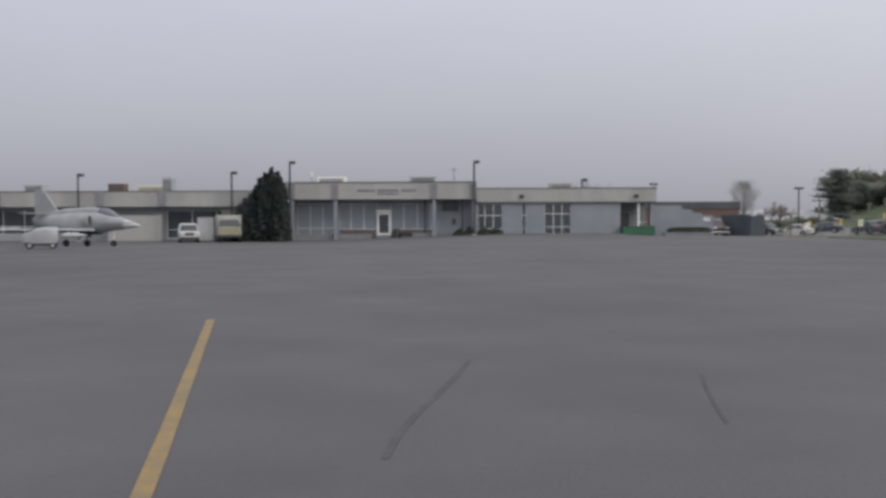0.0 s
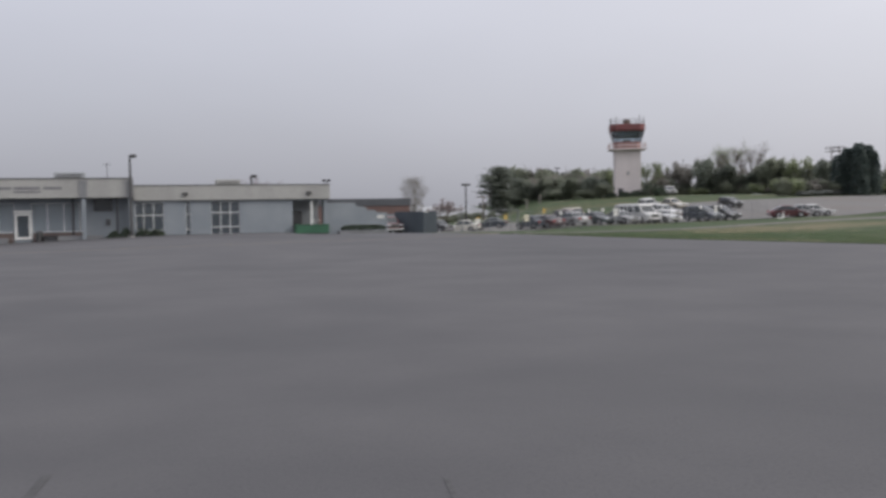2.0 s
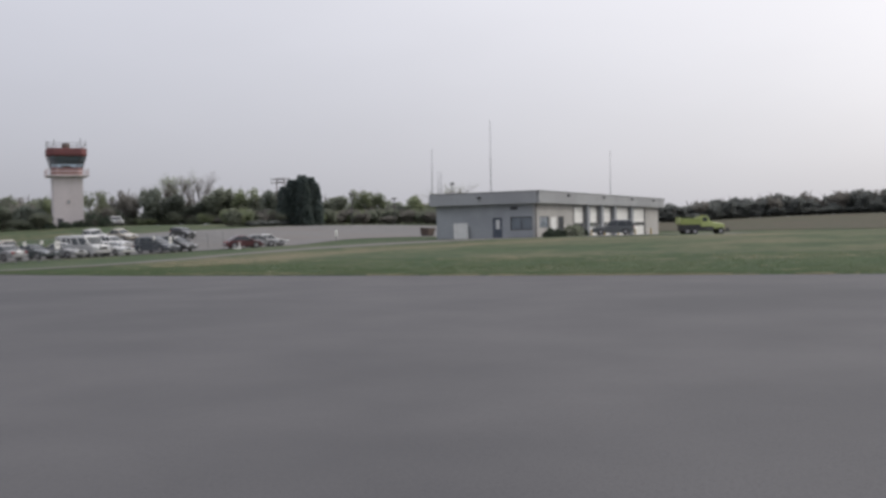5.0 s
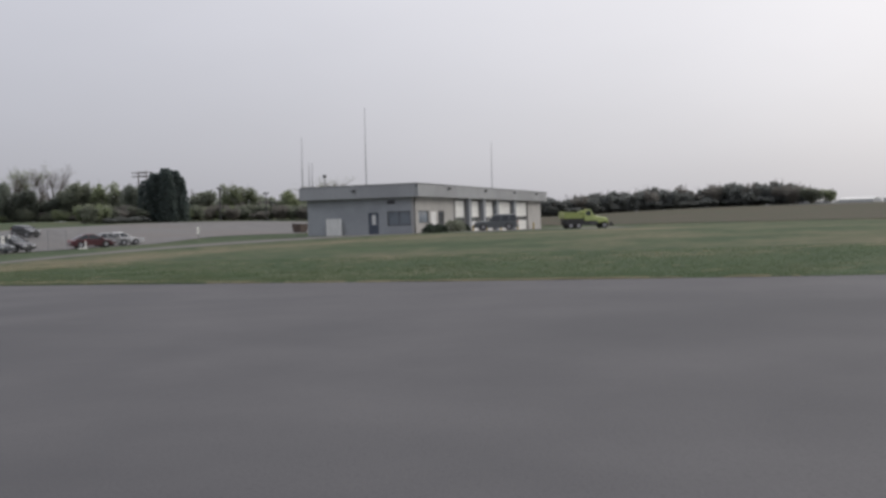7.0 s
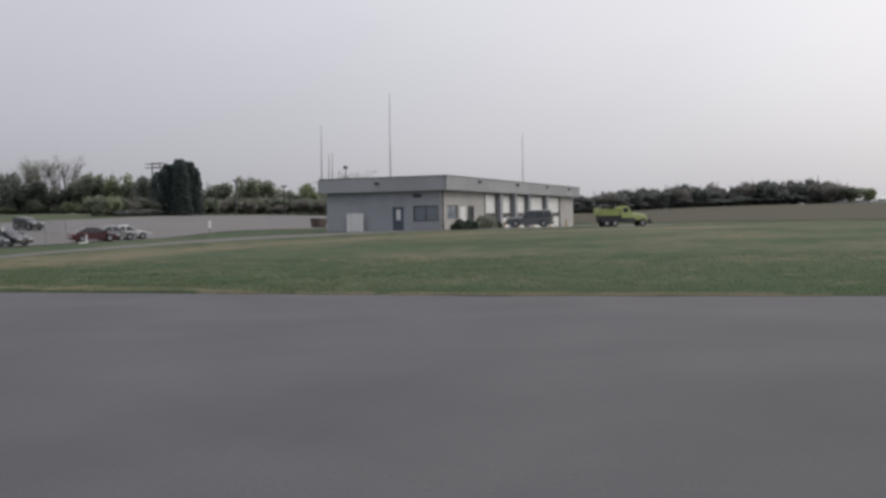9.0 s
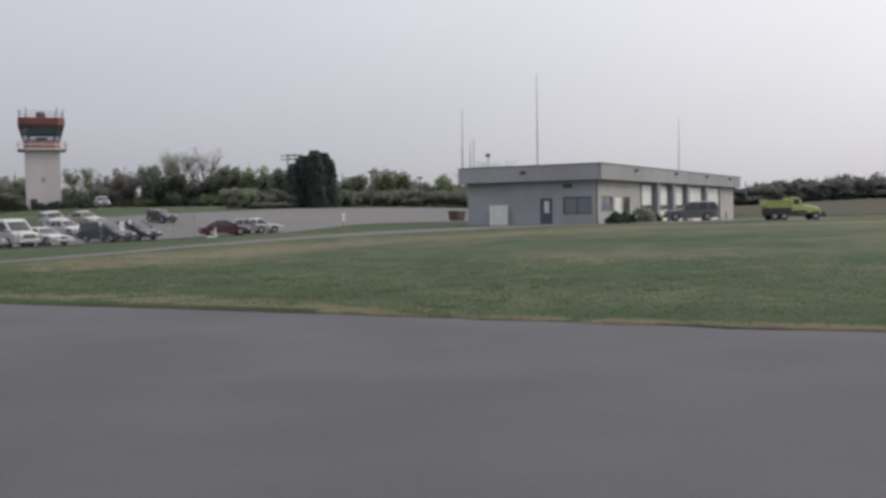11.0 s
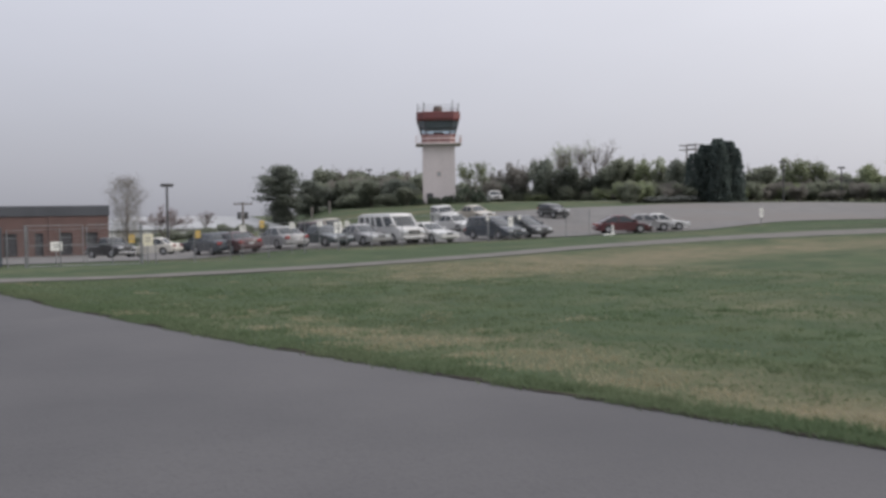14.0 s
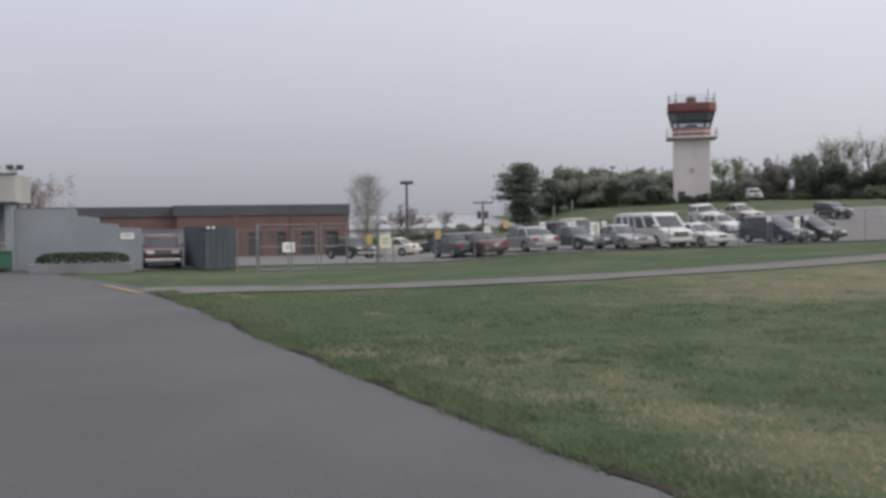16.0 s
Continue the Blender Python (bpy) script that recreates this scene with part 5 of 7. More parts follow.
def car(name, label, category, m, L, W, H, kind, colour, rgb, group=""):
    o = thing(name, label, category, m, group)
    body_m = paint(colour, rgb)
    h = L / 2
    wb, r, low = L * 0.58, 0.33 if kind not in ("suv", "van", "pickup") else 0.38, 0.24
    if kind == "sedan":
        belt, c0, c1, r0, r1 = 0.93, -h + 0.75, 0.75, -h + 1.35, 0.02
        top = [(-h, low), (-h - 0.02, 0.55), (-h + 0.04, 0.86), (-h + 0.3, 0.95), (c0, belt + 0.02), (0, belt), (c1, belt), (h - 0.75, 0.80), (h - 0.2, 0.70), (h - 0.02, 0.56), (h, 0.40), (h - 0.05, low)]
    elif kind == "coupe":
        belt, c0, c1, r0, r1 = 0.9, -h + 0.35, h - 1.05, -h + 1.35, 0.05
        top = [(-h, low), (-h - 0.02, 0.5), (-h + 0.06, 0.78), (-h + 0.4, 0.92), (0, belt), (c1, belt - 0.02), (h - 0.6, 0.78), (h - 0.22, 0.66), (h - 0.04, 0.52), (h, 0.38), (h - 0.06, low)]
    elif kind == "suv":
        belt, c0, c1, r0, r1 = 1.08, -h + 0.08, 0.75, -h + 0.28, 0.2
        top = [(-h, low + 0.1), (-h - 0.02, 0.7), (-h + 0.02, 1.05), (-h + 0.2, belt), (0, belt), (c1, belt), (h - 0.3, 1.0), (h - 0.05, 0.92), (h, 0.65), (h - 0.03, low + 0.12)]
    elif kind == "mpv":
        belt, c0, c1, r0, r1 = 1.0, -h + 0.1, h - 1.0, -h + 0.42, 0.12
        top = [(-h, low), (-h - 0.02, 0.6), (-h + 0.02, 0.95), (-h + 0.18, belt + 0.02), (0, belt), (c1, belt - 0.02), (h - 0.55, 0.88), (h - 0.2, 0.76), (h - 0.03, 0.6), (h, 0.42), (h - 0.05, low)]
    elif kind == "van":
        belt, c0, c1, r0, r1 = 1.24, -h + 0.04, h - 0.95, -h + 0.1, h - 1.7
        top = [(-h, low + 0.1), (-h - 0.01, 0.9), (-h + 0.02, 1.15), (-h + 0.1, belt), (0, belt), (c1, belt), (h - 0.45, 1.14), (h - 0.06, 1.04), (h, 0.7), (h - 0.02, low + 0.1)]
    else:  # pickup
        belt, c0, c1, r0, r1 = 1.08, -0.55, 1.05, -0.42, 0.5
        top = [(-h, low + 0.15), (-h, 0.7), (-h + 0.01, 1.02), (-h + 0.1, 1.05), (c0, 1.05), (0, belt), (c1, belt), (h - 0.3, 1.0), (h - 0.03, 0.92), (h, 0.65), (h - 0.02, low + 0.15)]
    prof = arch_profile(soften(top), wb, r, low)
    w2 = W / 2

    def ring(y):
        k = abs(y) / w2
        out = []
        for x, z in prof:
            pull = 0.26 * k ** 4 * (abs(x) / h) ** 7
            drop = 0.09 * k ** 6 * min(max((z - 0.6) / 0.3, 0), 1)
            out.append(Vector((x - math.copysign(pull, x), y * (1 - 0.05 * max(z - 0.55, 0) ** 2 - 0.05 * max(0.5 - z, 0)), z - drop)))
        return out

    part("body", loft(bmesh.new(), [ring(k * w2) for k in (-1, -0.96, -0.86, -0.65, -0.3, 0.3, 0.65, 0.86, 0.96, 1)]), body_m, o, smooth=True)
    # cabin: tinted glass under a painted roof, with pillars
    wi, wr = w2 - 0.1, w2 - (0.26 if kind == "sedan" else 0.17)
    zr = H - 0.07
    low4 = [Vector((c0, -wi, belt - 0.03)), Vector((c1, -wi, belt - 0.03)), Vector((c1, wi, belt - 0.03)), Vector((c0, wi, belt - 0.03))]
    hi4 = [Vector((r0, -wr, zr)), Vector((r1, -wr, zr)), Vector((r1, wr, zr)), Vector((r0, wr, zr))]

    def cabin(k, grow=1.0, lift=0.0):
        """A rounded plan of the cabin at share k of its height."""
        q = [a.lerp(b, k) for a, b in zip(low4, hi4)]
        x0, x1, y1, z = q[0].x, q[1].x, q[2].y, q[0].z + lift
        cx, hx, b = (x0 + x1) / 2, (x1 - x0) / 2, 0.12
        plan = ((-1, -0.86), (-1 + b, -1), (0, -1.015), (1 - b, -1), (1, -0.86), (1 + 0.1 / hx, -0.4), (1 + 0.1 / hx, 0.4), (1, 0.86), (1 - b, 1), (0, 1.015), (-1 + b, 1), (-1, 0.86), (-1 - 0.06 / hx, 0.4), (-1 - 0.06 / hx, -0.4))
        return [Vector((cx + hx * u * grow, y1 * v * grow, z)) for u, v in plan]

    part("glasshouse", loft(bmesh.new(), [cabin(0), cabin(0.5), cabin(0.97)]), "car_glass", o, "tinted glass", smooth=True)
    part("roof", loft(bmesh.new(), [cabin(0.8 if kind == "van" else 0.9, 1.012), cabin(0.93, 1.01), cabin(1.0, 1.0, 0.005), cabin(1.0, 0.9, 0.045), cabin(1.0, 0.6, 0.066), cabin(1.0, 0.25, 0.072)]), body_m, o, smooth=True)
    post = 0.1 if kind == "van" else 0.045
    for a, b in zip(low4, hi4):
        part("pillar", C(a * 0.99, b * 0.985, post, post * 0.9, 6), body_m, o)
    mids = {"van": (0.2, 0.36, 0.5, 0.72), "suv": (0.3, 0.62), "mpv": (0.27, 0.56), "coupe": (0.46,), "sedan": (0.5,), "pickup": (0.08,)}[kind]
    for k in mids:
        for s in (0, 1):
            a = low4[0 if not s else 3].lerp(low4[1 if not s else 2], k)
            b = hi4[0 if not s else 3].lerp(hi4[1 if not s else 2], k)
            part("pillar", C(a, b, post, post * 0.9, 6), body_m, o)
    for sx in (wb / 2, -wb / 2):
        for sy in (-1, 1):
            wheel(o, sx, sy * (w2 - 0.11), r, 0.2)
    zl = 0.62 if kind in ("sedan", "mpv", "coupe") else 0.82
    for sy in (-1, 1):
        part("headlight", B(h - 0.16, h + 0.012, sy * (w2 - 0.33) - 0.2, sy * (w2 - 0.33) + 0.2, zl - 0.08, zl + 0.07, bevel=0.02), "headlight", o)
        part("tail_light", B(-h - 0.03, -h + 0.1, sy * (w2 - 0.24) - 0.16, sy * (w2 - 0.24) + 0.16, zl + 0.02, zl + 0.2, bevel=0.02), "taillight", o)
        part("mirror", B(c1 - 0.32, c1 - 0.16, sy * (w2 + 0.07) - 0.07, sy * (w2 + 0.07) + 0.07, belt, belt + 0.14, bevel=0.02), body_m, o)
    tall = kind in ("van", "suv", "pickup")
    gr = part("grille", B(h - 0.05, h + 0.015, -w2 + (0.54 if tall else 0.62), w2 - (0.54 if tall else 0.62), zl - (0.16 if tall else 0.1), zl + (0.11 if tall else 0.06)), "trim_black", o)
    for z in (zl - 0.06, zl + 0.03):
        part("grille_bar", B(h + 0.012, h + 0.025, -w2 + 0.6, w2 - 0.6, z - 0.012, z + 0.012), "chrome", gr)
    part("front_bumper", B(h - 0.1, h + 0.07, -w2 + 0.06, w2 - 0.06, 0.32, 0.5, bevel=0.03), "trim_black" if kind == "suv" else ("chrome" if kind in ("van", "pickup") else body_m), o)
    part("rear_bumper", B(-h - 0.08, -h + 0.1, -w2 + 0.06, w2 - 0.06, 0.34, 0.54, bevel=0.03), "chrome" if kind == "pickup" else body_m, o)
    part("rear_plate", B(-h - 0.095, -h - 0.08, -0.16, 0.16, 0.56, 0.68), "plate", o)
    if kind == "pickup":
        part("bed", B(-h + 0.12, c0 - 0.1, -w2 + 0.18, w2 - 0.18, 1.051, 1.058), "trim_black", o)
    return o


ROW = -76.6  # heading of the parked row: nose towards the apron
LIFT = 0.045
SILVER, WHITE, GREEN, RED, NAVY, BLACK, GOLD, PLUM = (0.27, 0.27, 0.272), (0.55, 0.55, 0.54), (0.036, 0.050, 0.054), (0.085, 0.024, 0.029), (0.035, 0.045, 0.06), (0.022, 0.022, 0.025), (0.38, 0.35, 0.29), (0.055, 0.021, 0.026)
G1, G2 = "cars in the front parking row", "cars further up the car park"
car("sedan", "dark blue sedan at the end of the front parking row", "car", stand(42.1, 101.6, ROW + 176, LIFT), 4.5, 1.78, 1.42, "sedan", "navy", NAVY, G1)
car("sedan", "dark red sedan parked nose-in behind the fence", "car", stand(43.0, 100.4, ROW + 180, LIFT), 4.6, 1.75, 1.38, "sedan", "plum", PLUM, G1)
car("sedan", "silver sedan parked nose-in with pale rear bumper", "car", stand(46.05, 101.0, ROW + 180, LIFT), 5.0, 1.85, 1.45, "sedan", "silver", SILVER, G1)
car("sedan", "dark slate-green sedan facing the fence", "car", stand(49.4, 101.3, ROW, LIFT), 4.7, 1.78, 1.43, "sedan", "green", GREEN, G1)
car("sedan", "silver compact sedan facing the fence beside the van", "car", stand(51.6, 99.9, ROW, LIFT), 4.5, 1.75, 1.46, "sedan", "silver", SILVER, G1)
car("passenger_van", "white long passenger van with dark windows", "van", stand(54.1, 100.9, ROW - 2, LIFT), 5.7, 2.02, 2.12, "van", "white", WHITE, G1)
car("sedan", "white sedan parked beside the van", "car", stand(56.6, 100.0, ROW, LIFT), 4.6, 1.76, 1.43, "sedan", "white", WHITE, G1)
car("minivan", "dark navy minivan facing the fence", "car", stand(62.45, 101.2, ROW, LIFT), 4.9, 1.9, 1.7, "mpv", "navy", NAVY, G1)
car("hatchback", "black estate car facing the fence", "car", stand(65.2, 101.8, ROW, LIFT), 4.6, 1.82, 1.68, "mpv", "black", BLACK, G1)
car("sedan", "white sedan in the second row", "car", stand(67.0, 117.0, ROW, LIFT), 4.7, 1.8, 1.5, "sedan", "white", WHITE, G2)
car("suv", "pale boxy off-roader in the back row", "car", stand(71.4, 128.5, ROW - 20, LIFT), 4.2, 1.75, 1.7, "suv", "white", WHITE, G2)
car("sedan", "gold sedan in the back row of the car park", "car", stand(74.2, 127.0, ROW, LIFT), 4.4, 1.8, 1.48, "sedan", "gold", GOLD, G2)
car("suv", "dark red car parked behind the front row", "car", stand(54.8, 122.4, ROW + 180, LIFT), 4.5, 1.8, 1.8, "suv", "plum", PLUM, G2)
car("suv", "pale gold utility car behind the front row", "car", stand(57.2, 122.6, ROW, LIFT), 4.6, 1.85, 1.95, "suv", "gold", GOLD, G2)
car("suv", "small black off-roader in the driving lane of the upper lot", "car", stand(82.2, 125.0, -84, LIFT), 3.6, 1.65, 1.42, "suv", "black", BLACK, G2)
car("hatchback", "dark red rounded car parked along the grass edge", "car", stand(73.9, 101.4, -22, LIFT), 4.3, 1.8, 1.45, "coupe", "red", RED, G2)
car("sedan", "silver sedan parked along the grass edge", "car", stand(78.2, 104.0, -25, LIFT), 4.4, 1.78, 1.45, "sedan", "silver", SILVER, G2)
car("sedan", "white sedan parked along the grass edge", "car", stand(80.4, 104.8, -25, LIFT), 4.4, 1.78, 1.45, "sedan", "white", WHITE, G2)
car("suv", "white off-roader parked on the tower hill", "car", stand(100.5, 171.5, -110, 0), 4.6, 1.85, 1.75, "suv", "white", WHITE)
car("pickup_truck", "dark red pickup truck facing the apron", "truck", stand(25.35, 99.2, -84, 0.045), 4.8, 1.9, 1.7, "pickup", "brick_red", (0.105, 0.027, 0.028))
car("sedan", "white sedan at the far end of the lot", "car", stand(41.3, 122.8, 148, LIFT), 4.8, 1.85, 1.5, "sedan", "cream", (0.60, 0.58, 0.52), G2)
car("pickup_truck", "dark pickup truck near the brick building", "truck", stand(38.0, 122.5, -62, LIFT), 4.6, 1.9, 1.7, "pickup", "black", BLACK, G2)
car("sedan", "dark blue sedan at the far end of the lot", "car", stand(45.6, 124.0, 150, LIFT), 4.6, 1.8, 1.45, "sedan", "navy", NAVY, G2)
car("suv", "dark grey off-roader before the garage doors", "car", stand(105.7, 72.4, 122, 0.035), 4.9, 1.85, 1.8, "suv", "grey_green", (0.105, 0.115, 0.12))
car("suv", "white utility car before the terminal", "car", stand(-25.6, TY - 3.2, -72, 0.04), 4.6, 1.85, 1.75, "suv", "white", WHITE)

# box van with a yellow front
bv = thing("box_truck", "cream and yellow box truck parked at the terminal", "truck", stand(-21.9, TY - 2.8, -74, 0.04))
part("box_body", B(-3.4, 0.9, -1.15, 1.15, 0.6, 2.5, bevel=0.04), "fascia", bv)
part("cab", loft(bmesh.new(), [[Vector((x, y, z)) for y, z in ((-1.05, 0.5), (1.05, 0.5), (1.05, 1.35), (0.95, t), (-0.95, t), (-1.05, 1.35))] for x, t in ((0.92, 2.15), (1.7, 2.1), (2.3, 1.45), (2.75, 1.36))]), "truck_cream", bv)
part("windscreen", loft(bmesh.new(), [[Vector((1.78, y, 2.08)) for y in (-0.85, 0.85)] + [Vector((2.3, 0.95, 1.5)), Vector((2.3, -0.95, 1.5))], [Vector((1.82, y, 2.1)) for y in (-0.85, 0.85)] + [Vector((2.36, 0.95, 1.5)), Vector((2.36, -0.95, 1.5))]]), "car_glass", bv)
part("bumper", B(2.7, 2.86, -1.05, 1.05, 0.45, 0.7, bevel=0.03), "trim_black", bv)
for x in (1.7, -2.2):
    for s in (-1, 1):
        wheel(bv, x, s * 0.95, 0.42, 0.26)

# lime dump truck
dtk = thing("dump_truck", "lime green dump truck with a front plough frame", "truck", stand(131.9, 73.75, -44, 0.03) @ Matrix.Scale(0.87, 4))
part("chassis", B(-3.6, 3.3, -0.45, 0.45, 0.7, 1.0), "trim_black", dtk)
bed = bmesh.new()
rings = [[Vector((x, y, z)) for y, z in ((-1.2, b), (1.2, b), (1.25, t), (-1.25, t))] for x, b, t in ((-3.9, 1.8, 2.72), (-3.7, 1.6, 2.62), (-2.2, 1.6, 2.52), (-0.85, 1.6, 2.52), (-0.62, 1.7, 2.6))]
loft(bed, rings)
tub = part("dump_bed", bed, "lime", dtk)
for i in range(5):
    for s in (-1, 1):
        part("bed_rib", B(-3.55 + 0.66 * i, -3.45 + 0.66 * i, s * 1.27 - 0.04, s * 1.27 + 0.04, 1.62, 2.48), "lime", tub)
for s in (-1, 1):
    part("bed_lip", B(-3.75, -0.7, s * 1.27 - 0.06, s * 1.27 + 0.06, 2.48, 2.58), "lime", tub)
part("headboard", B(-0.72, -0.6, -1.2, 1.2, 1.7, 2.78, bevel=0.02), "lime", tub)
part("cab", loft(bmesh.new(), [[Vector((x, y, z)) for y, z in ((-1.0, 0.95), (1.0, 0.95), (1.05, 1.85), (0.9, t), (-0.9, t), (-1.05, 1.85))] for x, t in ((-0.48, 2.92), (0.45, 2.98), (0.6, 2.92), (1.15, 2.1), (1.3, 2.0))]), "lime", dtk, smooth=True)
part("bonnet", loft(bmesh.new(), [[Vector((x, y * w, z)) for y, z in ((-1, 0.95), (1, 0.95), (0.95, t - 0.1), (0.75, t), (-0.75, t), (-0.95, t - 0.1))] for x, t, w in ((1.3, 2.0, 1.0), (2.3, 1.84, 0.95), (3.2, 1.68, 0.88), (3.45, 1.48, 0.84))]), "lime", dtk, smooth=True)
part("windscreen", loft(bmesh.new(), [[Vector((0.66, -0.8, 2.85)), Vector((0.66, 0.8, 2.85)), Vector((1.12, 0.95, 2.18)), Vector((1.12, -0.95, 2.18))], [Vector((0.7, -0.8, 2.88)), Vector((0.7, 0.8, 2.88)), Vector((1.17, 0.95, 2.18)), Vector((1.17, -0.95, 2.18))]]), "car_glass", dtk)
for s in (-1, 1):
    part("side_window", B(-0.2, 0.55, s * 1.0 - 0.04, s * 1.0 + 0.03, 2.05, 2.7), "car_glass", dtk)
    part("mudguard", loft(bmesh.new(), [[Vector((x, s * 0.85 + y, z)) for y, z in ((-0.2, h - 0.08), (0.2, h - 0.08), (0.2, h), (-0.2, h))] for x, h in ((2.05, 0.85), (2.25, 1.12), (2.75, 1.22), (3.2, 1.12), (3.35, 0.9))]), "lime", dtk)
    part("side_mirror", B(0.9, 1.0, s * 1.3 - 0.12, s * 1.3 + 0.12, 2.1, 2.5, bevel=0.02), "trim_black", dtk)
    part("headlight", B(3.38, 3.47, s * 0.62 - 0.1, s * 0.62 + 0.1, 1.15, 1.35, bevel=0.02), "headlight", dtk)
part("exhaust_stack", C((-0.55, 0.95, 1.0), (-0.55, 0.95, 3.1), 0.07), "chrome", dtk)
part("beacon", C((0.1, 0, 2.94), (0.1, 0, 3.1), 0.12, 0.1, 8), "sign_yellow", dtk)
part("grille", B(3.44, 3.52, -0.5, 0.5, 0.95, 1.42), "trim_black", dtk)
part("plough_frame", B(3.5, 4.4, -0.7, 0.7, 0.35, 0.55), "dark_steel", dtk)
part("plough_post", B(4.2, 4.3, -0.5, 0.5, 0.4, 1.0), "dark_steel", dtk)
for x in (2.75, -1.5, -2.75):
    for s in (-1, 1):
        wheel(dtk, x, s * 0.98, 0.5, 0.32)
part("rear_body", B(-3.6, -0.6, -1.12, 1.12, 0.62, 1.58, bevel=0.03), "trim_black", dtk)
part("cab_skirt", B(-0.58, 1.6, -1.03, 1.03, 0.55, 1.25, bevel=0.03), "trim_black", dtk)
part("fuel_tank", C((0.4, -0.85, 0.75), (1.6, -0.85, 0.75), 0.26), "dark_steel", dtk)


# ---- parked jets on display before the far wing ----
def oval(x, ry, rz, z, n=14, y=0.0):
    return [Vector((x, y + ry * math.cos(2 * math.pi * i / n), z + rz * math.sin(2 * math.pi * i / n))) for i in range(n)]


def slab(pts, t):
    up = Vector((0, 0, t / 2))
    return [[Vector(p) - up for p in pts], [Vector(p) + up for p in pts]]


jet = thing("attack_jet", "grey single-seat attack jet on static display", "aircraft", stand(-28.6, 74.9, -25, 0.04) @ Matrix.Scale(0.88, 4))
fus = [(-6.2, 0.35, 0.4, 2.3), (-5.2, 0.55, 0.6, 2.2), (-3.0, 0.8, 0.85, 2.1), (-0.5, 0.95, 1.0, 2.1), (1.5, 0.85, 0.95, 2.1), (3.2, 0.56, 0.66, 2.03), (4.5, 0.34, 0.40, 1.9)]
part("fuselage", loft(bmesh.new(), [oval(*f) for f in fus]), "jet_grey", jet, smooth=True)
part("nose_cone", loft(bmesh.new(), [oval(*f) for f in ((4.5, 0.34, 0.40, 1.9), (5.2, 0.24, 0.28, 1.83), (5.8, 0.10, 0.12, 1.77), (6.1, 0.03, 0.03, 1.75))]), "jet_white", jet, "pale nose cone", smooth=True)
part("spine", loft(bmesh.new(), [oval(x, ry, rz, z, 10) for x, ry, rz, z in ((-5.0, 0.15, 0.2, 2.75), (-2.5, 0.35, 0.4, 2.95), (0.8, 0.4, 0.45, 3.0), (1.6, 0.35, 0.4, 2.95))]), "jet_grey", jet, smooth=True)
part("canopy", loft(bmesh.new(), [oval(x, ry, rz, z, 10) for x, ry, rz, z in ((1.4, 0.3, 0.35, 2.95), (2.2, 0.36, 0.48, 2.85), (3.0, 0.33, 0.42, 2.65), (3.7, 0.15, 0.18, 2.45))]), "canopy_glass", jet, "clear bubble canopy", smooth=True)
for s in (-1, 1):
    part("wing", loft(bmesh.new(), slab([(1.6, s * 0.7, 1.45), (-3.4, s * 4.1, 1.5), (-4.4, s * 4.1, 1.5), (-4.2, s * 0.7, 1.45)], 0.16)), "jet_white", jet)
    part("tailplane", loft(bmesh.new(), slab([(-4.2, s * 0.3, 2.95), (-5.9, s * 1.7, 2.98), (-6.5, s * 1.7, 2.98), (-6.1, s * 0.3, 2.95)], 0.09)), "jet_grey", jet)
    part("intake", loft(bmesh.new(), [oval(0.2, 0.3, 0.45, 2.25, 10, s * 0.9), oval(1.3, 0.28, 0.5, 2.25, 10, s * 0.95)]), "jet_grey", jet)
    g = part("main_gear", C((-1.2, s * 1.2, 0.3), (-1.0, s * 1.0, 1.6), 0.07), "white_frame", jet)
    part("wheel", C((-1.2, s * 1.2 - 0.1, 0.3), (-1.2, s * 1.2 + 0.1, 0.3), 0.3, seg=14), "tyre", g)
fin = [(-3.2, 2.9), (-5.3, 5.1), (-6.3, 5.15), (-6.2, 2.6)]
part("fin", loft(bmesh.new(), [[Vector((x, -0.07, z)) for x, z in fin], [Vector((x, 0.07, z)) for x, z in fin]]), "jet_grey", jet)
ng = part("nose_gear", C((3.1, 0, 0.28), (3.2, 0, 1.4), 0.07), "white_frame", jet)
part("wheel", C((3.1, -0.1, 0.28), (3.1, 0.1, 0.28), 0.28, seg=14), "tyre", ng)
part("refuel_probe", C((2.5, -0.75, 2.0), (6.6, -0.75, 2.05), 0.04), "jet_grey", jet)
# black discs on the solid intakes paint the shade inside their openings
for s in (-1, 1):
    part("intake_mouth", loft(bmesh.new(), [oval(1.3, 0.2, 0.4, 2.25, 10, s * 0.95), oval(1.34, 0.2, 0.4, 2.25, 10, s * 0.95)]), "trim_black", jet)
    part("gear_door", B(-1.0, -0.2, s * 0.75 - 0.02, s * 0.75 + 0.02, 0.75, 1.35), "jet_white", jet)
part("belly_panel", loft(bmesh.new(), [oval(x, ry, 0.3, 1.32, 10) for x, ry in ((-3.0, 0.4), (-0.5, 0.55), (1.5, 0.45))]), "dark_steel", jet, "dark panel along the belly")
part("tail_pipe", C((-6.15, 0, 2.3), (-6.45, 0, 2.3), 0.33, 0.3, 12), "dark_steel", jet)
part("drop_tank", loft(bmesh.new(), [oval(x, ry, ry, 0.95, 10, -1.9) for x, ry in ((-3.2, 0.03), (-2.2, 0.24), (0.4, 0.26), (1.6, 0.12), (2.0, 0.02))]), "jet_white", jet, smooth=True)

tug = thing("utility_cart", "small pale grey rounded apron utility cart on low wheels", "vehicle", stand(-24.5, 57.2, -160, 0.04) @ Matrix.Scale(0.76, 4))
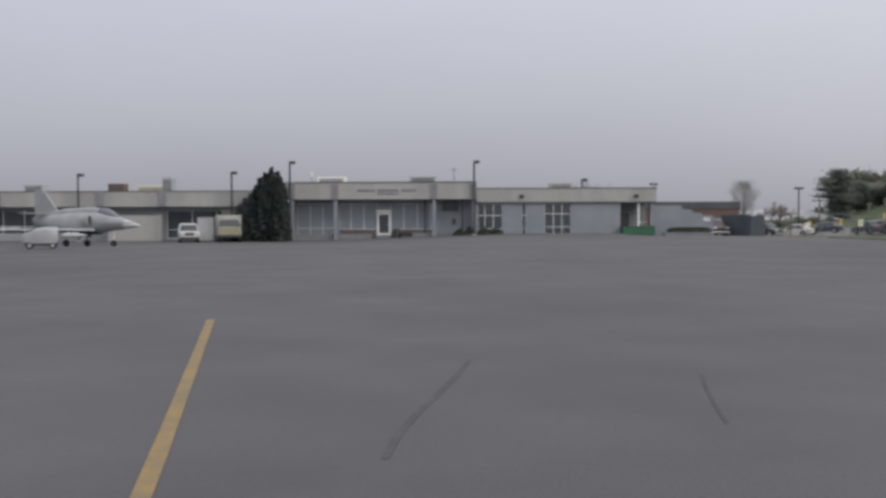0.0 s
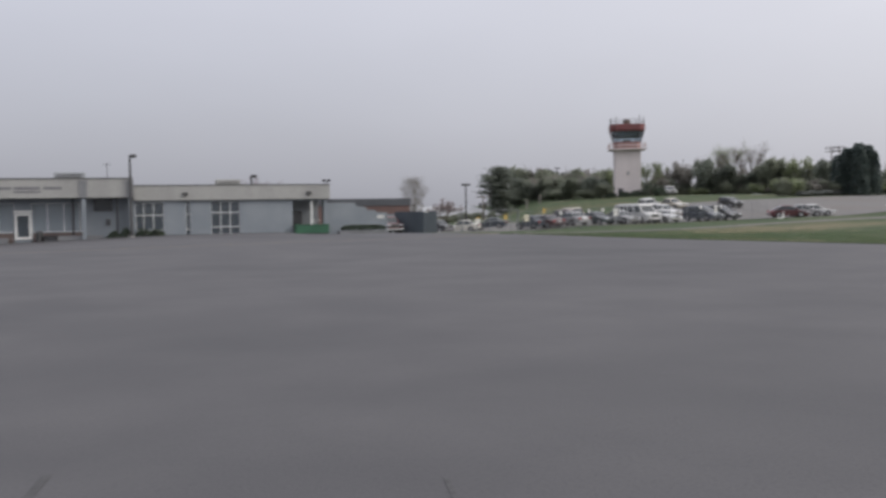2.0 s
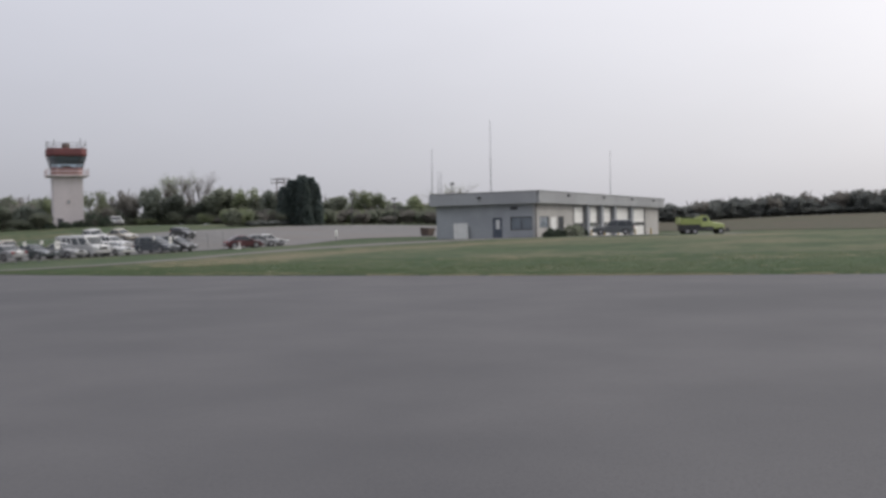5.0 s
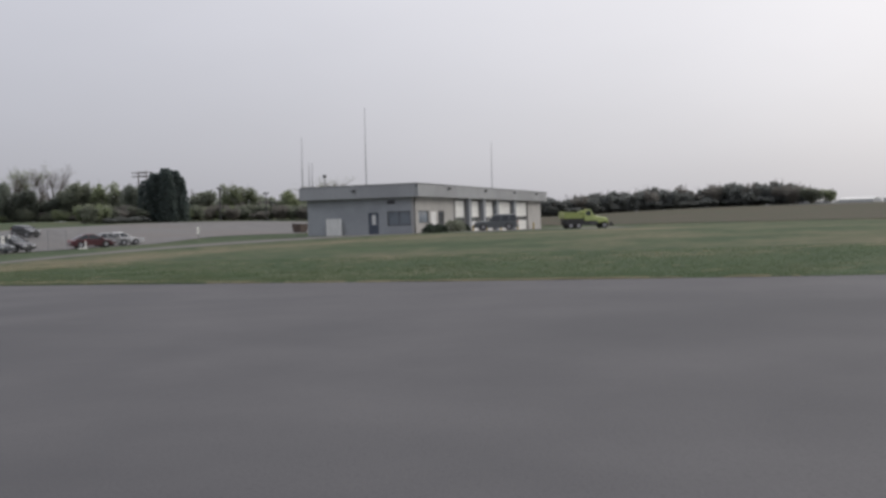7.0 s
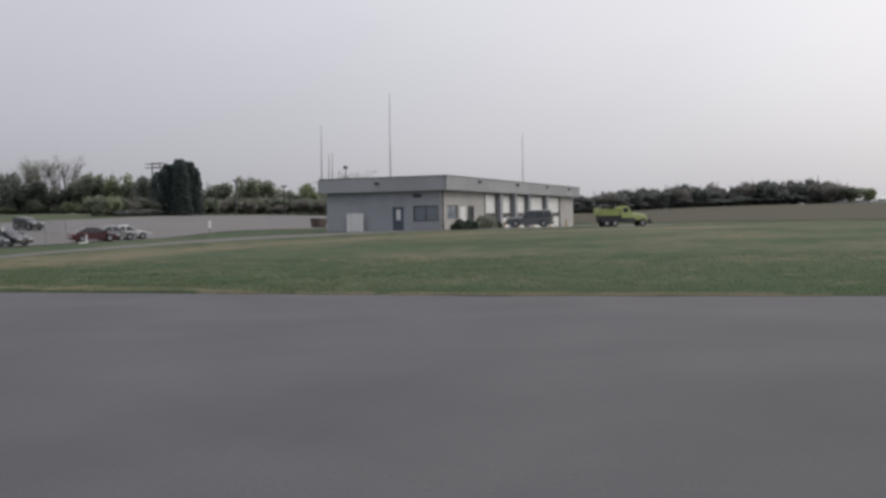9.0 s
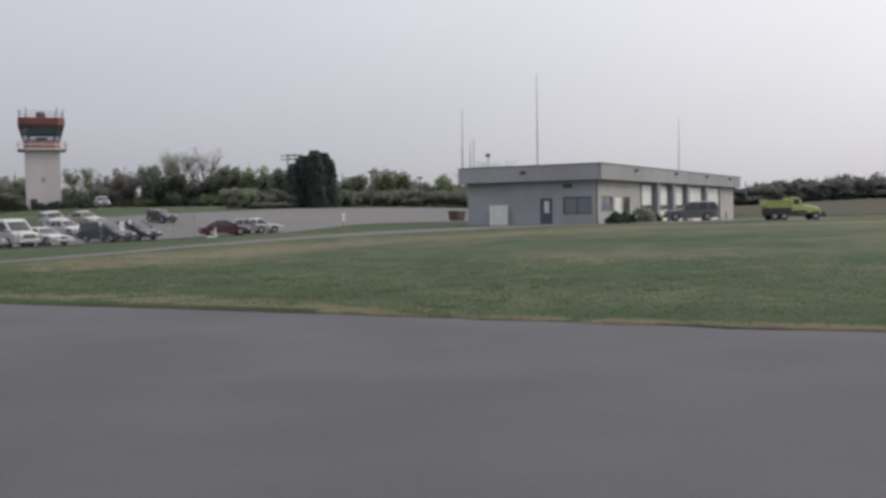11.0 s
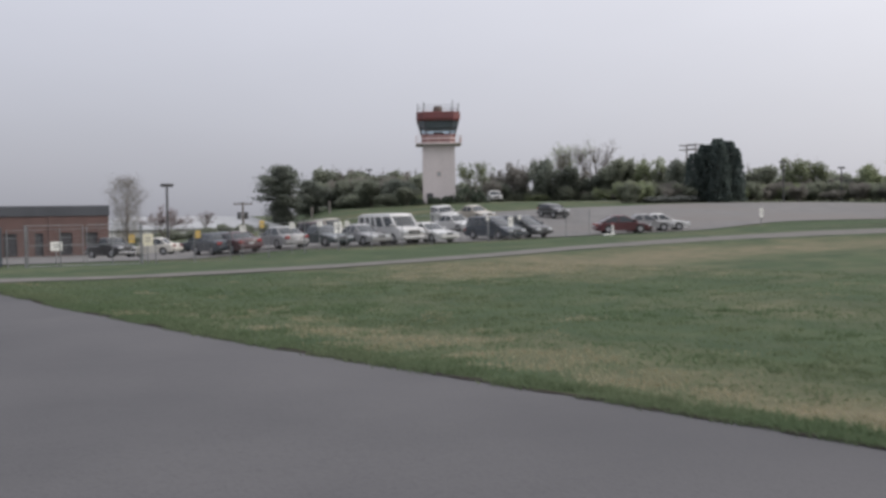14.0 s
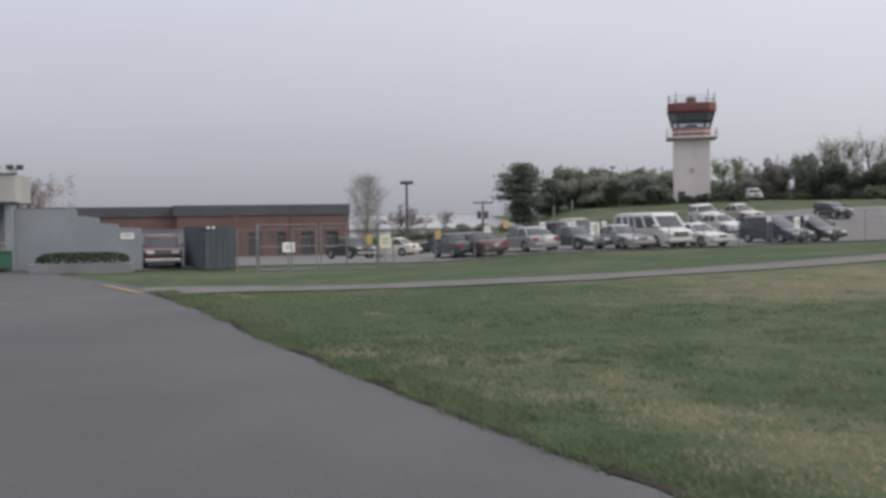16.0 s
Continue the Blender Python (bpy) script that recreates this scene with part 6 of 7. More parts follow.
shell = [(-1.2, 0.74, 0.50, 1.52), (-1.1, 0.8, 0.45, 1.66), (-0.2, 0.82, 0.42, 1.68), (0.45, 0.8, 0.42, 1.55), (1.0, 0.74, 0.42, 1.3), (1.3, 0.6, 0.46, 1.08), (1.42, 0.4, 0.55, 0.9)]
part("body_shell", loft(bmesh.new(), [[Vector((x, w * k, lo + (hi - lo) * h)) for k, h in ((-0.92, 0), (0.92, 0), (1, 0.45), (0.9, 0.85), (0.55, 1), (-0.55, 1), (-0.9, 0.85), (-1, 0.45))] for x, w, lo, hi in shell]), "jet_grey", tug, smooth=True)
part("windscreen", loft(bmesh.new(), [[Vector((0.5, y, z)) for y, z in ((-0.5, 1.52), (0.5, 1.52))] + [Vector((0.98, 0.55, 1.3)), Vector((0.98, -0.55, 1.3))], [Vector((0.53, y, z)) for y, z in ((-0.5, 1.58), (0.5, 1.58))] + [Vector((1.02, 0.55, 1.35)), Vector((1.02, -0.55, 1.35))]]), "car_glass", tug)
part("chassis", B(-1.15, 1.2, -0.66, 0.66, 0.26, 0.5, bevel=0.02), "trim_black", tug)
part("rear_panel", B(-1.26, -1.2, -0.6, 0.6, 0.6, 1.4), "steel", tug)
for x in (-0.8, 0.85):
    for s in (-1, 1):
        wheel(tug, x, s * 0.62, 0.26, 0.18)
lp = thing("light_aircraft", "cream light aircraft parked beyond the jets", "aircraft", stand(-32.6, 60.6, -67, 0.04))
part("fuselage", loft(bmesh.new(), [oval(*f) for f in ((-4.0, 0.12, 0.18, 1.3), (-1.5, 0.42, 0.5, 1.2), (0.5, 0.55, 0.65, 1.2), (1.8, 0.5, 0.5, 1.1), (2.6, 0.3, 0.3, 1.05))]), "sign_cream", lp, smooth=True)
for s in (-1, 1):
    part("wing", loft(bmesh.new(), slab([(1.0, s * 0.4, 1.0), (0.8, s * 4.8, 1.2), (-0.6, s * 4.8, 1.2), (-0.8, s * 0.4, 1.0)], 0.14)), "jet_white", lp)
    g = part("main_gear", C((0.2, s * 1.0, 0.2), (0.2, s * 0.7, 0.9), 0.05), "steel", lp)
    part("wheel", C((0.2, s * 1.0 - 0.07, 0.2), (0.2, s * 1.0 + 0.07, 0.2), 0.2, seg=12), "tyre", g)
part("fin", loft(bmesh.new(), [[Vector((x, y, z)) for x, z in ((-3.0, 1.4), (-3.8, 2.4), (-4.3, 2.4), (-4.1, 1.3))] for y in (-0.05, 0.05)]), "jet_white", lp)

# ---- fence, signs and poles ----
FENCE = [(29.3, 89.0), (34.5, 88.0), (40.5, 91.0), (53.4, 94.6), (63.4, 96.8), (68.5, 97.9)]
fence = thing("chain_fence", "chain-link fence with galvanised posts along the car park", "fence", kind="structure")
NF = 17
posts = [along(FENCE, i / NF) for i in range(NF + 1)]
for x, y in posts:
    z = zt(x, y)
    p = part("post", C((x, y, z - 0.05), (x, y, z + 1.95), 0.028, seg=6), "steel", fence)
for (xa, ya), (xb, yb) in zip(posts, posts[1:]):
    part("top_rail", C((xa, ya, zt(xa, ya) + 1.9), (xb, yb, zt(xb, yb) + 1.9), 0.012, seg=5), "steel", fence)
wires = bmesh.new()
for (xa, ya), (xb, yb) in zip(posts, posts[1:]):
    n = 22
    za, zc = zt(xa, ya), zt(xb, yb)
    for i in range(n):
        for d in (-1, 1):
            u0, u1 = i / n, (i + d * 10) / n
            h0, h1 = 0.05, 1.9
            if u1 < 0 or u1 > 1:
                uc = 0.0 if u1 < 0 else 1.0
                h1 = h0 + (h1 - h0) * (uc - u0) / (u1 - u0)
                u1 = uc
            a = Vector((xa + (xb - xa) * u0, ya + (yb - ya) * u0, za + (zc - za) * u0 + h0))
            b = Vector((xa + (xb - xa) * u1, ya + (yb - ya) * u1, za + (zc - za) * u1 + h1))
            if (b - a).length > 0.1:
                tube(wires, a, b, 0.0025, 0.0025, 3, caps=False)
tagged(part("wire_mesh", wires, "steel", fence), kind="stuff")
gate = thing("fence_gate", "double swing gate of galvanised tube", "gate", Matrix.Translation((33.0, 90.6, zt(33, 90.6))))
for s in (-1, 1):
    part("gate_post", C((s * 2.8, 0, 0), (s * 2.8, 0, 2.25), 0.05), "steel", gate)
    gf_ = part("gate_leaf", C((s * 2.7, 0, 0.15), (s * 2.7, 0, 2.2), 0.024, seg=6), "steel", gate)
    for a, b in (((s * 2.7, 0, 2.2), (s * 0.1, 0, 2.2)), ((s * 0.1, 0, 2.2), (s * 0.1, 0, 0.15)), ((s * 0.1, 0, 0.15), (s * 2.7, 0, 0.15)), ((s * 0.1, 0, 1.2), (s * 2.7, 0, 1.2))):
        part("tube", C(a, b, 0.022, seg=6), "steel", gf_)


def plate(x, y, z, w, h, material, label, post=True):
    g0 = zt(x, y)
    s = thing("sign", label, "sign", stand(x, y, 20, 0.0, False), "signs along the car park fence")
    if post:
        part("post", C((0, 0.05, 0), (0, 0.05, z + h / 2), 0.03, seg=6), "steel", s)
    part("board", B(-w / 2, w / 2, -0.012, 0.012, z - h / 2, z + h / 2), material, s)
    part("writing_bar", B(-w * 0.3, w * 0.3, -0.018, -0.012, z + h * 0.1, z + h * 0.2), "bars", s)
    part("writing_bar", B(-w * 0.3, w * 0.3, -0.018, -0.012, z - h * 0.15, z - h * 0.05), "bars", s)


for x, y, z, w, h, mm, lab in ((31.6, 90.2, 1.15, 0.6, 0.45, "white_panel", "white notice on the gate"), (37.4, 106, 1.3, 0.4, 0.55, "sign_yellow", "yellow parking sign on a post"), (43.0, 112, 1.4, 0.42, 0.55, "sign_yellow", "yellow parking sign on a post"), (47.9, 112, 1.8, 0.42, 0.55, "sign_yellow", "yellow parking sign on a post"), (35.8, 88.6, 1.05 - zt(35.8, 88.6), 0.55, 0.6, "sign_cream", "cream notice board on the fence"),
                               (42.2, 95.0, 1.44 - zt(42.2, 95.0), 0.42, 0.36, "white_panel", "white parking sign on a thin post"), (45.06, 94.5, 1.58 - zt(45.06, 94.5), 0.36, 0.36, "white_panel", "white parking sign with a black mark"), (47.12, 95.5, 1.64 - zt(47.12, 95.5), 0.36, 0.33, "white_panel", "white parking sign on a thin post"),
                               (47.85, 94.2, 1.40 - zt(47.85, 94.2), 0.6, 0.7, "white_panel", "large white warning board on the fence"), (49.26, 96.5, 1.61 - zt(49.26, 96.5), 0.34, 0.33, "white_panel", "white parking sign on a thin post"), (60.4, 98.4, 1.75 - zt(60.4, 98.4), 0.34, 0.3, "white_panel", "white parking sign on a thin post"),
                               (61.7, 97.5, 1.52 - zt(61.7, 97.5), 0.5, 0.7, "white_panel", "tall white warning board on the fence"), (63.2, 98.9, 1.8 - zt(63.2, 98.9), 0.34, 0.3, "white_panel", "white parking sign on a thin post"), (87.7, 100.8, 1.1, 0.55, 0.75, "white_panel", "white warning board on a post by the car park")):
    plate(x, y, z, w, h, mm, lab)


for x, y in ((72.2, 175.0), (74.9, 175.0)):
    tb = thing("timber_post", "short pale timber post on the grass bank", "post", stand(x, y, 10, -0.05, False), "posts on the bank")
    part("shaft", B(-0.12, 0.12, -0.12, 0.12, 0, 1.75, bevel=0.02), "pale_bark", tb)


def utility_pole(x, y, top, label, arms=1, drums=0, turn=0.0):
    z0 = zt(x, y)
    o = thing("utility_pole", label, "pole", Matrix.Translation((x, y, z0)) @ pose(0, 0, 0, 0, 0, turn))
    h = top - z0
    part("pole", C((0, 0, 0), (0, 0, h), 0.16, 0.11), "wood_pole", o)
    for i in range(arms):
        a = part("crossarm", B(-1.2, 1.2, -0.06, 0.06, h - 0.35 - 0.7 * i, h - 0.2 - 0.7 * i), "wood_pole", o)
        for k in (-1.1, -0.5, 0.5, 1.1):
            part("insulator", C((k, 0, h - 0.2 - 0.7 * i), (k, 0, h - 0.02 - 0.7 * i), 0.05, seg=6), "dark_steel", a)
    for k in range(drums):
        part("transformer", C(((-0.45, 0.45, 0)[k], 0.1, h - 2.2), ((-0.45, 0.45, 0)[k], 0.1, h - 1.3), 0.25, seg=10), "dark_steel", o)


utility_pole(59.1, 163.0, 4.1, "wooden utility pole with crossarm and transformers", 1, 2)
utility_pole(135.4, 168.6, 13.2, "tall wooden utility pole beside the cedar", 2, 0, -45)
utility_pole(136.5, 167.7, 13.3, "tall wooden utility pole with two crossarms", 2, 0, -45)
area_lamp(96.3, 214, 11.0, zt(96.3, 214), heads=2, label="double-headed car park lamp among the trees", group="car park lamps")
area_lamp(136.5, 148.0, 9.3, zt(136.5, 148), heads=2, label="double-headed car park lamp among the trees", group="car park lamps")
area_lamp(150.5, 150.0, 8.6, zt(150.5, 150), heads=2, label="double-headed car park lamp among the trees", group="car park lamps")
dm = thing("dumpster", "rusty brown dumpster behind the station", "dumpster", stand(114.0, 109.0, 14, 0.05) @ Matrix.Scale(0.74, 4))
part("bin_body", loft(bmesh.new(), [[Vector((x, y, 0.15)) for x, y in ((-1.3, -0.8), (1.3, -0.8), (1.3, 0.8), (-1.3, 0.8))], [Vector((x, y, 1.55)) for x, y in ((-1.45, -0.95), (1.45, -0.95), (1.45, 0.95), (-1.45, 0.95))]]), "rust", dm)
part("lid", B(-1.5, 1.5, -1.0, 1.0, 1.55, 1.62, bevel=0.02), "dark_frame", dm)
for s in (-1.1, 1.1):
    part("skid", B(s - 0.1, s + 0.1, -0.7, 0.7, 0, 0.15), "dark_steel", dm)
hyd = thing("marker_post", "small white and red marker in the grass", "marker", stand(69.2, 96.4, 0, 0, False))
part("base_board", B(-0.5, 0.4, -0.1, 0.1, 0, 0.12), "white_panel", hyd)
part("stake", C((0.3, 0, 0.1), (0.3, 0, 0.75), 0.09, 0.07, 8), "white_panel", hyd)
part("cap", C((0.3, 0, 0.75), (0.3, 0, 0.85), 0.08, 0.04, 8), "taillight", hyd)

# low hangars and white aircraft shelters on the far field
for i, (x, y, w, h) in enumerate(((285, 80.5, 5, 0.9), (287.5, 76.5, 5, 1.0), (289, 68.0, 9, 1.2), (292, 56, 12, 1.4))):
    a = thing("far_hangar", "low white hangar roof on the far field", "hangar", Matrix.Translation((x, y, zt(x, y) - 0.3)) @ pose(0, 0, 0, 0, 0, 80), "far hangars")
    part("hall", B(-w / 2, w / 2, -3, 3, 0, h), "jet_white", a)
    part("roof", loft(bmesh.new(), [[Vector((s * w / 2, -3.2, h)), Vector((s * w / 2, 0, h + 0.6)), Vector((s * w / 2, 3.2, h))] for s in (-1, 1)]), "white_panel", a)
big_shed = thing("far_hangar", "long low hangar with a pale grey roof beyond the car park", "hangar", Matrix.Translation((56.0, 186.0, -1.3)) @ pose(0, 0, 0, 0, 0, 10), "far hangars")
part("hall", B(-13, 13, -6, 6, 0, 1.9), "jet_white", big_shed)
part("roof", loft(bmesh.new(), [[Vector((x, -6.4, 1.9)), Vector((x * 0.75, 0, 3.7)), Vector((x, 6.4, 1.9))] for x in (-13.4, 13.4)]), "fs_fascia", big_shed, "pale grey metal hipped roof")
for i in range(5):
    part("door_panel", B(-12 + 5 * i, -8 + 5 * i, -6.08, -6.0, 0.1, 1.7), "fascia", big_shed)
for i, (x, y, w) in enumerate(((52.5, 206, 9),)):
    a = thing("far_shed", "low pale shed beyond the car park", "shed", Matrix.Translation((x, y, zt(x, y))))
    part("hall", B(-w / 2, w / 2, -4, 4, 0, 1.6), "jet_grey", a)
    part("roof", loft(bmesh.new(), [[Vector((s * w / 2, -4.2, 1.6)), Vector((s * w / 2, 0, 2.5)), Vector((s * w / 2, 4.2, 1.6))] for s in (-1, 1)]), "jet_grey", a)


# ---- trees ----
def limbs(bm, base, tip, r0, depth, rng, ends, spread=0.6, fork=3):
    base, tip = Vector(base), Vector(tip)
    mid = base.lerp(tip, 0.5) + Vector(rng.normal(size=3)) * (tip - base).length * 0.05
    tube(bm, base, mid, r0, r0 * 0.8, 5, caps=False)
    tube(bm, mid, tip, r0 * 0.8, r0 * 0.55, 5, caps=False)
    ends.append(tip)
    if depth == 0:
        return
    ln = (tip - base).length * 0.68
    d = (tip - base).normalized()
    for _ in range(fork):
        v = (d + Vector(rng.normal(size=3)) * spread + Vector((0, 0, 0.25))).normalized()
        limbs(bm, base.lerp(tip, 0.55 + 0.45 * rng.random()), tip + v * ln * (0.7 + 0.5 * rng.random()), r0 * 0.56, depth - 1, rng, ends, spread, fork)


def broad_tree(label, height, rad, leaf, n, seed, bark="bark", low=0.18, size=0.25):
    rng = np.random.default_rng(seed)
    o = thing("tree", label, "tree")
    bm = bmesh.new()
    ends = []
    tube(bm, (0, 0, -0.3), (0.1, 0, height * 0.3), 0.03 * height, 0.02 * height, 7)
    for i in range(6):
        a = i * 1.05 + rng.random()
        limbs(bm, (0, 0, height * (0.15 + 0.05 * i)), (rad * 0.5 * math.cos(a), rad * 0.5 * math.sin(a), height * (0.42 + 0.07 * i)), 0.013 * height, 1, rng, ends)
    part("trunk", bm, bark, o)
    cen = []
    while len(cen) < 16:
        p = rng.uniform(-1, 1, 3)
        if (p ** 2).sum() < 1:
            cen.append(p * (rad * 0.72, rad * 0.72, height * (1 - low) * 0.38) + (0, 0, height * (0.5 + low * 0.45)))
    cen = np.array(cen + [np.array(e) for e in ends if e.z > height * low][:14])
    cen[:, 2] = np.minimum(cen[:, 2], height * 0.86)
    lobe = rad * rng.uniform(0.24, 0.46, len(cen))
    idx = rng.integers(0, len(cen), n)
    d = rng.normal(size=(n, 3))
    d /= np.linalg.norm(d, axis=1)[:, None]
    pos = cen[idx] + d * (lobe[idx] * (0.6 + 0.4 * rng.random(n) ** 0.5))[:, None] + rng.normal(size=(n, 3)) * 0.05 * rad
    pos = pos[pos[:, 2] > 0.1]
    leaf_mesh("crown", pos, size, rng, leaf, o)
    return o


def bare_tree(label, height, seed, leaf="leaf_brown", n=900, spread=0.42, bark="pale_bark", fork=3, size=0.06, reach=0.14, thick=0.015):
    rng = np.random.default_rng(seed)
    o = thing("tree", label, "tree")
    bm = bmesh.new()
    ends = []
    tube(bm, (0, 0, -0.3), (0, 0, height * 0.35), 0.02 * height, 0.015 * height, 7)
    for i in range(5):
        a = i * 1.26 + rng.random()
        limbs(bm, (0, 0, height * (0.22 + 0.05 * i)), (height * reach * math.cos(a), height * reach * math.sin(a), height * (0.5 + 0.05 * i)), thick * height, 3, rng, ends, spread, fork)
    top = max(e.z for e in ends)
    bm.transform(Matrix.Diagonal((1, 1, height / top, 1)))
    part("trunk", bm, bark, o)
    e = np.array([tuple(v) for v in ends]) * (1, 1, height / top)
    pos = e[rng.integers(0, len(e), n)] + rng.normal(size=(n, 3)) * height * 0.03
    leaf_mesh("crown", pos, size, rng, leaf, o)
    return o


def oval_tree(label, height, rad, seed, leaf="leaf_brown", bark="pale_bark", n=3000, size=0.07):
    """An upright tree in bud: one leader, slanting branches in an oval outline, fine twigs."""
    rng = np.random.default_rng(seed)
    o = thing("tree", label, "tree")
    bm, tips = bmesh.new(), []
    tube(bm, (0, 0, -0.3), (0, 0, height * 0.55), 0.016 * height, 0.010 * height, 7)
    tube(bm, (0, 0, height * 0.55), (0.05, 0, height * 0.97), 0.010 * height, 0.002 * height, 5)
    for i in range(46):
        u = 0.16 + 0.78 * i / 45
        a = i * 2.4 + rng.random()
        reach = rad * math.sin(math.pi * min(max((u - 0.05) * 1.02, 0.02), 0.98)) ** 0.7 * rng.uniform(0.75, 1.05)
        base = Vector((0, 0, height * (u - 0.08)))
        tip = Vector((reach * math.cos(a), reach * math.sin(a), height * u + reach * 0.55))
        tube(bm, base, tip, 0.05 * (1.1 - u), 0.012, 5, caps=False)
        for j in range(5):
            b = base.lerp(tip, 0.35 + 0.14 * j)
            t = b + Vector(rng.normal(size=3)) * 0.28 * rad * 0.5 + Vector((0, 0, 0.35))
            tube(bm, b, t, 0.014, 0.006, 4, caps=False)
            tips += [t, b.lerp(t, 0.6)]
    part("trunk", bm, bark, o)
    e = np.array([tuple(v) for v in tips])
    leaf_mesh("crown", e[rng.integers(0, len(e), n)] + rng.normal(size=(n, 3)) * 0.28, size, rng, leaf, o)
    return o


def pine_tree(label, height, rad, n, seed, lean=-0.75):
    """A ragged pine: tiers of branches at uneven lengths, each with flat plumes of needles."""
    rng = np.random.default_rng(seed)
    o = thing("pine_tree", label, "tree")
    bm = bmesh.new()
    tube(bm, (0, 0, -0.3), (0.2, 0, height * 0.92), 0.22, 0.05, 7)
    cen = []
    for i in range(34):
        f = 0.08 + 0.88 * i / 33
        a, z = i * 2.4 + rng.random(), height * f
        full = 0.42 + 0.6 * S((f - 0.22) / 0.25) if f < 0.7 else 1.02 - 0.62 * ((f - 0.7) / 0.27) ** 1.6
        rr = rad * full * rng.uniform(0.45, 1.2)
        tip = Vector((rr * math.cos(a) + lean * math.sin(math.pi * f), rr * math.sin(a), z + 0.12 * rr))
        tube(bm, (0, 0, z - 0.3), tip, 0.06, 0.02, 5, caps=False)
        for u in (1.0, 0.78, 0.52, 0.28):
            c = Vector((0, 0, z)).lerp(tip, u)
            cen.append((*c, rad * (0.12 + 0.10 * u) * rng.uniform(0.8, 1.25)))
    part("trunk", bm, "bark", o)
    cen = np.array(cen)
    k = cen[rng.integers(0, len(cen), n)]
    pos = k[:, :3] + rng.normal(size=(n, 3)) * np.stack([k[:, 3], k[:, 3], k[:, 3] * 0.36], 1)
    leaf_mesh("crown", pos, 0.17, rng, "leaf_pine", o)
    return o


def put(o, x, y, turn=0.0, s=1.0, sink=0.0):
    o.matrix_world = Matrix.Translation((x, y, zt(x, y) - sink)) @ pose(0, 0, 0, 0, 0, turn) @ Matrix.Scale(s, 4)
    return o


def cedar_tree(label, spires, n, seed, name="cedar_tree", blunt=0.34):
    """Several upright dense spires grown together."""
    rng = np.random.default_rng(seed)
    o = thing(name, label, "tree")
    bm = bmesh.new()
    pts = []
    for dx, dy, h, r in spires:
        tube(bm, (dx * 0.2, dy * 0.2, -0.3), (dx, dy, h * 0.9), 0.16, 0.03, 6)
        k = int(n * h * r)
        t = rng.random(k) ** 0.9
        a = rng.uniform(0, math.tau, k)
        rr = r * np.clip(1.03 - t, 0, 1) ** blunt * (0.4 + 0.6 * rng.random(k) ** 0.35) * (1 + 0.12 * np.sin(5 * a + 11 * t))
        pts.append(np.stack([dx + rr * np.cos(a), dy + rr * np.sin(a), 0.1 + t * h], 1))
        for i in range(14):
            z, q = h * (0.08 + 0.06 * i), i * 2.4
            tube(bm, (dx * 0.8, dy * 0.8, z), (dx + r * 0.6 * math.cos(q), dy + r * 0.6 * math.sin(q), z + 0.5), 0.04, 0.015, 4, caps=False)
    part("trunk", bm, "bark", o)
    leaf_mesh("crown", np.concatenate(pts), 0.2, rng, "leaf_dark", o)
    return o


SPIRES = ((0.5, -0.2, 9.1, 2.0), (1.8, -1.0, 8.7, 1.9), (-1.2, 0.6, 8.2, 2.0), (-0.6, -1.7, 8.4, 1.8), (0.9, 1.7, 8.2, 1.9), (2.5, -1.6, 7.6, 1.5), (-2.5, 1.4, 7.0, 1.7))
put(cedar_tree("dense dark block-shaped cedar with a spiky top on the hill", SPIRES, 190, 3), 129.3, 154.8, 0, 1.04)
CONE = ((0.0, 0.0, 6.9, 0.95), (0.55, 0.3, 6.5, 0.8), (-0.6, 0.1, 6.4, 0.85), (0.9, -0.4, 6.0, 0.85), (-1.0, -0.5, 5.9, 0.85), (0.3, -0.9, 6.1, 0.85), (-0.5, -1.1, 5.4, 0.85), (1.15, 0.1, 5.4, 0.7), (-1.5, 0.2, 5.2, 0.85), (0.9, -1.3, 5.0, 0.8), (-1.6, -0.6, 4.5, 0.75))
put(cedar_tree("large dark spiky conifer against the terminal", CONE, 300, 8, "conifer_tree", 0.72), -17.9, TY - 2.2)
LOWCONE = ((0.0, 0.0, 4.4, 0.9), (-0.6, 0.2, 4.0, 0.8), (0.6, 0.1, 4.7, 0.8), (-0.3, -0.8, 3.9, 0.8), (-1.0, -0.3, 3.4, 0.75), (0.5, -0.9, 4.2, 0.8))
put(cedar_tree("dark lower conifer joined to the taller one", LOWCONE, 300, 9, "conifer_tree", 0.6), -19.9, TY - 2.0)
put(pine_tree("tall dark pine leaning from the hill edge", 9.8 - zt(71.0, 185.5), 3.1, 15000, 4, -0.7), 71.0, 185.5)
put(pine_tree("lower pine beside the tall one", 7.9 - zt(77.6, 193), 2.2, 8000, 5, 0.2), 77.6, 193.0)
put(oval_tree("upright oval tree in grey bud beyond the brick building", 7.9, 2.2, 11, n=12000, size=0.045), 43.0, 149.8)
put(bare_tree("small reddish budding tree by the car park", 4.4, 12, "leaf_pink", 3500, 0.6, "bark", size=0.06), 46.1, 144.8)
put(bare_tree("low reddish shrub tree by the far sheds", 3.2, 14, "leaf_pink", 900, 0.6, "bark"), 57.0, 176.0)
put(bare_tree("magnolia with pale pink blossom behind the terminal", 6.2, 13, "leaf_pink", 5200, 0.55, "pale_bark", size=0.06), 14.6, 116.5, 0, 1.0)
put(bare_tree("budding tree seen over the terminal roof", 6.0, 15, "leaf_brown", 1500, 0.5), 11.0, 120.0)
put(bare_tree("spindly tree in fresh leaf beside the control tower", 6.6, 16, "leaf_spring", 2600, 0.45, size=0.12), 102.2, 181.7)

rng = np.random.default_rng(77)
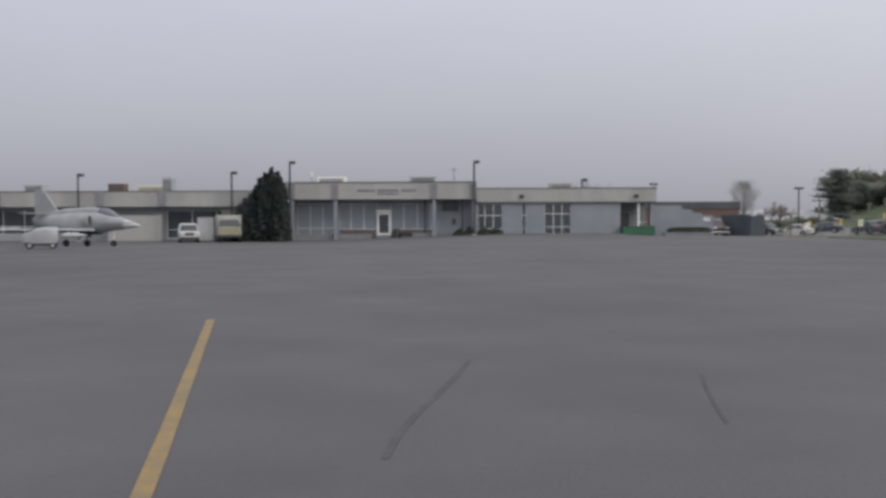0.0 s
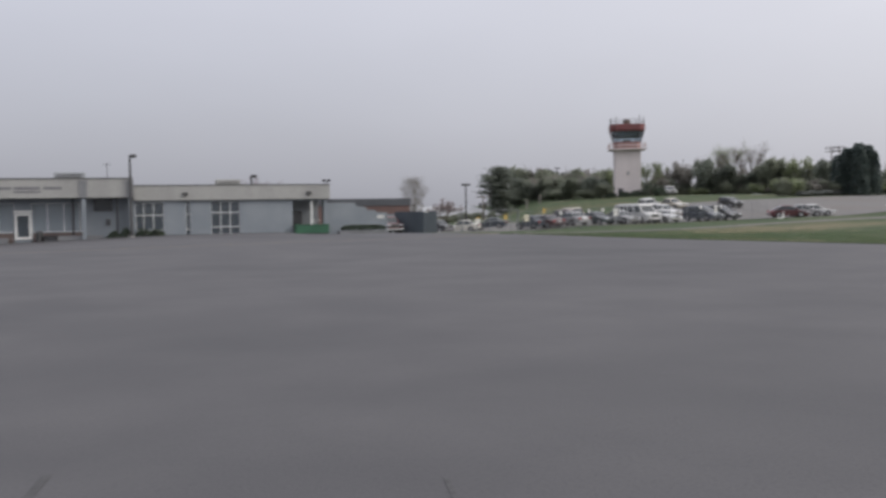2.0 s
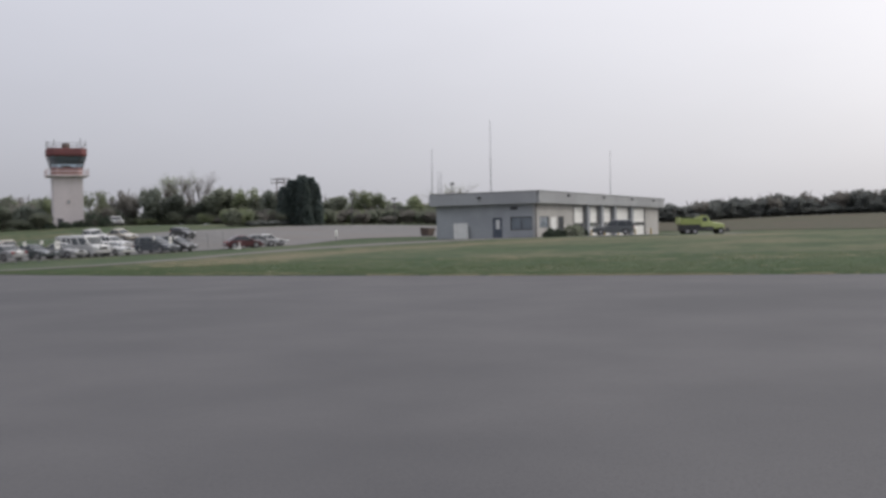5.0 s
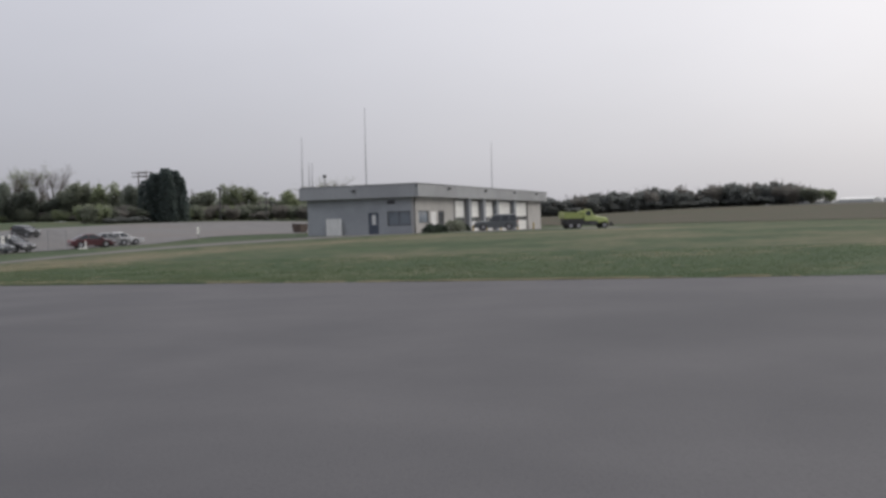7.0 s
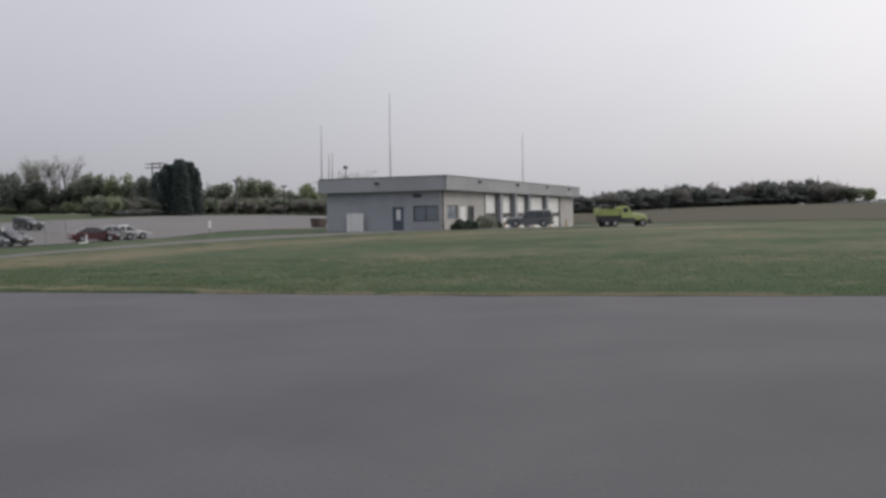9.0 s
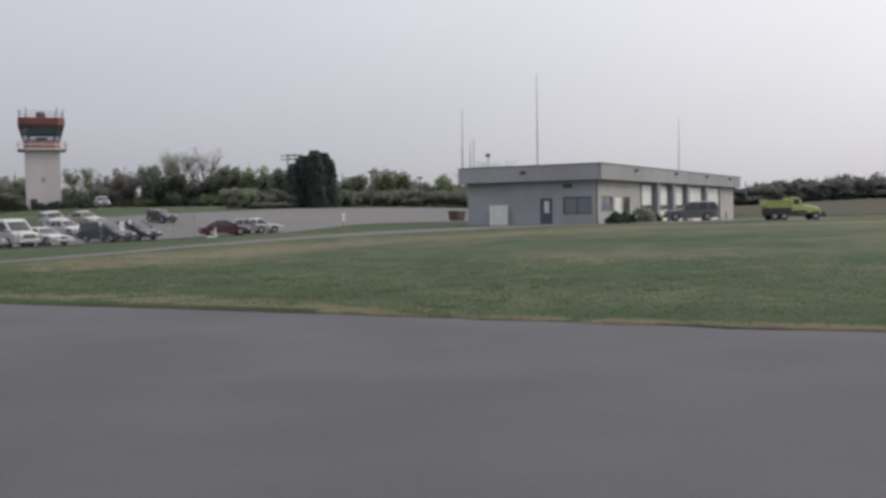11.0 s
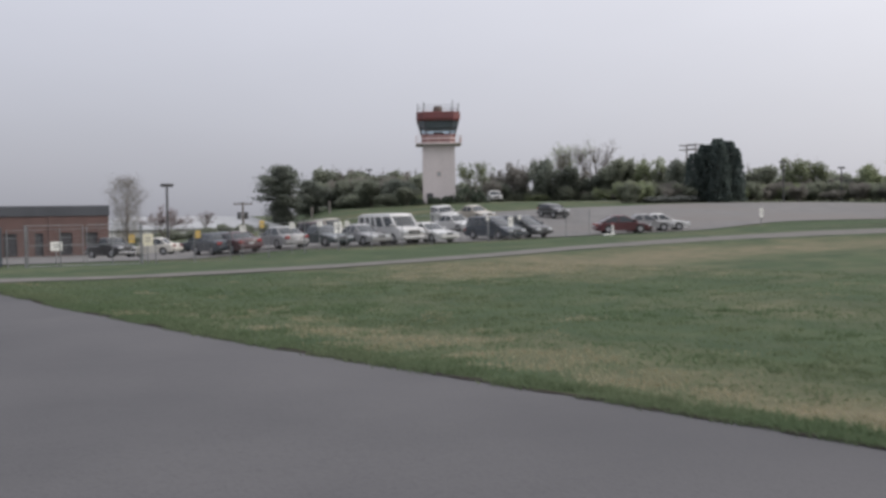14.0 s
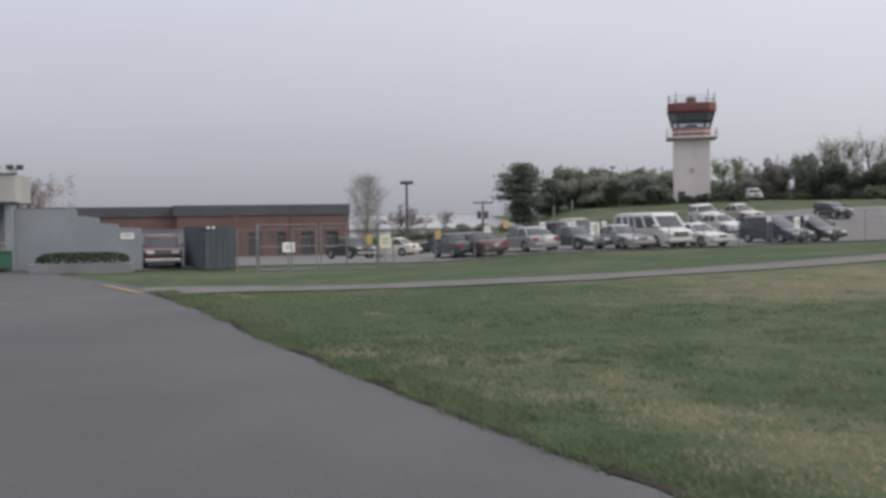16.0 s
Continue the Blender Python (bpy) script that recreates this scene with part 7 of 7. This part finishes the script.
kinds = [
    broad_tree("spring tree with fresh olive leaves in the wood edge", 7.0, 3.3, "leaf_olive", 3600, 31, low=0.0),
    broad_tree("budding tree in haze-lightened green in the wood edge", 7.6, 2.9, "leaf_spring", 3000, 32, "pale_bark", low=0.08),
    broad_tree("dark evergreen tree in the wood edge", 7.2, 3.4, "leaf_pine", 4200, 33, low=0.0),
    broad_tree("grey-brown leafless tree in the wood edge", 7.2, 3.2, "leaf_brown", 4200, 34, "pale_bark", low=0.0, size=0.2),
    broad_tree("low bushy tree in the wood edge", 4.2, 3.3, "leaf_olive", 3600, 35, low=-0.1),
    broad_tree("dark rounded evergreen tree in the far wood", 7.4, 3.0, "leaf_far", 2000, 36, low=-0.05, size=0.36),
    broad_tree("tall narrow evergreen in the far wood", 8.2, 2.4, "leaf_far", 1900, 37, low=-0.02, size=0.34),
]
SIZE = [(7.0, 3.3), (7.6, 2.9), (7.2, 3.4), (7.2, 3.2), (4.2, 3.3), (7.4, 3.0), (8.2, 2.4)]
used, massed = set(), []


def grow(k, x, y, s, tall=None):
    """A tree of kind k at scale s, or s metres wide to each side and tall metres high."""
    o = kinds[k]
    size = (s, s, s + sag(x, y) / SIZE[k][0]) if tall is None else (s / SIZE[k][1], s / SIZE[k][1], (tall + sag(x, y)) / SIZE[k][0])
    m = Matrix.Translation((x, y, zt(x, y) - 0.1)) @ pose(0, 0, 0, 0, 0, float(rng.uniform(0, 360)))
    if k in used:
        o = copy_thing(o, m)
        o.scale = size
    else:
        o.matrix_world = m @ Matrix.Diagonal((*size, 1))
        used.add(k)
    o["group"] = "trees of the wood edge"
    return o


def mass(k, x, y, s, tall):
    """Note a tree for a joined wood."""
    massed.append((k, Matrix.Translation((x, y, zt(x, y) - 0.15)) @ pose(0, 0, 0, 0, 0, float(rng.uniform(0, 360))) @ Matrix.Diagonal((s / SIZE[k][1], s / SIZE[k][1], tall / SIZE[k][0], 1))))


def join_wood(name, label):
    """All noted trees as one wood: trunks and the crowns of each leaf colour."""
    wood = thing(name, label, "wood", kind="stuff")
    sets = {}
    for k, m in massed:
        for ch in kinds[k].children:
            me = ch.data
            co = np.empty(len(me.vertices) * 3)
            me.vertices.foreach_get("co", co)
            r, t = np.array(m.to_3x3()), np.array(m.translation)
            vs, fs, n = sets.setdefault((ch.name.split(".")[0], me.materials[0].name), ([], [], [0]))
            vs.append(co.reshape(-1, 3) @ r.T + t)
            fs += [tuple(v + n[0] for v in p.vertices) for p in me.polygons]
            n[0] += len(me.vertices)
    for (what, m), (vs, fs, _) in sets.items():
        tagged(raw(what, np.concatenate(vs).tolist(), fs, bpy.data.materials[m], wood), kind="stuff")
    massed.clear()


WOOD = [(86, 228), (99, 222), (112, 212), (124, 201), (135, 191), (146, 180), (157, 170), (168, 160), (180, 150), (196, 142)]
# the trees that stand out against the sky: kind, place, height, half width
for k, x, y, tall, half in ((3, 122.2, 202.7, 7.8, 2.7), (2, 125.0, 198.8, 8.4, 2.6), (2, 128.6, 194.2, 6.8, 2.7), (0, 136.1, 189.9, 7.7, 2.9), (0, 138.9, 189.9, 7.6, 2.4), (1, 140.4, 185.6, 7.7, 2.2), (0, 142.5, 183.5, 6.0, 2.0),
                            (2, 135.9, 170.4, 6.7, 2.3), (0, 149.1, 166.3, 5.2, 3.2), (1, 158.9, 168.3, 6.9, 2.0), (1, 162.9, 167.4, 6.4, 1.9), (2, 164.4, 163.3, 3.6, 1.9), (1, 168.1, 159.9, 5.6, 2.2), (0, 106.8, 216.0, 5.6, 2.7), (3, 115.9, 201.8, 4.8, 2.0),
                            (3, 119.9, 204.7, 6.3, 2.1), (0, 96.1, 223.3, 6.6, 2.6), (0, 99.5, 221.7, 5.9, 2.5), (3, 102.5, 219.3, 5.7, 2.3), (1, 105.0, 217.4, 5.6, 2.2), (2, 146.0, 176.0, 5.2, 2.2), (3, 132.0, 196.0, 6.2, 2.4), (0, 153.5, 171.5, 5.3, 2.2),
                            (0, 92.5, 226.5, 7.4, 2.9), (3, 95.5, 225.5, 7.2, 2.8), (0, 98.0, 225.0, 6.9, 2.8), (2, 101.0, 223.0, 6.4, 2.6), (0, 103.8, 221.2, 6.7, 2.8), (3, 106.5, 219.0, 6.6, 2.7), (0, 109.5, 217.5, 6.5, 2.8), (1, 112.0, 214.5, 6.0, 2.4)):
    grow(k, x, y, half, tall)
# full-skirted clump on the bank between the pines and the control tower
for k, x, y, tall, half in ((0, 84.6, 203.0, 5.0, 2.5), (3, 83.8, 196.0, 5.2, 2.5), (0, 82.8, 188.5, 4.9, 2.4), (0, 81.8, 181.5, 4.8, 2.5), (0, 81.4, 174.6, 4.5, 2.3), (2, 84.0, 171.6, 4.6, 2.3), (3, 85.8, 178.2, 5.0, 2.6),
                            (0, 87.2, 187.0, 5.3, 2.6), (3, 88.4, 197.0, 5.5, 2.6), (0, 83.6, 166.4, 3.0, 1.7), (0, 90.5, 206.0, 5.6, 2.7), (4, 81.0, 178.0, 2.2, 2.2), (4, 82.0, 185.0, 2.4, 2.2), (4, 83.2, 192.4, 2.4, 2.2), (4, 84.2, 199.5, 2.4, 2.2), (4, 82.6, 170.4, 2.0, 1.9)):
    grow(k, x, y, half, tall - 0.9)
for row, (off, n, s0) in enumerate(((0, 46, 0.58), (9, 52, 0.66))):
    for i in range(n):
        x, y = along(WOOD, (i + 0.5) / n)
        x, y = x + 0.6 * off + float(rng.normal()) * 1.6, y + 0.75 * off + float(rng.normal()) * 1.6
        k = int(rng.choice([0, 1, 0, 3, 0, 1, 3])) if row else int(rng.choice([4, 0, 3, 4, 3, 2, 0]))
        grow(k, x, y, s0 * (0.86 if i < 0.3 * n else 1.0 if i < 0.52 * n else 0.74) * float(rng.uniform(0.72, 1.2)))
for i in range(44):
    x, y = along(WOOD, 0.48 + 0.52 * (i + 0.5) / 44)
    mass(int(rng.choice([0, 4, 3, 1, 0])), x + 4 + float(rng.normal()) * 2, y + 5 + float(rng.normal()) * 2, float(rng.uniform(1.6, 2.4)), float(rng.uniform(3.0, 4.4)))
FAR = [(205, 148), (222, 140), (240, 131), (262, 124), (276, 108), (284, 92), (288, 80)]
for row, (off, n) in enumerate(((0, 84), (9, 66))):
    for i in range(n):
        u = (i + 0.5) / n
        x, y = along(FAR, u)
        x, y = x + off + float(rng.normal()) * 2, y + 0.5 * off + float(rng.normal()) * 2
        tall = (4.6 + 1.6 * S((u - 0.3) / 0.35) + 0.4 * row) * float(rng.uniform(0.66, 1.16))
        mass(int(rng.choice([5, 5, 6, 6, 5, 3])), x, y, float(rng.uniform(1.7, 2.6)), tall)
grow(5, 206.0, 150.5, 3.2, 5.2)
grow(6, 268.0, 121.0, 2.2, 6.4)
grow(0, 274.0, 76.8, 2.5, 4.3)
grow(1, 276.0, 72.9, 2.1, 4.0)
for i in range(64):
    x, y = along(FAR, (i + 0.5) / 64)
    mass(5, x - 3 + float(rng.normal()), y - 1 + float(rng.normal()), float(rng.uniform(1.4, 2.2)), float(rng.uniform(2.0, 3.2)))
join_wood("far_wood", "dark evergreen wood behind the far dry field")
for i, (x, y, h, leaf, n) in enumerate(((129.7, 201.1, 10.7, "leaf_brown", 1200), (132.5, 199.9, 12.0, "leaf_spring", 2600), (135.7, 195.7, 11.9, "leaf_brown", 1600))):
    put(bare_tree("tall thin tree with bare branches above the wood", h, 50 + i, leaf, n, 0.36, "bark", size=0.1, reach=0.10, thick=0.013), x, y)
put(bare_tree("small budding tree behind the station roof", 9.7 - zt(134.7, 121.8), 84, "leaf_spring", 1500, 0.5), 134.7, 121.8)
for i in range(70):
    x, y = along(WOOD, (i + 0.5) / 70)
    mass(int(rng.choice([4, 1, 0, 3])), x - 1 + float(rng.normal()), y - 1 + float(rng.normal()), float(rng.uniform(1.6, 2.4)), float(rng.uniform(1.8, 3.0)))
for i in range(70):
    x, y = along(WOOD + FAR, (i + 0.5) / 70)
    mass(int(rng.choice([4, 5, 0, 4])), x + 5 + float(rng.normal()) * 2, y + 5 + float(rng.normal()) * 2, float(rng.uniform(2.2, 3.4)), float(rng.uniform(2.2, 3.6)))
for x, y, s in ((76.5, 191.5, 0.5), (80.5, 191, 0.45), (84.0, 192, 0.4), (87, 193, 0.4)):
    grow(2, x, y, s)
for i in range(64):
    x, y = along([(110, 151), (124, 154.5), (133, 156), (143, 154), (153, 147), (160, 139)], (i + 0.5) / 64)
    u = 7 * float(rng.random())
    mass(int(rng.choice([0, 1, 3, 0, 3])), x + 0.65 * u, y + 0.75 * u + 1.5, float(rng.uniform(1.2, 1.8)), float(rng.uniform(1.8, 3.6)))
for i in range(18):
    mass(5, 115.5 + 0.62 * i + 0.3 * float(rng.normal()), 152.6 + 0.16 * i, float(rng.uniform(0.8, 1.1)), float(rng.uniform(1.0, 1.4)))
for i in range(26):
    x, y = along([(36, 162), (47, 163), (57, 168), (64, 176)], (i + 0.5) / 26)
    mass(4, x + float(rng.normal()), y + float(rng.normal()) * 1.5, float(rng.uniform(0.7, 1.1)), float(rng.uniform(0.9, 1.4)))
join_wood("undergrowth", "low bushes and saplings under the wood edge")

# ---- grass along the apron ----
rng = np.random.default_rng(9)


def tufts(name, xy, h, spread, material, label, blades=6):
    n = len(xy)
    base = np.repeat(xy, blades, 0) + rng.normal(size=(n * blades, 2)) * spread
    z = np.array([zt(a, b) for a, b in base])
    hh = h * (0.5 + rng.random(n * blades))
    a = rng.uniform(0, 2 * math.pi, n * blades)
    lean = rng.normal(size=(n * blades, 2)) * 0.5 * hh[:, None]
    w = 0.010 + 0.012 * rng.random(n * blades)
    p0 = np.stack([base[:, 0] - w * np.cos(a), base[:, 1] - w * np.sin(a), z - 0.01], 1)
    p1 = np.stack([base[:, 0] + w * np.cos(a), base[:, 1] + w * np.sin(a), z - 0.01], 1)
    p2 = np.stack([base[:, 0] + lean[:, 0], base[:, 1] + lean[:, 1], z + hh], 1)
    v = np.stack([p0, p1, p2], 1).reshape(-1, 3)
    ob = raw(name, v.tolist(), [(3 * i, 3 * i + 1, 3 * i + 2) for i in range(len(v) // 3)], material)
    return tagged(ob, label, "grass", kind="stuff")


def beside_edge(n, near, far, y0=24, y1=73):
    ys = rng.uniform(y0, y1, n)
    xs = np.array([edge_x(y) for y in ys]) + near + (far - near) * rng.random(n) ** 2.0
    return np.stack([xs, ys], 1)


def patchy(xy, f, lo):
    return np.array([q for q in xy if noise.noise((q[0] * f, q[1] * f, 8.8)) > lo])


blades = np.concatenate([beside_edge(26000, 0.0, 22.0), beside_edge(9000, 0.0, 22.0, -25, 24)])
dry = np.array([dryness(x, y) + 0.9 * noise.noise((x * 0.7, y * 0.7, 2.0)) + 0.35 * noise.noise((x * 2.1, y * 2.1, 6.0)) > 0.5 for x, y in blades])
tufts("dry_grass", blades[dry], 0.04, 0.12, "dry_blade", "dry straw-coloured grass in patches beside the apron")
tufts("near_grass", blades[~dry], 0.035, 0.12, "blade", "short green grass beside the apron")
fringe = patchy(beside_edge(15000, -0.02, 0.7), 0.9, -0.12)
tufts("edge_grass", fringe[fringe[:, 1] < 43], 0.075, 0.05, "dry_blade", "straw-coloured grass fringe along the asphalt edge")
tufts("green_fringe", fringe[fringe[:, 1] >= 43], 0.08, 0.05, "blade", "dark green grass fringe along the asphalt edge")
knots = patchy(beside_edge(1500, 0.1, 14.0, 40, 66), 0.35, 0.08)
tufts("grass_clumps", knots, 0.07, 0.10, "blade", "taller clumps of green grass near the apron", 26)
# bare soil strip that also paints the shadow of the turf lip
soil = sheet("bare_edge", [(x - 0.05, y) for x, y in EDGE[:17]], [(x + 0.08, y) for x, y in EDGE[:17]], "shadow_soil", 0.056, 1000, 2, rag=0.11)
tagged(soil, "thin bare soil strip along the asphalt edge, darkened as turf shadow", "soil", kind="structure")
